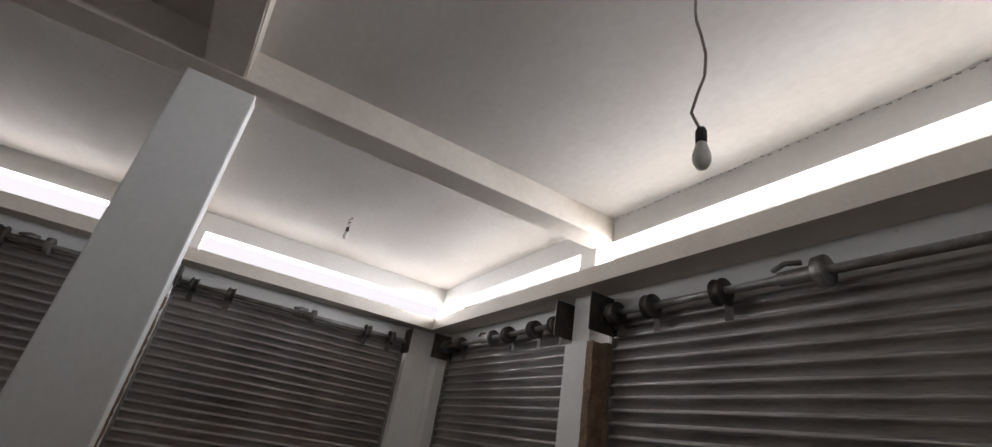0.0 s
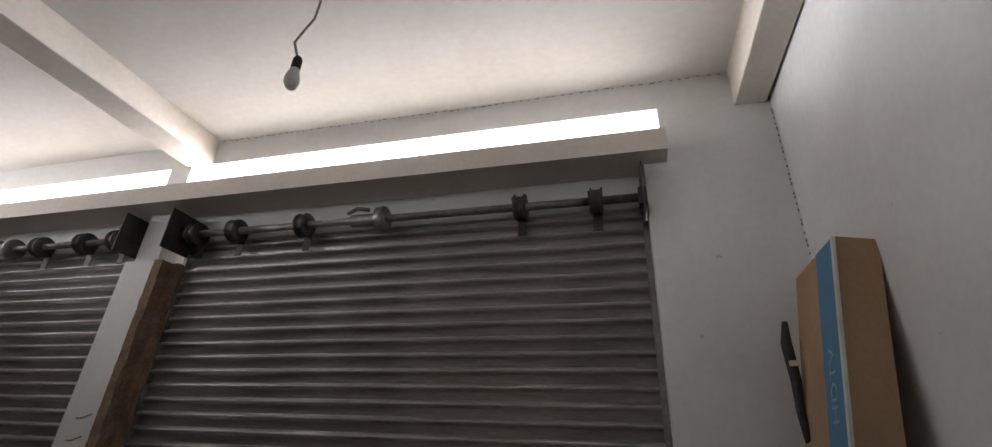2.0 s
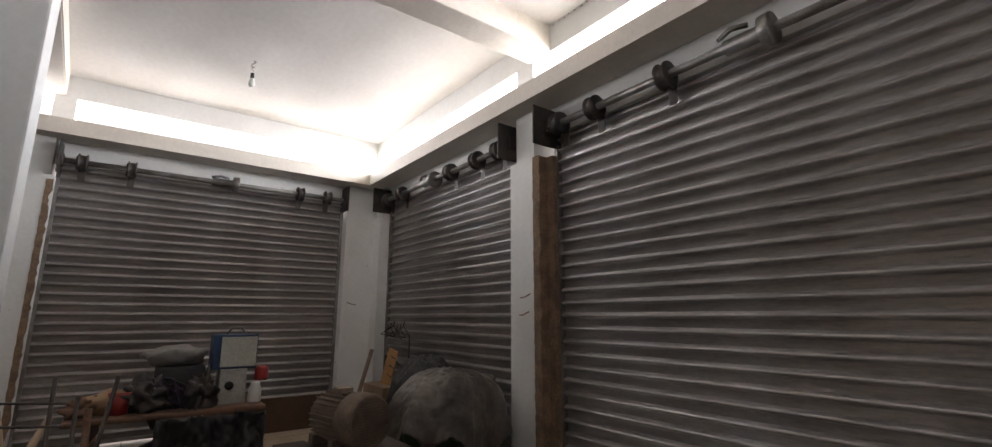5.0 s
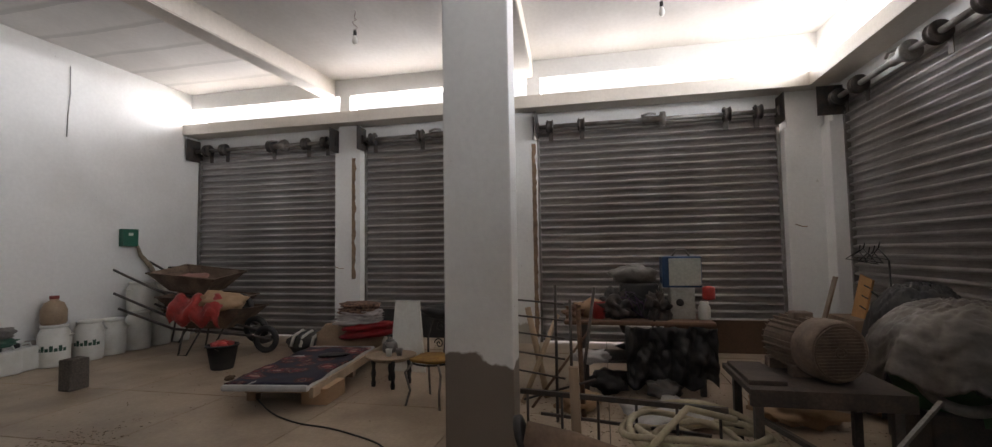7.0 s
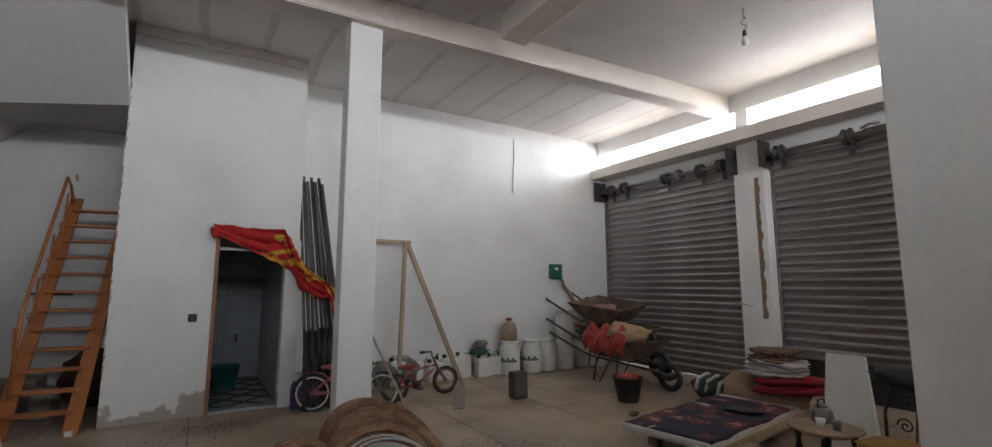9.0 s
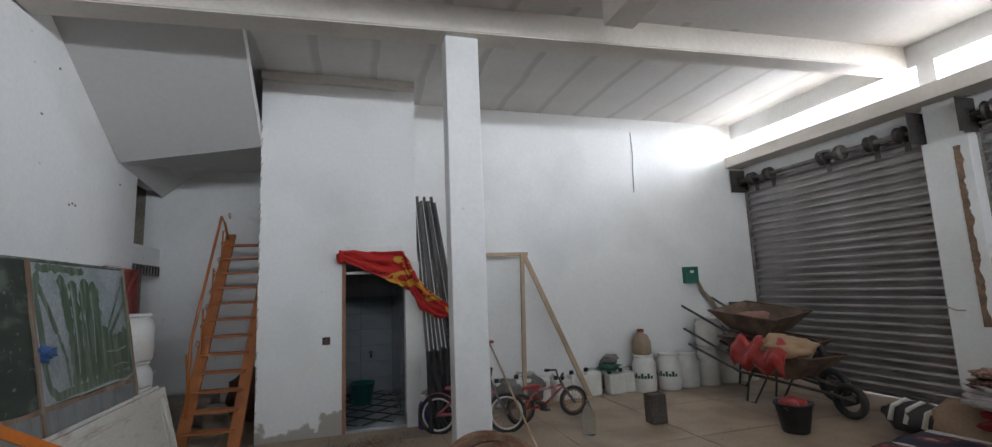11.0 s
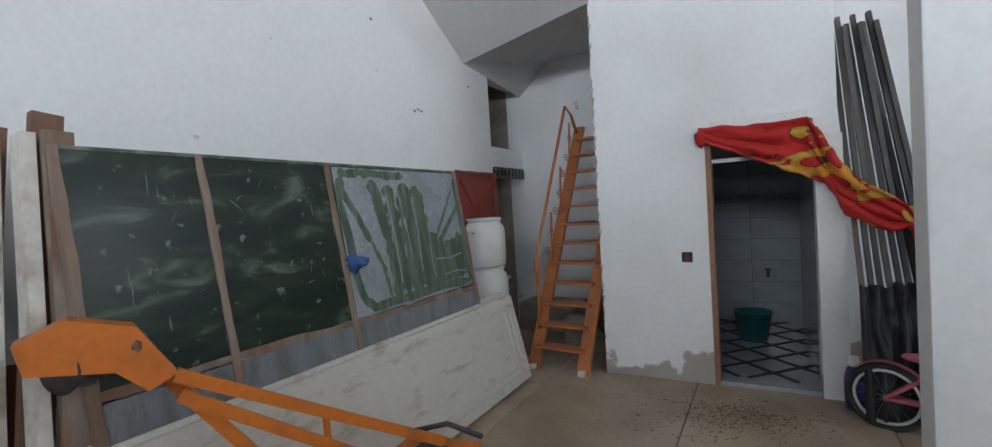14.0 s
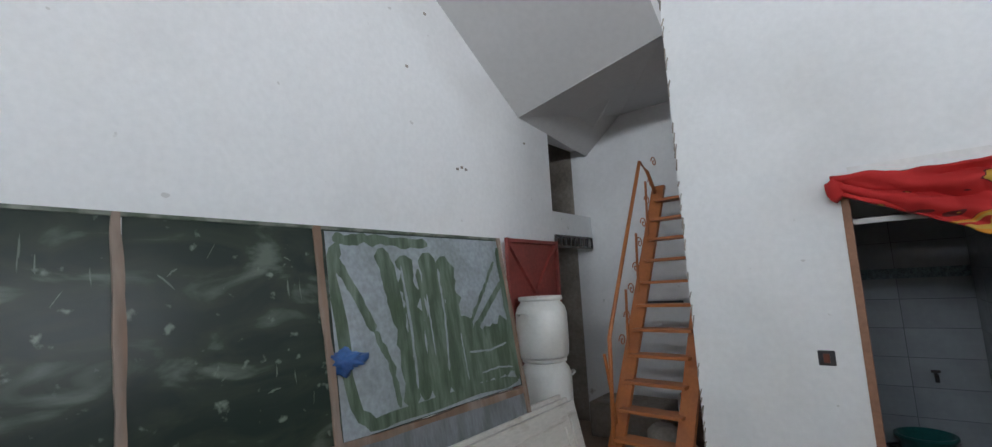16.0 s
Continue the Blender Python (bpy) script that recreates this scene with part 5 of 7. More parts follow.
for p, q in (((0.40, 3.38, 1.06), (0.10, 2.35, 0.42)), ((0.42, 3.36, 0.98), (0.14, 2.56, 0.37))):
    part("brace", bar(bmesh.new(), p, q, 0.022, 0.045), ORANGE, b, "thin orange brace")
part("cross_brace", bar(bmesh.new(), (0.27, 2.90, 0.74), (0.26, 2.90, 0.62), 0.02), ORANGE, b)
bm = bmesh.new()
tube(bm, [(-0.02, 2.20, 0.40), (0.2, 2.18, 0.42), (0.36, 2.3, 0.40)], 0.014, 8)
bar(bm, (0.02, 2.32, 0.36), (0.24, 2.5, 0.38), 0.03)
box(bm, 0.06, 0.22, 2.36, 2.5, 0.36, 0.41, bevel=0.008)
part("linkage", bm, DARKIRON, b, "dark greasy linkage on the body")
for x, y in ((-0.08, 2.27), (-0.02, 2.08)):
    w = part("wheel", lathe(bmesh.new(), [(0.03, -0.04), (0.085, -0.035), (0.095, -0.02), (0.06, 0.0), (0.095, 0.02), (0.085, 0.035), (0.03, 0.04)], 22, Matrix.Translation((x, y, 0.095)) @ pose(0, 0, 0, 0, 90, 15)), DARKIRON, b, "small dark iron wheel")
part("axle", tube(bmesh.new(), [(-0.10, 2.10, 0.095), (0.12, 2.25, 0.12)], 0.016, 8), RUST, b, "rusty axle")

before = set(scene.collection.objects)
# ---- worktable by the boards with its clutter ----
b = thing("side_table", "low wooden worktable with a crowded top", "table", pose(0, 0, 0))
part("tabletop", box(bmesh.new(), 0.0, 1.28, 3.76, 4.90, 0.73, 0.77, bevel=0.006), GREYWOOD, b)
for x in (0.06, 1.2):
    for y in (3.84, 4.82):
        part("leg", box(bmesh.new(), x - 0.03, x + 0.03, y - 0.03, y + 0.03, 0, 0.73), GREYWOOD, b)
bm = cloth(bmesh.new(), lambda u, v: Vector((-0.05 + 0.52 * u + 0.04 * v, 3.83 - 0.06 * u + 0.34 * v, 0.782 + 0.006 * math.sin(u * 7))), 8, 8)
ob = part("red_board", bm, material("matt_red_sheet", (0.36, 0.06, 0.045), 0.6, 0, (0.25, 0.05, 0.04), 0.4, 5), None, "matt red sheet lying on the worktable", "sheet")
ob.modifiers.new("thickness", "SOLIDIFY").thickness = 0.01
b = thing("plastic_tub", "white plastic tub with green print on the worktable", "tub", pose(0.52, 3.88, 0.772) @ Matrix.Diagonal((0.78, 0.78, 0.74, 1)))
part("body", lathe(bmesh.new(), [(0.075, 0), (0.085, 0.01), (0.098, 0.16), (0.105, 0.165), (0.105, 0.18), (0.095, 0.18), (0.07, 0.02), (0.01, 0.02)], 24), WHITEPLASTIC, b)
bm = bmesh.new()
for i in range(6):
    a = 3.3 + i * 0.35
    vs = [(0.093 * math.cos(a + da), 0.093 * math.sin(a + da), z) for da, z in ((0, 0.05), (0.2, 0.06), (0.25, 0.12), (0.05, 0.10))]
    bm.faces.new([bm.verts.new(p) for p in vs])
part("printed_leaf", bm, GREENPRINT, b, "green leaf print")
bm = lump(bmesh.new(), pose(0.30, 4.02, 0.81), 0.13, 0.08, 0.04, 0.6, 41)
part("rag", bm, material("brown_rag", (0.25, 0.15, 0.07), 0.9, 0, (0.12, 0.08, 0.05), 0.6, 9), None, "twisted brown rag on the worktable", "rag")
bm = lump(bmesh.new(), pose(0.24, 3.95, 0.82), 0.07, 0.07, 0.04, 0.7, 42)
part("rag", bm, BLUEGREY, None, "blue-grey cloth on the worktable", "rag")
bm = lump(bmesh.new(), pose(0.62, 4.06, 0.81), 0.10, 0.09, 0.04, 0.5, 49)
part("rag", bm, BLUEBAG, None, "dark blue cloth bundle on the worktable", "rag")
part("cap", lathe(bmesh.new(), [(0.035, 0), (0.035, 0.03), (0.03, 0.033)], 16, Matrix.Translation((0.05, 3.95, 0.795))), WHITEPLASTIC, None, "small white plastic cap on the red sheet", "cap")
WHITESACK = material("white_woven_sack", (0.50, 0.49, 0.48), 0.8, 0, (0.33, 0.31, 0.29), 0.5, 4, 90, 0.15, 0.1)
bm = lump(bmesh.new(), pose(0.86, 3.86, 0.87, 0, 0, 25), 0.14, 0.11, 0.11, 0.25, 44, square=0.3)
part("sack", bm, WHITESACK, None, "small white sack with a blue print on the worktable", "sack")
part("sack_print", lathe(bmesh.new(), [(0.001, 0), (0.05, 0.004), (0.06, 0.0)], 20, Matrix.Translation((0.80, 3.965, 0.90)) @ pose(0, 0, 0, -70, 0, 20)), BLUEBAG, None, "round blue printed label on the sack", "label")
bm = lump(bmesh.new(), pose(1.10, 4.22, 1.03, 0, 0, 0), 0.17, 0.20, 0.27, 0.15, 45, square=0.3)
part("sack", bm, WHITESACK, None, "full white sack standing on the worktable", "sack")
b = thing("pipe_end", "short black pipe lying on the worktable", "pipe", pose(0.86, 4.06, 0.825, 85, 0, -30) @ Matrix.Diagonal((0.8, 0.8, 0.8, 1)))
part("shell", lathe(bmesh.new(), [(0.055, -0.14), (0.07, -0.14), (0.07, 0.14), (0.055, 0.14), (0.054, -0.12)], 24), BLACK, b)
b = thing("cable_coil", "loose coil of pale grey cable at the table edge", "cable", pose(0, 0, 0))
for k in range(7):
    part("turn", tube(bmesh.new(), [(1.10 + (0.10 + 0.012 * k) * math.cos(a), 3.90 + (0.08 + 0.01 * k) * math.sin(a), 0.80 + 0.03 * k * 0.4 + 0.05 * math.sin(a * 2 + k)) for a in [j * math.tau / 26 for j in range(26)]], 0.008, 6, True), WHITESACK, b)
for ob in scene.collection.objects:
    if ob not in before and ob.parent is None:
        ob.location.y += 0.12

# ---- cabinet in the north-east corner ----
b = thing("cabinet", "tall dark red varnished wooden cabinet with two doors", "cabinet", pose(0.72, 8.50, 0))
part("carcass", box(bmesh.new(), 0, 0.90, 0.02, 0.76, 0.03, 1.25, bevel=0.004), MAHOGANY, b)
part("top", box(bmesh.new(), -0.02, 0.92, -0.02, 0.78, 1.25, 1.28, bevel=0.005), MAHOGANY, b)
part("base", box(bmesh.new(), 0.02, 0.88, 0.05, 0.74, 0, 0.03), MAHOGANY, b)
# Light falling on the cabinet's left side, put in as a lighter wood.
part("side_panel", box(bmesh.new(), -0.006, 0.0, 0.03, 0.75, 0.06, 1.22), WOOD, b, "cabinet side in lighter brown that stands in for light on it")
for i, (x0, x1) in enumerate(((0.01, 0.448), (0.452, 0.89))):
    dr = part("door", box(bmesh.new(), x0, x1, -0.002, 0.018, 0.05, 1.23, bevel=0.003), MAHOGANY, b)
    for q in ((x0 + 0.01, x1 - 0.01, 0.07, 0.12), (x0 + 0.01, x1 - 0.01, 1.16, 1.21)):
        part("door_frame", box(bmesh.new(), q[0], q[1], -0.012, -0.002, q[2], q[3], bevel=0.003), MAHOGANY, dr)
    hx = 0.41 if i == 0 else 0.49
    part("handle", tube(bmesh.new(), [(hx, -0.004, 0.86), (hx, -0.035, 0.86), (hx, -0.035, 1.0), (hx, -0.004, 1.0)], 0.006, 8), GREYIRON, dr, "chrome bar handle")
b = thing("television_box", "tall flat cardboard television box with blue stripe on the cabinet", "cardboard box", Matrix.Translation((1.30, 0, 1.285)) @ pose(0, 0, 0, 0, 9, 0) @ Matrix.Diagonal((1, 1, 1.24, 1)) @ Matrix.Translation((-1.395, 0, -1.565)))
part("carton", box(bmesh.new(), 1.395, 1.575, 8.52, 9.12, 1.565, 2.53, bevel=0.006), CARD, b)
part("blue_panel", box(bmesh.new(), 1.389, 1.394, 8.54, 8.75, 1.57, 2.525), BLUEPRINT, b, "blue printed stripe")
part("white_edge", box(bmesh.new(), 1.386, 1.40, 8.513, 8.535, 1.57, 2.525), WHITEPLASTIC, b, "white worn edge")
cu = bpy.data.curves.new("lettering", "FONT")
cu.body, cu.size, cu.extrude = "HDTV", 0.10, 0.0008
tx = new("lettering", cu)
tx.parent = b
tx.matrix_basis = Matrix(((0, 0, -1, 1.387), (0, 1, 0, 8.62), (1, 0, 0, 1.85), (0, 0, 0, 1)))
tx.matrix_basis = Matrix(((0, 0, -1, 1.387), (0, 1, 0, 8.61), (1, 0, 0, 1.86), (0, 0, 0, 1)))
cu.materials.append(material("pale_blue_ink", (0.25, 0.42, 0.55), 0.6, bump=0))
tagged(tx, "pale blue letters on the carton")
b = thing("strap_bundle", "black straps hanging from the television box", "straps", Matrix.Translation((0.0, 0, -0.12)))
part("strap", tube(bmesh.new(), [(1.36, 9.05, 2.32), (1.35, 9.07, 2.2), (1.355, 9.06, 2.0), (1.35, 9.08, 1.85), (1.36, 9.05, 1.72)], [0.015, 0.03, 0.028, 0.022, 0.03], 8), BLACK, b)
part("clip", box(bmesh.new(), 1.335, 1.37, 9.03, 9.09, 2.08, 2.11, bevel=0.004), WHITEPLASTIC, b, "pale clip")
b = thing("wire_rack", "white wire dish rack tipped on the cabinet", "rack", pose(1.10, 8.66, 1.35, 0, 25, 30))
bm = bmesh.new()
for s in (-0.1, 0.1):
    tube(bm, [(-0.15, s, 0), (0.15, s, 0)], 0.004, 6)
    tube(bm, [(-0.15, s, 0.1), (0.15, s, 0.1)], 0.004, 6)
part("rails", bm, WHITEPLASTIC, b)
for k in range(7):
    x = -0.15 + k * 0.05
    part("wire", tube(bmesh.new(), [(x, -0.1, 0.1), (x, -0.1, 0), (x, 0.1, 0), (x, 0.1, 0.1)], 0.0035, 6), WHITEPLASTIC, b)
b = thing("small_box", "small cream box on the cabinet", "box", pose(0.88, 8.62, 1.282, 0, 0, 12))
part("body", box(bmesh.new(), -0.07, 0.07, -0.05, 0.05, 0, 0.13, bevel=0.004), material("cream_card", (0.55, 0.42, 0.24), 0.7), b)
part("flap", box(bmesh.new(), -0.07, 0.0, -0.056, -0.051, 0.1, 0.128), CARD, b)
b = thing("power_adapter", "white power adapter with two sockets on the cabinet", "adapter", pose(1.03, 8.58, 1.282))
part("body", box(bmesh.new(), -0.08, 0.10, -0.03, 0.03, 0, 0.085, bevel=0.008), WHITEPLASTIC, b)
for x in (-0.04, 0.0):
    part("socket", lathe(bmesh.new(), [(0.01, 0), (0.01, 0.004)], 12, Matrix.Translation((x, -0.031, 0.045)) @ pose(0, 0, 0, 90, 0, 0)), BLACK, b)


# ---- bulbs ----
def bulb(x, y, z, label):
    b = thing("hanging_bulb", label, "light bulb", pose(0, 0, 0))
    pts = [(x + 0.025 * math.sin(k * 0.9 + x), y + 0.02 * math.sin(k * 1.3), CZ - (CZ - z - 0.1) * k / 14) for k in range(15)]
    pts[-1] = (x, y, z + 0.10)
    part("cord", tube(bmesh.new(), pts, 0.006, 6), material("twisted_cord", (0.38, 0.33, 0.30), 0.7, fine=120, fine_amount=0.5, bump=0), b, "thin twisted cord")
    part("socket", lathe(bmesh.new(), [(0.014, 0.115), (0.02, 0.10), (0.02, 0.055), (0.016, 0.05)][::-1], 14, Matrix.Translation((x, y, z))), BLACK, b, "black lamp socket")
    part("glass_bulb", lathe(bmesh.new(), [(0.004, -0.055), (0.02, -0.05), (0.032, -0.025), (0.032, 0.0), (0.022, 0.035), (0.016, 0.052)], 18, Matrix.Translation((x, y, z))), WHITEPLASTIC, b, "unlit milky bulb")


bulb(-0.755, 7.42, 2.86, "unlit milky bulb hanging on a crooked cord")
bulb(-5.72, 7.14, 3.96, "unlit bulb hanging on a short cord near the corner")
bulb(-5.33, 3.66, 3.86, "unlit bulb hanging on a short cord in the middle bay")

# ---- meter box on the south wall, with roots of pipe ----
b = thing("meter_box", "dark green box fixed on the white wall", "meter box", pose(-6.22, YC, 1.52))
GREENBOX = material("bright_green_enamel", (0.02, 0.13, 0.085), 0.4)
part("case", box(bmesh.new(), -0.12, 0.12, 0.0, 0.09, 0, 0.26, bevel=0.008), GREENBOX, b)
part("label_plate", box(bmesh.new(), -0.03, 0.04, 0.09, 0.094, 0.16, 0.20), WHITEPLASTIC, b, "small white plate")
DRYPIPE = material("wrapped_pale_pipe", (0.30, 0.24, 0.17), 0.85, 0, (0.18, 0.14, 0.1), 0.6, 8, 40, 0.5, 0.3)
b = thing("service_pipe", "crooked wrapped pipe rising to the green box", "pipe", pose(0, 0, 0))
part("pipe", tube(bmesh.new(), [(-6.33, YC + 0.06, 1.56), (-6.40, YC + 0.07, 1.38), (-6.55, YC + 0.08, 1.22), (-6.70, YC + 0.10, 0.95), (-6.95, YC + 0.12, 0.6), (-7.05, YC + 0.13, 0.2)], [0.02, 0.03, 0.035, 0.032, 0.04, 0.045], 10), DRYPIPE, b)
part("branch", tube(bmesh.new(), [(-6.88, YC + 0.11, 0.7), (-6.97, YC + 0.1, 0.95), (-6.95, YC + 0.1, 1.14)], [0.035, 0.03, 0.035], 8), DRYPIPE, b)
part("tap", box(bmesh.new(), -7.02, -6.90, YC + 0.05, YC + 0.14, 1.12, 1.19, bevel=0.01), DARKIRON, b, "small dark tap")


part("wall_wire", tube(bmesh.new(), [(-5.35, YC + 0.006, 3.98), (-5.36, YC + 0.008, 3.6), (-5.34, YC + 0.006, 3.3), (-5.33, YC + 0.012, 3.0)], 0.006, 6), material("grey_wall_wire", (0.35, 0.34, 0.33), 0.6, bump=0), None, "thin grey wire hanging down the white wall", "wire")

# ---- wheelbarrows ----
def wheelbarrow(m, label, rust):
    b = thing("wheelbarrow", label, "wheelbarrow", m, "stack of wheelbarrows")
    bm = bmesh.new()
    lowr = [(-0.20, 0.35), (0.20, 0.35), (0.20, 0.95), (-0.20, 0.95)]
    topr = [(-0.34, 0.10), (0.34, 0.10), (0.30, 1.25), (-0.30, 1.25)]
    a = [bm.verts.new((x, y, 0.36)) for x, y in lowr]
    c = [bm.verts.new((x, y, 0.63)) for x, y in topr]
    bm.faces.new(a)
    for i in range(4):
        bm.faces.new((a[i], a[(i + 1) % 4], c[(i + 1) % 4], c[i]))
    tray = part("tray", bm, rust, b)
    tray.modifiers.new("thickness", "SOLIDIFY").thickness = 0.008
    part("tray_rim", tube(bmesh.new(), [(x, y, 0.63) for x, y in topr], 0.012, 8, True), rust, b, "rolled rim")
    for s in (-1, 1):
        part("handle", tube(bmesh.new(), [(s * 0.30, -0.62, 0.64), (s * 0.29, -0.45, 0.58), (s * 0.25, 0.2, 0.36), (s * 0.10, 1.30, 0.25), (s * 0.06, 1.52, 0.2)], 0.018, 8), DARKIRON, b, "bent tube handle")
        part("leg", tube(bmesh.new(), [(s * 0.24, 0.35, 0.35), (s * 0.25, 0.28, 0.0), (s * 0.25, 0.40, 0.0), (s * 0.24, 0.60, 0.33)], 0.013, 8), DARKIRON, b, "thin bent leg")
    w = part("wheel", tube(bmesh.new(), [(0, 1.42 + 0.15 * math.cos(k * math.tau / 24), 0.19 + 0.15 * math.sin(k * math.tau / 24)) for k in range(24)], 0.04, 10, True), BLACK, b, "black rubber wheel")
    part("hub", tube(bmesh.new(), [(-0.08, 1.42, 0.19), (0.08, 1.42, 0.19)], 0.05, 12), DARKIRON, w)
    return b


BARROW = material("dusty_brown_barrow", (0.13, 0.085, 0.06), 0.75, 0.1, (0.26, 0.18, 0.13), 0.7, 5, 50, 0.3, 0.3)
wheelbarrow(pose(-6.10, 0.42, 0.0, 0, 0, 4), "dusty brown wheelbarrow at the bottom of the stack", BARROW)
wheelbarrow(pose(-6.22, 0.20, 0.20, -3, 5, 2), "dusty brown wheelbarrow nested in the one below", BARROW)
wheelbarrow(pose(-6.42, -0.12, 0.56, -5, 9, -2), "dusty brown wheelbarrow on top, its tray tipped up", BARROW)
bm = bmesh.new()
lump(bm, pose(-5.98, 1.30, 0.72, 0, 0, 0), 0.28, 0.30, 0.15, 0.35, 51)
part("sack", bm, CARD, None, "brown paper sack lying in the wheelbarrow", "sack")
bm = cloth(bmesh.new(), lambda u, v: Vector((-5.82 + 0.14 * math.sin(v * 2.4) + 0.04 * noise.noise(Vector((u * 9, v * 5, 2))), 0.72 + 0.80 * u, 0.80 - 0.34 * v + 0.05 * math.sin(u * 17))), 24, 12)
ob = part("red_bag", bm, REDCLOTH, None, "bright red plastic bags hanging over the wheelbarrow's side", "plastic bag")
ob.modifiers.new("thickness", "SOLIDIFY").thickness = 0.02
bm = lump(bmesh.new(), pose(-6.26, 0.52, 1.03, 0, 18, 0), 0.17, 0.26, 0.06, 0.4, 57)
part("sack", bm, material("pinkish_dust", (0.33, 0.17, 0.14), 0.85, 0, (0.2, 0.1, 0.08), 0.5, 6), None, "pinkish dusty sack in the top wheelbarrow", "sack")

# ---- low bed with bedding ----
BED = pose(-3.88, 3.66, 0, 0, 0, 100)  # x along the bed's width to the south, y towards the west wall
BED = Matrix(((0, -1, 0, -3.90), (-1, 0.12, 0, 3.98), (0, 0, 1, 0), (0, 0, 0, 1)))
BED = Matrix.Translation((-4.10, 3.88, 0)) @ pose(0, 0, 0, 0, 0, 98) @ Matrix.Diagonal((1, 1, 0.74, 1))


def bedp(x, y, z):
    return BED @ Vector((x, y, z))


b = thing("daybed", "low plank daybed made of pallets", "bed", BED)
for i in range(5):
    part("slat", box(bmesh.new(), -0.70 + i * 0.15, -0.58 + i * 0.15, 0.02, 2.05, 0.20, 0.225, bevel=0.003), PALEWOOD, b)
part("side_rail", box(bmesh.new(), 0.02, 0.06, 0.0, 2.1, 0.14, 0.26, bevel=0.004), PALEWOOD, b, "pale wooden side board")
for y in (0.25, 1.1, 1.9):
    part("bearer", box(bmesh.new(), -0.72, 0.02, y, y + 0.09, 0.10, 0.20), WOOD, b)
    for x in (-0.66, -0.06):
        part("block", box(bmesh.new(), x - 0.04, x + 0.05, y, y + 0.09, 0.0, 0.10), WOOD, b)
bm = bmesh.new()
t = box(bmesh.new(), -0.76, 0.03, -0.06, 1.75, 0.225, 0.30, bevel=0.03)
for v in t.verts:
    v.co.z += 0.012 * noise.noise(v.co * 6)
t.transform(BED)
merge(bm, t)
part("mattress", bm, WHITESACK, None, "thin white folded mattress on the daybed", "mattress")


def rug_material():
    m = bpy.data.materials.new("dark_patterned_rug")
    m.use_nodes = True
    n, l = m.node_tree.nodes, m.node_tree.links
    b = n["Principled BSDF"]
    tc = n.new("ShaderNodeTexCoord")
    v = n.new("ShaderNodeTexVoronoi")
    v.inputs["Scale"].default_value = 4.6
    l.new(tc.outputs["Object"], v.inputs[0])
    no = n.new("ShaderNodeTexNoise")
    no.inputs["Scale"].default_value, no.inputs["Detail"].default_value = 16, 3
    l.new(tc.outputs["Object"], no.inputs[0])
    ad = n.new("ShaderNodeMath")
    ad.operation = "MULTIPLY_ADD"
    ad.inputs[1].default_value = 0.45
    l.new(no.outputs[0], ad.inputs[0])
    l.new(v.outputs[0], ad.inputs[2])
    r = n.new("ShaderNodeValToRGB")
    r.color_ramp.elements[0].position, r.color_ramp.elements[0].color = 0.40, (0.34, 0.20, 0.17, 1)
    r.color_ramp.elements[1].position, r.color_ramp.elements[1].color = 0.85, (0.02, 0.02, 0.04, 1)
    for p, c in ((0.46, (0.20, 0.02, 0.02, 1)), (0.59, (0.018, 0.018, 0.04, 1)), (0.63, (0.24, 0.14, 0.11, 1)), (0.66, (0.09, 0.015, 0.015, 1)), (0.76, (0.025, 0.02, 0.03, 1))):
        r.color_ramp.elements.new(p).color = c
    l.new(ad.outputs[0], r.inputs[0])
    l.new(r.outputs[0], b.inputs["Base Color"])
    b.inputs["Roughness"].default_value = 0.95
    return m


RUG = rug_material()
bm = cloth(bmesh.new(), lambda u, v: bedp(-0.745 + 0.765 * u + 0.01 * math.sin(v * 13), -0.02 + 1.62 * v, 0.312 + 0.02 * noise.noise(Vector((u * 5, v * 9, 0)))), 14, 24)
ob = part("rug", bm, RUG, None, "dark red and navy patterned rug spread on the daybed", "rug")
ob.modifiers.new("thickness", "SOLIDIFY").thickness = 0.014
bm = lump(bmesh.new(), BED @ pose(-0.20, 1.05, 0.345, 0, 0, 20), 0.17, 0.07, 0.03, 0.2, 61)
part("folded_cloth", bm, BLACK, None, "black folded cloth on the patterned rug", "cloth")
b = thing("cardboard_box", "brown cardboard box propping the daybed's corner", "cardboard box", pose(-4.44, 3.84, 0, 0, 0, 6))
part("carton", box(bmesh.new(), -0.19, 0.19, -0.13, 0.12, 0, 0.145, bevel=0.004), CARD, b)
part("flap", box(bmesh.new(), 0.19, 0.196, -0.12, 0.11, 0.02, 0.143), CARD, b, "bent carton flap")
bm = bmesh.new()
M = BED @ pose(-0.32, 1.86, 0.44, 58, 0, 0)
lump(bm, M, 0.44, 0.24, 0.07, 0.1, 71, square=0.5)
part("cushion", bm, material("tan_cushion_cloth", (0.30, 0.20, 0.13), 0.9, 0, (0.2, 0.13, 0.08), 0.5, 5), None, "brown square cushion leaning at the daybed's head", "cushion")


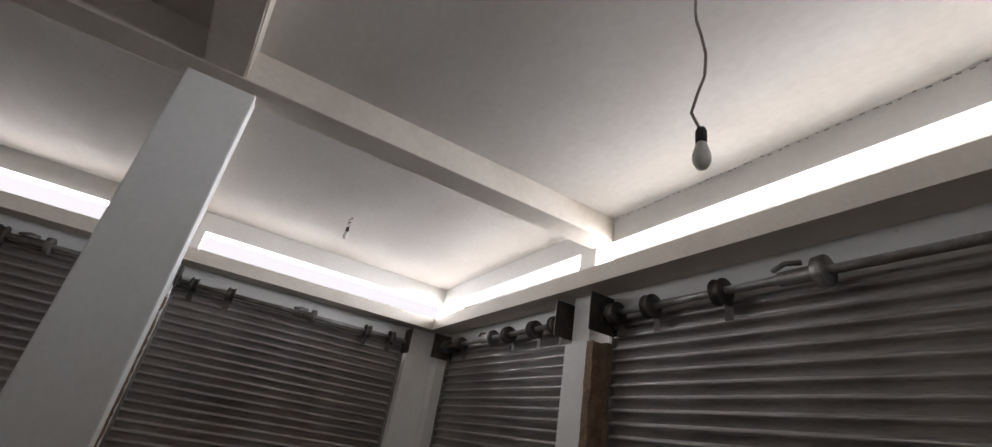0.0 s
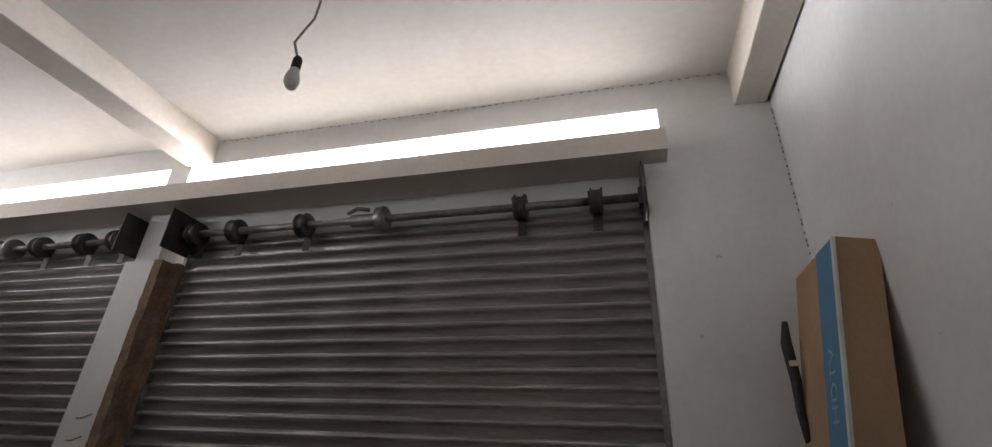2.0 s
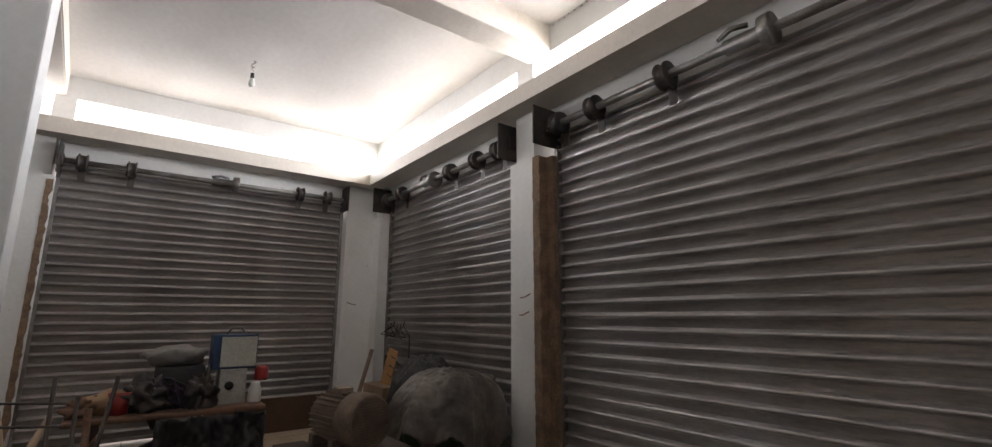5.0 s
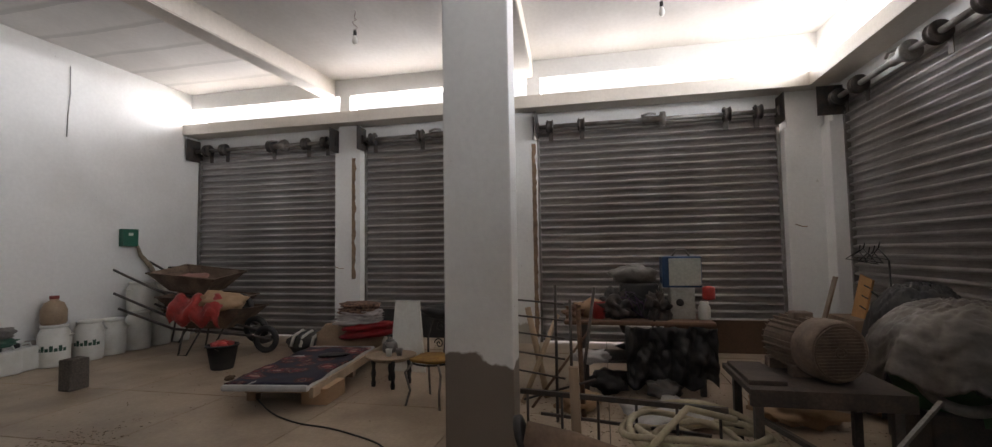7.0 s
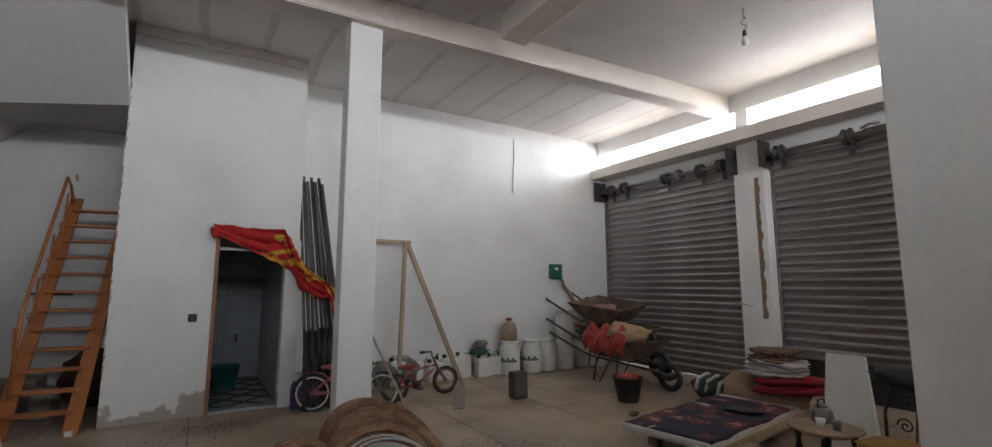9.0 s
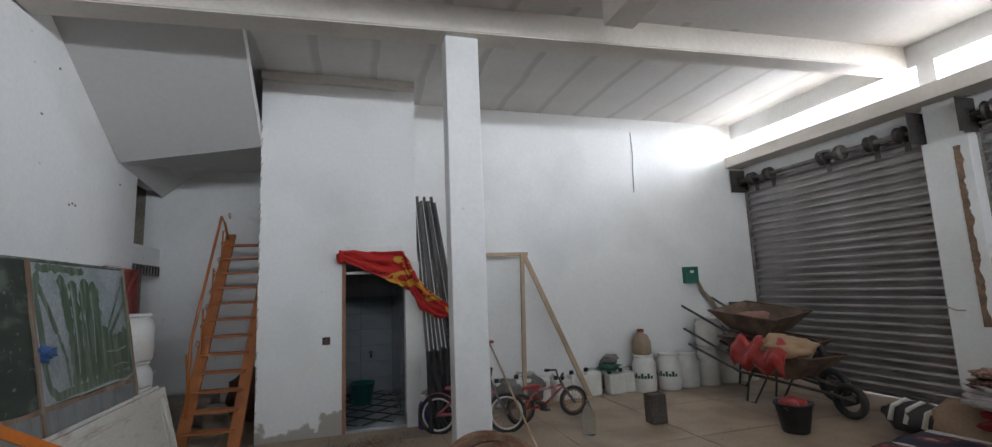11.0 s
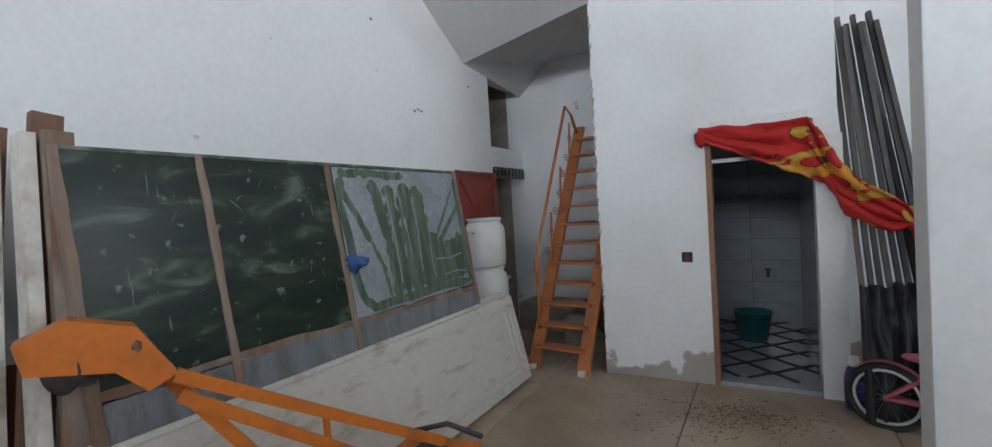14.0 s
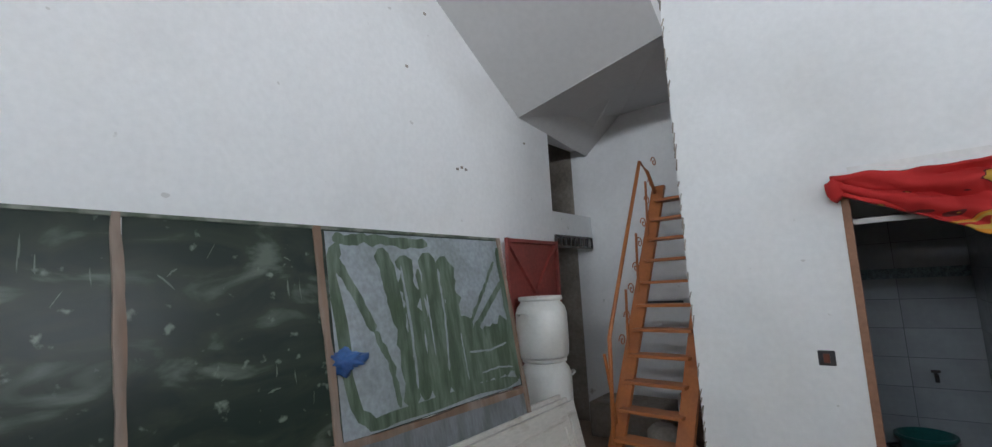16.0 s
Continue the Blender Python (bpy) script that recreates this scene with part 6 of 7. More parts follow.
def folded(name, m, sx, sy, sz, layers, mat, label, seed):
    """Bedding folded in layers: each a soft slab with its own sag, the fold rounded."""
    bm = bmesh.new()
    for k in range(layers):
        h = sz / layers
        sag = 0.02 * math.sin(seed + k * 2.0)
        lump(bm, m @ pose(sag, 0.02 * math.sin(seed * 2 + k), h * (k + 0.5), 3 * math.sin(seed + k), 4 * math.sin(seed * 3 + k), 5 * math.sin(seed + k * 1.3)), sx * (1 + 0.05 * math.sin(seed + k)), sy * (1 + 0.06 * math.cos(seed + k)), h * 0.72, 0.3, seed * 10 + k, 3, 0.55)
    return part(name, bm, mat, None, label, "bedding", "pile of folded bedding")


QUILT = material("dirty_white_quilt", (0.50, 0.46, 0.44), 0.9, 0, (0.30, 0.26, 0.25), 0.7, 7, 60, 0.3, 0.15)
DARKRED = material("dark_red_wool", (0.30, 0.012, 0.016), 0.9, 0, (0.16, 0.01, 0.012), 0.6, 7, 60, 0.3, 0.2)
SPECKLED = material("brown_speckled_blanket", (0.30, 0.17, 0.11), 0.95, 0, (0.07, 0.035, 0.03), 0.9, 26, 60, 0.4, 0.3, lo=0.45, hi=0.55)
PILE = Matrix.Translation((-5.98, 3.42, 0.0))
folded("folded_bedding", PILE @ pose(0.05, 0.10, 0.34, 0, 0, 12), 0.24, 0.30, 0.13, 2, DARKRED, "dark red folded blanket at the bottom of the pile", 1)
folded("folded_bedding", PILE @ pose(0.02, -0.02, 0.46, 0, -3, 4), 0.23, 0.28, 0.17, 3, QUILT, "dirty white folded quilt on the red blanket", 2)
folded("folded_bedding", PILE @ pose(-0.01, -0.06, 0.62, 0, 3, -6), 0.21, 0.25, 0.10, 2, SPECKLED, "brown speckled folded blanket on top of the pile", 3)
b = thing("sports_bag", "black and white sports bag slumped beside the daybed", "bag", pose(-6.15, 2.55, 0.16, 0, 0, 80))
part("body", lump(bmesh.new(), pose(0, 0, 0), 0.38, 0.17, 0.15, 0.25, 91), BLACK, b)
for s in (-0.16, 0.0, 0.18):
    part("white_stripe", tube(bmesh.new(), [(s, -0.17, -0.02), (s, -0.12, 0.11), (s + 0.03, 0, 0.165), (s, 0.13, 0.1)], 0.022, 8), WHITEPLASTIC, b)

b = thing("round_table", "low round wooden table with turned dark legs", "table", pose(-4.98, 4.27, 0) @ Matrix.Diagonal((0.9, 0.9, 0.72, 1)))
part("tabletop", lathe(bmesh.new(), [(0.27, 0.40), (0.285, 0.41), (0.285, 0.425), (0.27, 0.43)], 32), WOOD, b)
for k in range(4):
    a = k * math.pi / 2 + 0.5
    part("leg", lathe(bmesh.new(), [(0.022, 0), (0.028, 0.05), (0.018, 0.10), (0.03, 0.18), (0.018, 0.26), (0.028, 0.34), (0.024, 0.40)], 12, Matrix.Translation((0.2 * math.cos(a), 0.2 * math.sin(a), 0))), BLACK, b, "turned black leg")
part("apron", tube(bmesh.new(), [(0.2 * math.cos(k * math.tau / 16), 0.2 * math.sin(k * math.tau / 16), 0.375) for k in range(16)], 0.018, 6, True), WOOD, b)
b = thing("kettle", "dented grey metal kettle on the round table", "kettle", pose(-5.10, 4.20, 0.31))
part("body", lathe(bmesh.new(), [(0.07, 0), (0.085, 0.03), (0.075, 0.09), (0.05, 0.115)], 20), GREYIRON, b)
part("lid", lathe(bmesh.new(), [(0.05, 0.115), (0.04, 0.13), (0.01, 0.135), (0.01, 0.15)], 16), GREYIRON, b)
part("spout", tube(bmesh.new(), [(0.07, 0, 0.05), (0.12, 0, 0.09), (0.135, 0, 0.115)], [0.018, 0.012, 0.009], 8), GREYIRON, b)
part("handle", tube(bmesh.new(), [(-0.05, 0, 0.11), (-0.05, 0, 0.17), (0.05, 0, 0.17), (0.05, 0, 0.11)], 0.006, 6), BLACK, b)
for x, y, mt, lb in ((-4.90, 4.28, WHITEPLASTIC, "small white cup on the round table"), (-4.93, 4.38, GREYIRON, "small tin can on the round table")):
    ob = part("cup", lathe(bmesh.new(), [(0.025, 0), (0.035, 0.07), (0.03, 0.07), (0.02, 0.01)], 16), mt, None, lb, "cup")
    ob.matrix_basis = pose(x, y, 0.31)

bm = box(bmesh.new(), -0.03, 0.0, 0, 0.46, 0, 0.80, bevel=0.006)
for v in bm.verts:
    if v.co.z > 0.5 and v.co.y > 0.3:
        v.co.y -= 0.14
ob = part("white_board", bm, WHITEPLASTIC, None, "white board with a cut corner leaning behind the round table", "board")
ob.matrix_basis = Matrix.Translation((-5.55, 3.98, 0)) @ pose(0, 0, 0, 0, -10, -6)
bm = bmesh.new()
box(bm, XB - 0.34, XB - 0.30, 2.64, 5.08, -0.02, 0.60)
part("black_sheet", bm, BLACK, None, "black plastic sheet standing outside the half-closed shutter", "plastic sheet")

# wrought iron chair
b = thing("iron_chair", "wrought iron chair with scrolled back and a yellow cushion", "chair", pose(-4.50, 4.90, 0, 0, 0, 78) @ Matrix.Diagonal((0.88, 0.88, 0.88, 1)))
part("cushion", lump(bmesh.new(), pose(0, 0, 0.45), 0.21, 0.20, 0.035, 0.12, 95, square=0.4), material("ochre_cushion", (0.36, 0.20, 0.05), 0.85, 0, (0.2, 0.09, 0.03), 0.6, 9), b, "worn ochre cushion")
part("seat_ring", tube(bmesh.new(), [(0.21 * math.cos(k * math.tau / 24), 0.21 * math.sin(k * math.tau / 24), 0.42) for k in range(24)], 0.011, 8, True), BLACK, b)
for sx in (-1, 1):
    part("leg", tube(bmesh.new(), [(sx * 0.15, -0.15, 0.42), (sx * 0.21, -0.20, 0.33), (sx * 0.17, -0.17, 0.15), (sx * 0.20, -0.21, 0.0)], 0.012, 8), GREYIRON, b)
    part("leg", tube(bmesh.new(), [(sx * 0.15, 0.15, 0.42), (sx * 0.17, 0.19, 0.2), (sx * 0.19, 0.24, 0.0)], 0.012, 8), GREYIRON, b)
part("back_frame", tube(bmesh.new(), [(-0.18, 0.19, 0.42), (-0.21, 0.24, 0.62), (-0.18, 0.28, 0.80), (-0.06, 0.30, 0.87), (0.06, 0.30, 0.87), (0.18, 0.28, 0.80), (0.21, 0.24, 0.62), (0.18, 0.19, 0.42)], 0.012, 8), BLACK, b, "black bowed back frame")
bm = bmesh.new()
for cx, cz, r0, sg in ((-0.08, 0.72, 0.07, 1), (0.08, 0.72, 0.07, -1), (-0.08, 0.55, 0.06, -1), (0.08, 0.55, 0.06, 1)):
    tube(bm, [(cx + sg * r0 * (1 - j / 18) * math.cos(j * 0.6), 0.25 + (cz - 0.55) * 0.2, cz + r0 * (1 - j / 18) * math.sin(j * 0.6)) for j in range(17)], 0.006, 6)
tube(bm, [(0, 0.21, 0.42), (0, 0.29, 0.86)], 0.007, 6)
part("scrollwork", bm, BLACK, b, "iron scrolls in the back")
bm = lump(bmesh.new(), pose(-4.74, 4.90, 0.78, 0, 0, 80), 0.2, 0.06, 0.07, 0.5, 97)
part("black_jacket", bm, BLACK, None, "black jacket thrown over the chair's back", "jacket")
CABLE = [Vector(p) for p in [(-4.33, 3.19, 0.008), (-3.97, 3.63, 0.008), (-3.79, 4.0, 0.008), (-3.73, 4.32, 0.008), (-3.63, 4.6, 0.008), (-3.5, 4.86, 0.008), (-3.2, 5.21, 0.008), (-3.1, 5.76, 0.008)]]
part("floor_cable", tube(bmesh.new(), [0.5 * ((2 * b) + (c - a) * t + (2 * a - 5 * b + 4 * c - d) * t * t + (3 * b - a - 3 * c + d) * t ** 3) for a, b, c, d in zip([CABLE[0]] + CABLE, CABLE, CABLE[1:], CABLE[2:] + [CABLE[-1]]) for t in (0, 0.25, 0.5, 0.75)], 0.007, 6), BLACK, None, "black cable lying across the floor", "cable")

# ---- workbench in front of the west shutter ----
b = thing("workbench", "dark metal workbench with a rounded worn top, black cloth hanging below", "workbench", pose(0, 0, 0))
part("tabletop", box(bmesh.new(), -5.65, -5.0, 6.05, 7.42, 0.64, 0.68, bevel=0.015), WOODD, b)
for x, y in ((-5.58, 6.2), (-5.08, 6.25), (-5.58, 7.3), (-5.08, 7.3)):
    part("leg", box(bmesh.new(), x - 0.025, x + 0.025, y - 0.025, y + 0.025, 0, 0.64), DARKIRON, b)
part("lower_shelf", box(bmesh.new(), -5.6, -5.05, 6.2, 7.3, 0.28, 0.30), DARKIRON, b, "dark lower shelf")
bm = cloth(bmesh.new(), lambda u, v: Vector((-4.99 + 0.02 * math.sin(u * 31 + v * 3) + 0.09 * noise.noise(Vector((u * 7, v * 3, 4))) + 0.05 * noise.noise(Vector((u * 19, v * 9, 4))), 6.62 + 0.80 * u, 0.63 - (0.52 + 0.12 * noise.noise(Vector((u * 5, 0, 3)))) * v)), 60, 24)
ob = part("black_cloth", bm, BLACK, None, "black cloth hanging from the workbench's edge", "cloth")
ob.modifiers.new("thickness", "SOLIDIFY").thickness = 0.01
b = thing("control_box", "blue and white electrical control box on the workbench", "control box", pose(-5.32, 7.18, 0.68, 0, 0, 0))
part("case", box(bmesh.new(), -0.12, 0.12, -0.19, 0.17, 0.30, 0.60, bevel=0.01), material("dark_blue_case", (0.02, 0.06, 0.14), 0.4), b)
part("front_panel", box(bmesh.new(), 0.12, 0.13, -0.13, 0.16, 0.32, 0.58, bevel=0.003), material("cream_grey_panel", (0.50, 0.50, 0.44), 0.5, 0, (0.4, 0.39, 0.33), 0.4, 6), b, "cream-grey front panel")
part("lower_case", box(bmesh.new(), -0.10, 0.12, -0.12, 0.10, 0.0, 0.30, bevel=0.008), material("grey_enamel_case", (0.42, 0.41, 0.37), 0.5, 0, (0.28, 0.26, 0.22), 0.5, 8), b, "grey lower housing")
part("knob", lathe(bmesh.new(), [(0.035, 0), (0.035, 0.02), (0.02, 0.03)], 18, Matrix.Translation((0.12, -0.04, 0.16)) @ pose(0, 0, 0, 0, 90, 0)), BLACK, b, "black round knob")
part("top_handle", tube(bmesh.new(), [(0, -0.08, 0.60), (0, -0.04, 0.66), (0, 0.04, 0.66), (0, 0.08, 0.60)], 0.01, 8), GREYIRON, b)
part("jar", lathe(bmesh.new(), [(0.05, 0), (0.055, 0.01), (0.055, 0.12), (0.04, 0.14), (0.04, 0.17), (0.01, 0.172)], 18, Matrix.Translation((-5.22, 7.36, 0.68))), WHITEPLASTIC, None, "pale plastic jar on the workbench", "jar")
part("red_can", lathe(bmesh.new(), [(0.055, 0), (0.06, 0.01), (0.06, 0.11), (0.03, 0.13), (0.01, 0.13)], 18, Matrix.Translation((-5.30, 7.42, 0.86))), REDCLOTH, None, "red can on top of the jar", "can")
part("red_cup", lathe(bmesh.new(), [(0.06, 0), (0.085, 0.17), (0.078, 0.17), (0.05, 0.01)], 18, Matrix.Translation((-5.20, 6.38, 0.68))), REDCLOTH, None, "red plastic cup on the workbench", "cup")
b = thing("bench_machine", "black bench machine with a dusty grey cover and tangled wires", "machine", pose(-5.35, 6.75, 0.68))
part("body", box(bmesh.new(), -0.12, 0.14, -0.16, 0.20, 0, 0.34, bevel=0.02), BLACK, b)
part("cover", lump(bmesh.new(), pose(0, -0.04, 0.42), 0.16, 0.22, 0.09, 0.3, 101), DUST, b, "dusty grey cover")
for k in range(9):
    rnd = random.Random(k + 40)
    pts = [(0.16 + 0.06 * rnd.random(), -0.3 + 0.06 * j + 0.05 * rnd.random(), 0.05 + 0.22 * rnd.random() - (0.06 if j > 4 else 0)) for j in range(8)]
    part("wire", tube(bmesh.new(), pts, 0.006, 6), material("purple_wire_%d" % (k % 2), (0.10, 0.05, 0.12) if k % 2 else (0.03, 0.03, 0.03), 0.5, bump=0), b, "tangled thin wire")
part("paper_pile", lump(bmesh.new(), pose(-5.30, 6.28, 0.76, 0, -12, 20), 0.14, 0.16, 0.10, 0.5, 103, 2), CARD, None, "crumpled brown packaging on the workbench", "packaging")
for i, (x, y, z, sx, sy, sz, mt, lb) in enumerate((
        (-4.75, 6.30, 0.40, 0.10, 0.15, 0.06, WHITESACK, "crumpled white packet under the workbench"),
        (-5.25, 6.80, 0.42, 0.15, 0.2, 0.12, BLACK, "dark bundle on the bench's lower shelf"),
        (-5.20, 7.05, 0.40, 0.12, 0.12, 0.10, DARKIRON, "greasy machine part on the bench's lower shelf"),
        (-5.1, 6.45, 0.10, 0.2, 0.2, 0.10, BLACK, "dark bundle on the floor under the workbench"),
        (-4.9, 6.95, 0.09, 0.14, 0.16, 0.09, DARKIRON, "greasy iron part on the floor"),
        (-4.5, 6.2, 0.09, 0.2, 0.16, 0.08, CARD, "crumpled cardboard on the floor"),
        (-4.55, 7.85, 0.08, 0.25, 0.3, 0.08, CARD, "crumpled brown paper on the floor"),
        (-4.85, 8.6, 0.09, 0.3, 0.25, 0.09, CARD, "crumpled brown paper on the floor"),
        (-4.35, 6.9, 0.06, 0.3, 0.35, 0.05, WHITESACK, "flattened pale sack on the floor"))):
    part("packaging", lump(bmesh.new(), pose(x, y, z, 0, 0, 30 * i), sx, sy, sz, 0.6, 110 + i), mt, None, lb, "packaging", "litter round the workbench")
for i, (x, y, z, sx, sy, sz) in enumerate(((-5.2, 6.55, 0.78, 0.10, 0.13, 0.12), (-5.15, 6.95, 0.80, 0.08, 0.10, 0.13), (-5.25, 6.15, 0.74, 0.10, 0.10, 0.07))):
    bm = lump(bmesh.new(), pose(x, y, z, 0, 0, 40 * i), sx, sy, sz, 1.1, 160 + i, 4)
    part("machine_scrap", bm, DARKIRON if i < 2 else WOODD, None, "greasy tangle of machine parts on the workbench", "machine part", "machine parts on the workbench")
part("leaning_board", box(bmesh.new(), -7.10, -7.06, 7.2, 8.8, 0, 0.42), material("brown_low_panel", (0.11, 0.06, 0.035), 0.8, 0, (0.06, 0.035, 0.02), 0.6, 3), None, "brown board leaning low on the shutter", "board")

# ---- motor on its stand ----
STANDIRON = material("dark_dusty_iron", (0.05, 0.038, 0.032), 0.75, 0.1, (0.12, 0.085, 0.065), 0.6, 5, 50, 0.3, 0.3)
b = thing("motor_stand", "rough brown iron stand carrying the electric motor", "stand", pose(0, 0, 0))
part("top_plate", box(bmesh.new(), -4.22, -3.52, 7.28, 8.15, 0.46, 0.50, bevel=0.006), STANDIRON, b)
for x, y in ((-4.06, 7.34), (-3.58, 7.34), (-4.06, 8.08), (-3.58, 8.08)):
    part("leg", bar(bmesh.new(), (x, y, 0.46), (x, y, 0), 0.05), DARKIRON, b)
part("strut", bar(bmesh.new(), (-3.58, 7.36, 0.30), (-3.0, 7.75, 0.17), 0.03), DARKIRON, b)
part("strut", bar(bmesh.new(), (-3.58, 8.3, 0.45), (-3.1, 7.7, 0.17), 0.022), GREYIRON, b)
part("edge_flange", box(bmesh.new(), -3.53, -3.50, 7.28, 8.15, 0.40, 0.50), STANDIRON, b)
part("wooden_top", box(bmesh.new(), -4.15, -3.60, 7.30, 7.52, 0.50, 0.53, bevel=0.006), STANDIRON, b, "thick wooden packing piece")
AX = Matrix.Translation((-4.20, 7.70, 0.70)) @ Matrix.Rotation(radians(14), 4, "Z") @ Matrix.Rotation(radians(90), 4, "Y")
MOTORP = material("dusty_brown_motor_paint", (0.17, 0.12, 0.09), 0.65, 0.1, (0.28, 0.20, 0.15), 0.6, 8, 50, 0.2, 0.2)
b = thing("electric_motor", "large dusty brown electric motor with finned body and fan cover", "electric motor", pose(0, 0, 0))
bm = lathe(bmesh.new(), [(0.10, 0.0), (0.155, 0.01), (0.155, 0.38), (0.10, 0.39)], 28, AX)
part("housing", bm, MOTORP, b)
for k in range(26):
    a = k * math.tau / 26
    p0, p1 = AX @ Vector((0.168 * math.cos(a), 0.168 * math.sin(a), 0.03)), AX @ Vector((0.168 * math.cos(a), 0.168 * math.sin(a), 0.35))
    c = AX @ Vector((0, 0, 0.03))
    part("cooling_fin", bar(bmesh.new(), p0, p1, 0.03, 0.007, (p0 - c).normalized().cross((p1 - p0).normalized())), MOTORP, b)
part("fan_cover", lathe(bmesh.new(), [(0.172, 0.37), (0.192, 0.375), (0.195, 0.52), (0.18, 0.56), (0.165, 0.562), (0.165, 0.55)], 32, AX), MOTORP, b, "smooth round fan cover")
bm = bmesh.new()
for j in range(-7, 8):
    w = math.sqrt(max(0.165 ** 2 - (j * 0.02) ** 2, 0.001))
    bar(bm, AX @ Vector((j * 0.02, -w, 0.566)), AX @ Vector((j * 0.02, w, 0.566)), 0.009, 0.006)
for r in (0.03, 0.165):
    tube(bm, [AX @ Vector((r * math.cos(k * math.tau / 24), r * math.sin(k * math.tau / 24), 0.567)) for k in range(24)], 0.006, 6, True)
part("fan_grille", bm, MOTORP, b, "slotted grille")
for z in (0.06, 0.32):
    q = AX @ Vector((0, 0, z))
    part("foot", box(bmesh.new(), q.x - 0.05, q.x + 0.05, q.y - 0.15, q.y + 0.15, 0.50, 0.57, bevel=0.006), MOTORP, b)
q = AX @ Vector((0, 0, 0.2))
part("terminal_box", box(bmesh.new(), q.x - 0.06, q.x + 0.06, q.y - 0.06, q.y + 0.06, 0.84, 0.91, bevel=0.01), MOTORP, b)

# ---- blower under a dusty sheet ----
BX = Matrix.Translation((-4.12, 8.70, 0.58)) @ Matrix.Rotation(radians(-22), 4, "Z") @ Matrix.Rotation(radians(90), 4, "Y")
b = thing("blower", "round blower with a green casing half hidden under a dusty sheet", "machine", pose(0, 0, 0))
part("casing", lathe(bmesh.new(), [(0.15, 0.0), (0.36, 0.01), (0.38, 0.05), (0.38, 0.22), (0.36, 0.26), (0.15, 0.27)], 32, BX), material("dull_green_casing", (0.03, 0.10, 0.035), 0.5, 0, (0.06, 0.06, 0.04), 0.6, 7), b)
part("stand", box(bmesh.new(), -4.35, -3.85, 8.4, 8.95, 0, 0.30, bevel=0.01), DARKIRON, b)
part("intake_ring", tube(bmesh.new(), [BX @ Vector((0.24 * math.cos(k * math.tau / 28), 0.24 * math.sin(k * math.tau / 28), 0.34)) for k in range(28)], 0.035, 10, True), DUST, b, "dusty intake ring")


def crumple(x, y, z):
    """Folds of thin plastic at three sizes."""
    p = Vector((x, y, z))
    return 0.10 * abs(noise.noise(p * 2.3)) + 0.055 * abs(noise.noise(p * 5.5 + Vector((3, 0, 0)))) + 0.022 * noise.noise(p * 13)


def sheet_pt(u, v):
    a = u * math.tau
    fold = 1 + 0.10 * math.sin(a * 7 + 2.3 * v) * v * v - 0.7 * crumple(math.cos(a) * 1.3, math.sin(a) * 1.3, v * 1.6)
    r = (0.05 + 0.42 * math.sin(min(v * 1.4, 1) * math.pi / 2) + 0.12 * v * v) * fold
    edge = 0.13 * math.sin(a * 3 + 0.7) + 0.08 * math.sin(a * 7)
    z = 1.00 - 0.10 * v - (0.48 + edge) * v ** 2.4 + 0.10 * math.sin(a * 2 + 1) * v * (1 - v) - 0.35 * crumple(math.cos(a) * r * 4, math.sin(a) * r * 4, v)
    return Vector((-4.02 + r * 0.72 * math.cos(a), 8.70 + r * math.sin(a) * 1.0, z))


SHEET = material("dusty_translucent_sheet", (0.15, 0.125, 0.105), 0.4, 0, (0.06, 0.05, 0.043), 0.8, 4, 25, 0.3, 0.25)
ob = part("plastic_sheet", cloth(bmesh.new(), sheet_pt, 130, 44), SHEET, None, "dusty grey plastic sheet draped over the blower", "plastic sheet")
ob.modifiers.new("thickness", "SOLIDIFY").thickness = 0.005


def sheet2(u, v):
    a = u * math.tau
    r = (0.05 + 0.52 * math.sin(v * math.pi / 2)) * (1 + 0.10 * math.sin(a * 5) * v - 1.4 * crumple(math.cos(a) * 1.2 + 5, math.sin(a) * 1.2, v * 1.6))
    return Vector((-4.75 + r * 0.7 * math.cos(a), 8.88 + min(r * 0.75 * math.sin(a), 0.33), 1.06 - 1.0 * v ** 2.4 - 0.8 * crumple(r * 5, a, 2)))


ob = part("black_sheet", cloth(bmesh.new(), sheet2, 100, 34), BLACK, None, "black plastic sheet over a large machine by the pier", "plastic sheet")
ob.modifiers.new("thickness", "SOLIDIFY").thickness = 0.005
part("belt_guard", tube(bmesh.new(), [(-3.78, 8.62, 0.45), (-3.82, 8.85, 0.72), (-3.95, 9.05, 0.88), (-4.05, 9.18, 0.86)], [0.03, 0.05, 0.06, 0.05], 10), DUST, None, "dusty curved pipe beside the sheet", "pipe")
part("steel_plate", box(bmesh.new(), -3.40, -2.20, 7.5, 9.15, 0.10, 0.16, bevel=0.006), material("dark_brown_plate", (0.075, 0.05, 0.04), 0.6, 0.2, (0.13, 0.09, 0.07), 0.6, 4, 50, 0.3, 0.3), None, "dark brown plate lying low on blocks in front of the machines", "plate")
for x, y in ((-3.3, 7.6), (-2.35, 7.6), (-3.3, 9.0), (-2.35, 9.0)):
    part("timber_block", box(bmesh.new(), x - 0.08, x + 0.08, y - 0.06, y + 0.06, 0, 0.10), WOOD, None, "short timber block under the dark plate", "block", "blocks under the plate")
part("tin_lid", lathe(bmesh.new(), [(0.06, 0), (0.065, 0.012), (0.055, 0.012), (0.05, 0.004)], 20, Matrix.Translation((-3.05, 7.85, 0.162))), WHITEPLASTIC, None, "round white tin lid on the dark plate", "lid")
part("scrap_box", box(bmesh.new(), -2.95, -2.65, 8.35, 8.6, 0.162, 0.26, bevel=0.01), GREYIRON, None, "small grey metal box on the dark plate", "box")
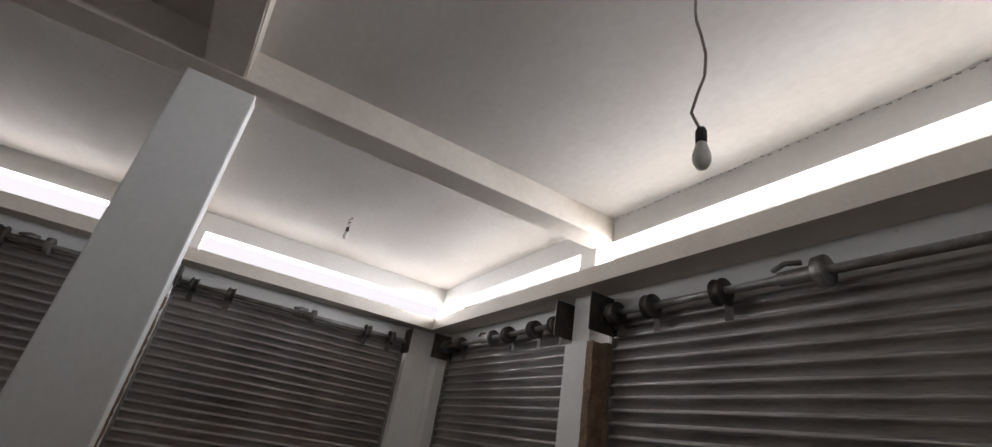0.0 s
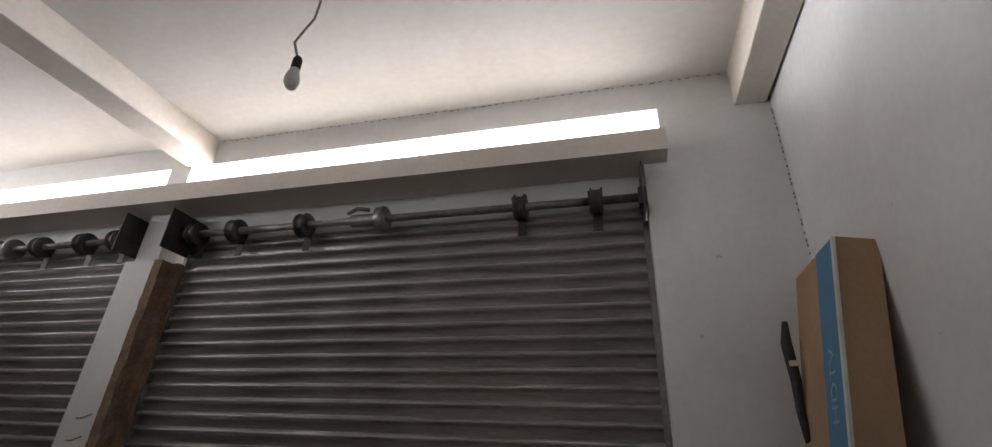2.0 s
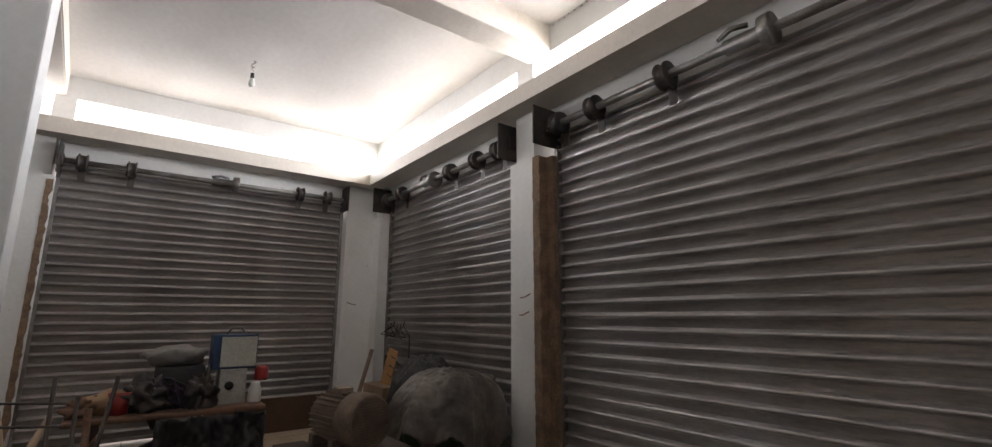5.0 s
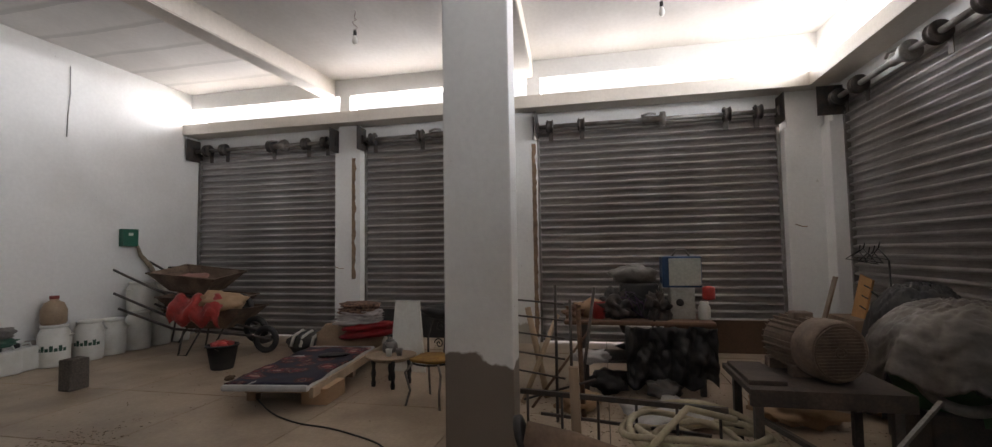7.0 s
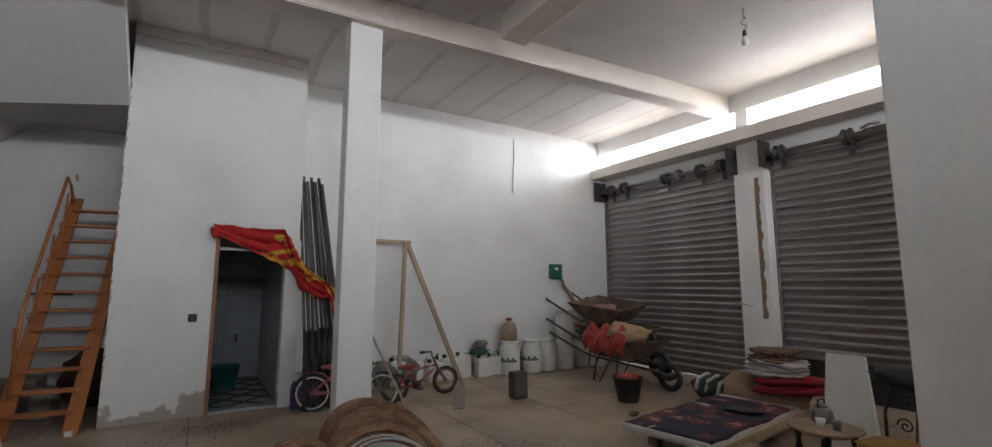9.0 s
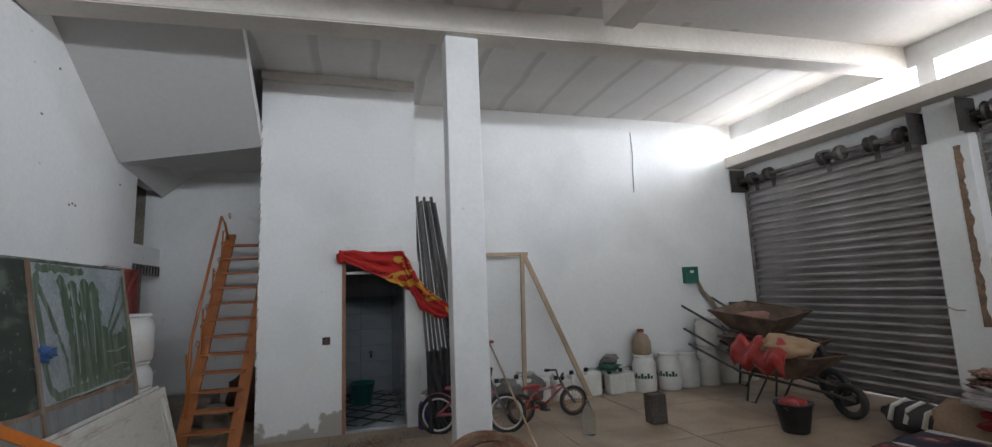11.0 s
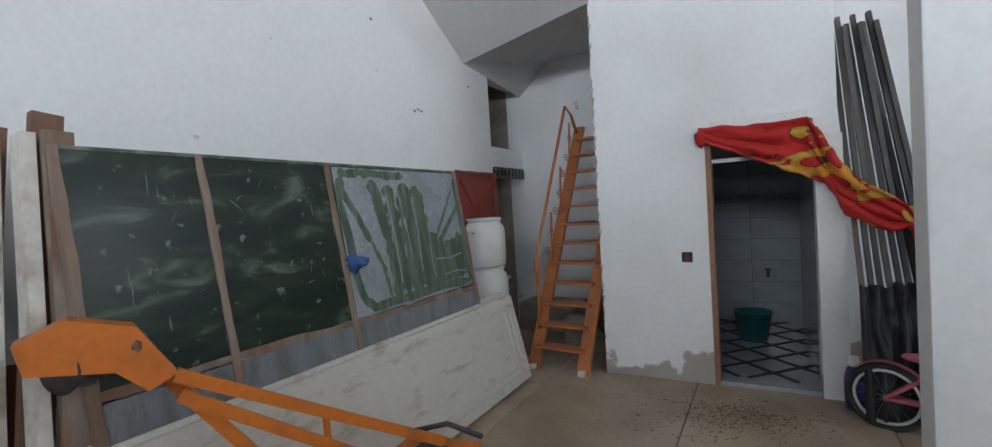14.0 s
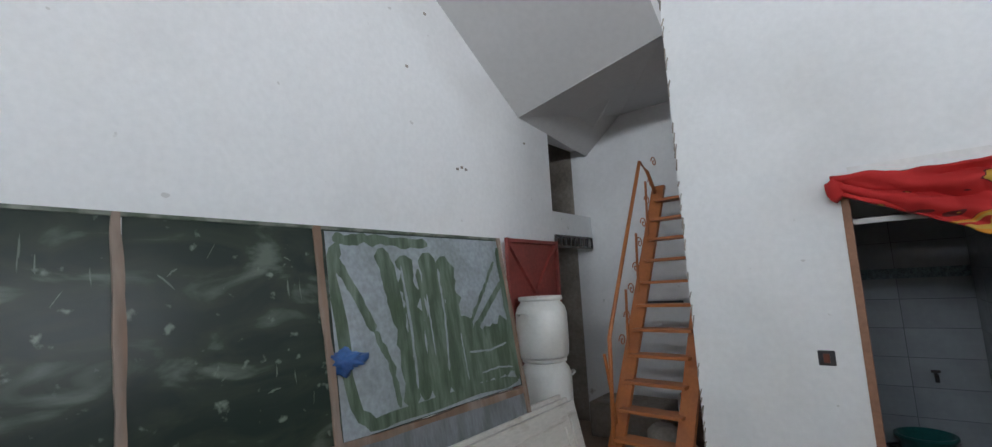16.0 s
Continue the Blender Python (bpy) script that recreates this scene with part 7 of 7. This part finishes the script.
part("scrap_bar", bar(bmesh.new(), (-3.2, 8.2, 0.18), (-2.5, 8.75, 0.18), 0.03), DARKIRON, None, "dark iron bar on the dark plate", "bar")

# orange board and coat hangers against the north shutter
b = thing("notched_board", "pale orange board with dark slots leaning on the shutter", "board", pose(-6.52, 9.22, 0.52, -8, 12, 0))
part("face", box(bmesh.new(), -0.13, 0.13, -0.012, 0.012, 0, 0.50, bevel=0.003), material("pale_orange_wood", (0.50, 0.27, 0.11), 0.6, 0, (0.4, 0.2, 0.08), 0.4, 4), b)
for z in (0.16, 0.28, 0.40):
    part("slot", box(bmesh.new(), 0.0, 0.13, -0.017, -0.012, z, z + 0.014), BLACK, b, "dark slot")
part("crate", box(bmesh.new(), -6.85, -6.2, 9.05, 9.4, 0, 0.55, bevel=0.01), WOOD, None, "brown wooden crate in the corner", "crate")
b = thing("coat_hangers", "cluster of black wire coat hangers hanging on the shutter", "coat hangers", pose(0, 0, 0))
for k in range(5):
    x, z = -6.55 + 0.10 * k, 1.24 + 0.03 * math.sin(k * 2.0)
    part("hanger", tube(bmesh.new(), [(x, 9.30, z + 0.12), (x + 0.01, 9.28, z + 0.06), (x - 0.22, 9.24 + 0.02 * k, z - 0.04), (x + 0.2, 9.27, z - 0.06), (x + 0.01, 9.28, z + 0.05)], 0.006, 6), BLACK, b)
part("strap", tube(bmesh.new(), [(-6.0, 9.3, 1.2), (-5.95, 9.28, 0.9), (-6.1, 9.26, 0.8), (-6.35, 9.28, 0.86)], 0.01, 6), BLACK, b)
part("plank", bar(bmesh.new(), (-7.02, 8.95, 0.0), (-7.0, 9.22, 0.98), 0.12, 0.02), GREYWOOD, None, "short greyed plank leaning in the corner", "plank")

# ---- steel racks and rods beside the column ----
b = thing("iron_rack", "rusty iron rack of thin horizontal bars beside the column", "rack", pose(0, 0, 0))
for z in (0.35, 0.50, 0.66, 0.80, 0.93):
    part("rung", tube(bmesh.new(), [(-4.35, 5.62, z + 0.02), (-4.15, 6.12, z)], 0.008, 6), DARKIRON, b)
for y, h in ((5.70, 0.98), (6.05, 1.08), (6.17, 0.97)):
    part("post", tube(bmesh.new(), [(-4.37 + (y - 5.6) * 0.4, y, 0), (-4.37 + (y - 5.6) * 0.4, y, h)], 0.012, 6), DARKIRON, b)
for i, (p, q, r, mt) in enumerate((((-4.5, 6.2, 0.0), (-4.7, 6.35, 1.02), 0.014, DARKIRON), ((-4.3, 6.25, 0.0), (-4.35, 6.22, 0.86), 0.02, RUST), ((-4.5, 5.8, 0.0), (-4.9, 6.3, 0.62), 0.012, RUST), ((-4.6, 5.7, 0.0), (-4.9, 6.0, 0.75), 0.025, PALEWOOD), ((-4.4, 5.75, 0.1), (-4.2, 6.35, 0.34), 0.01, DARKIRON), ((-4.8, 5.9, 0.0), (-5.0, 5.7, 0.8), 0.03, PALEWOOD))):
    part("rod", tube(bmesh.new(), [p, q], r, 8), mt, None, "rough rod leaning among the scrap", "rod", "rods among the scrap")
b = thing("low_trestle", "long low dark iron trestle on thin legs", "trestle", pose(0, 0, 0))
part("rail", bar(bmesh.new(), (-3.95, 5.80, 0.30), (-3.72, 7.20, 0.30), 0.035), DARKIRON, b)
for k in range(6):
    t = k / 5
    part("leg", tube(bmesh.new(), [(-3.95 + 0.23 * t, 5.85 + 1.3 * t, 0.29), (-3.95 + 0.23 * t, 5.85 + 1.3 * t, 0)], 0.010, 6), DARKIRON, b)
part("cross_rail", bar(bmesh.new(), (-3.95, 5.95, 0.14), (-3.75, 7.1, 0.12), 0.02), DARKIRON, b)
part("timber_post", bar(bmesh.new(), (-2.95, 6.28, 0.0), (-2.98, 6.26, 0.72), 0.05), WOOD, None, "short brown timber post standing among the scrap", "post")
b = thing("clay_pipe", "thick dusty brown pipe lying across the scrap", "pipe", pose(0, 0, 0))
part("barrel", tube(bmesh.new(), [(-2.75, 6.02, 0.42), (-2.78, 6.25, 0.36), (-2.70, 6.75, 0.24), (-2.55, 7.1, 0.16)], [0.075, 0.085, 0.09, 0.09], 16), material("dusty_brown_clay", (0.24, 0.16, 0.11), 0.85, 0, (0.14, 0.09, 0.07), 0.6, 5, 40, 0.3, 0.2), b)
part("mouth", lathe(bmesh.new(), [(0.05, 0), (0.088, 0), (0.088, 0.03), (0.05, 0.03)], 18, Matrix.Translation((-2.75, 5.99, 0.43)) @ pose(0, 0, 0, -75, 0, 0)), BLACK, b, "dark pipe mouth")
part("support_block", box(bmesh.new(), -2.88, -2.62, 6.05, 6.3, 0, 0.28, bevel=0.01), CEMENT, None, "rough block under the brown pipe", "block")
HOSE = material("beige_rubber_hose", (0.46, 0.40, 0.28), 0.6, 0, (0.34, 0.28, 0.19), 0.5, 6)
b = thing("hose_coil", "loosely coiled beige hose on the floor", "hose", pose(0, 0, 0))
for k in range(5):
    R = 0.26 + 0.05 * k
    part("loop", tube(bmesh.new(), [(-3.62 + 0.05 * math.sin(k * 3) + R * 0.8 * math.cos(a), 6.98 + R * math.sin(a), 0.05 + 0.045 * k * 0.6 + 0.05 * (1 + math.sin(a * 2 + k * 2))) for a in [j * math.tau / 28 for j in range(28)]], 0.021, 8, True), HOSE, b)
part("tail", tube(bmesh.new(), [(-3.55, 7.2, 0.30), (-3.4, 6.9, 0.40), (-3.3, 6.7, 0.22), (-3.2, 6.55, 0.05), (-3.05, 6.7, 0.03)], 0.021, 8), HOSE, b)
litter("small_scrap", -4.3, 6.7, 0.5, 0.5, 900, 21, "thin scatter of wire and chips among the scrap")
litter("small_scrap", -3.6, 8.2, 0.5, 0.4, 300, 22, "thin scatter of chips round the machines")

# stubs of bent reinforcing bar on the piers, and debris nests on the stair floor
for x, y, z, s in ((XB + 0.0, 2.36, 1.12, -1), (XB, 9.06, 1.62, -1), (-3.72, YA, 1.46, 1), (-3.70, YA, 1.62, 1)):
    d = Vector((1, 0, 0)) if x < -7 else Vector((0, -1, 0))
    e = Vector((0, 1, 0)) if x < -7 else Vector((1, 0, 0))
    c = Vector((x, y, z))
    part("rebar_stub", tube(bmesh.new(), [c - d * 0.02, c + d * 0.03, c + d * 0.035 + e * 0.06 * s, c + d * 0.03 + e * 0.14 * s + Vector((0, 0, 0.03))], 0.006, 6), RUST, None, "bent rusty bar sticking out of the white pier", "iron bar", "bars in the piers")
part("dark_bundle", lump(bmesh.new(), pose(0.22, -1.2, 0.32), 0.3, 0.26, 0.32, 0.4, 131), material("dark_red_brown_cloth", (0.10, 0.045, 0.03), 0.9, 0, (0.05, 0.03, 0.02), 0.6, 6), None, "dark reddish bundle behind the orange stair", "bundle")
part("old_motor", lathe(bmesh.new(), [(0.1, 0), (0.13, 0.02), (0.13, 0.28), (0.08, 0.33)], 20, Matrix.Translation((0.55, -0.75, 0))), CEMENT, None, "grey concrete cylinder behind the stair", "cylinder")
part("cement_step", box(bmesh.new(), 0.7, 1.45, -1.62, -1.15, 0, 0.34, bevel=0.02), CEMENT, kind="structure", label="rough cement step at the stairwell's end")
part("wall_socket", box(bmesh.new(), 0.55, 0.95, -1.619, -1.60, 1.28, 1.31), BLACK, None, "dark strip fixed on the back wall", "strip")
# small chips and anchor marks on the plaster
rnd = random.Random(8)
bm = bmesh.new()
for y, z in ((0.55, 2.52), (0.60, 2.50), (0.50, 2.51), (1.1, 3.2), (-0.35, 2.9), (4.2, 2.4), (0.9, 3.7)):
    x = 1.5 + 0.01685 * (y + 0.78) - 0.003
    box(bm, x - 0.004, x + 0.01, y - 0.012, y + 0.012, z - 0.008, z + 0.01)
part("plaster_chip", bm, CEMENT, kind="structure", label="small grey chips in the plaster")
bm = bmesh.new()
for i in range(90):
    z = 0.3 + i * 0.036 + 0.03 * rnd.random()
    if rnd.random() < 0.55:
        continue
    bar(bm, (-0.001, 0.001 + 0.006 * rnd.random(), z), (-0.004 - 0.016 * rnd.random(), 0.003, z + 0.03 + 0.05 * rnd.random()), 0.006 + 0.018 * rnd.random(), 0.006)
part("broken_plaster_edge", bm, CEMENT, kind="structure", label="chipped grey plaster along the partition's corner")
bm = bmesh.new()
for i in range(70):
    x = -3.3 + i * 0.07 + 0.03 * rnd.random()
    z = CZ - 0.006 - 0.015 * rnd.random()
    box(bm, x, x + 0.01 + 0.03 * rnd.random(), YA - 0.004, YA + 0.01, z, z + 0.006)
for i in range(60):
    z = 1.2 + i * 0.05 + 0.03 * rnd.random()
    box(bm, 1.655, 1.675, YA - 0.006, YA + 0.01, z, z + 0.01 + 0.015 * rnd.random())
part("corner_specks", bm, CEMENT, kind="structure", label="dark specks of loose plaster in the corners")

# ---- floor slabs, each a piece of its own ----
floor = tagged(new("floor"), "greyish-brown concrete slab floor, worn and stained", kind="structure")
me_cache = {}


def slab_mesh(w, d):
    key = (round(w, 3), round(d, 3))
    if key not in me_cache:
        bm = box(bmesh.new(), 0.004, w - 0.004, 0.004, d - 0.004, -0.018, 0.0, bevel=0.003)
        me = bpy.data.meshes.new("slab")
        bm.to_mesh(me)
        bm.free()
        me.materials.append(SLAB)
        me_cache[key] = me
    return me_cache[key]


x0s = [-8.0 + 0.04, -6.76, -5.56, -4.36, -3.16, -1.96, -0.77, 0.43, 1.63, 2.3]
y0s = [-4.1, -2.9, -1.7, -0.6, 0.45, 1.65, 2.85, 4.05, 5.25, 6.45, 7.65, 8.85, 10.0]
for xa, xb in zip(x0s, x0s[1:]):
    for ya, yb in zip(y0s, y0s[1:]):
        s = new("floor_slab", slab_mesh(xb - xa, yb - ya))
        s.parent = floor
        s.location = (xa, ya, 0.0015 * math.sin(xa * 7 + ya * 5) - 0.002)
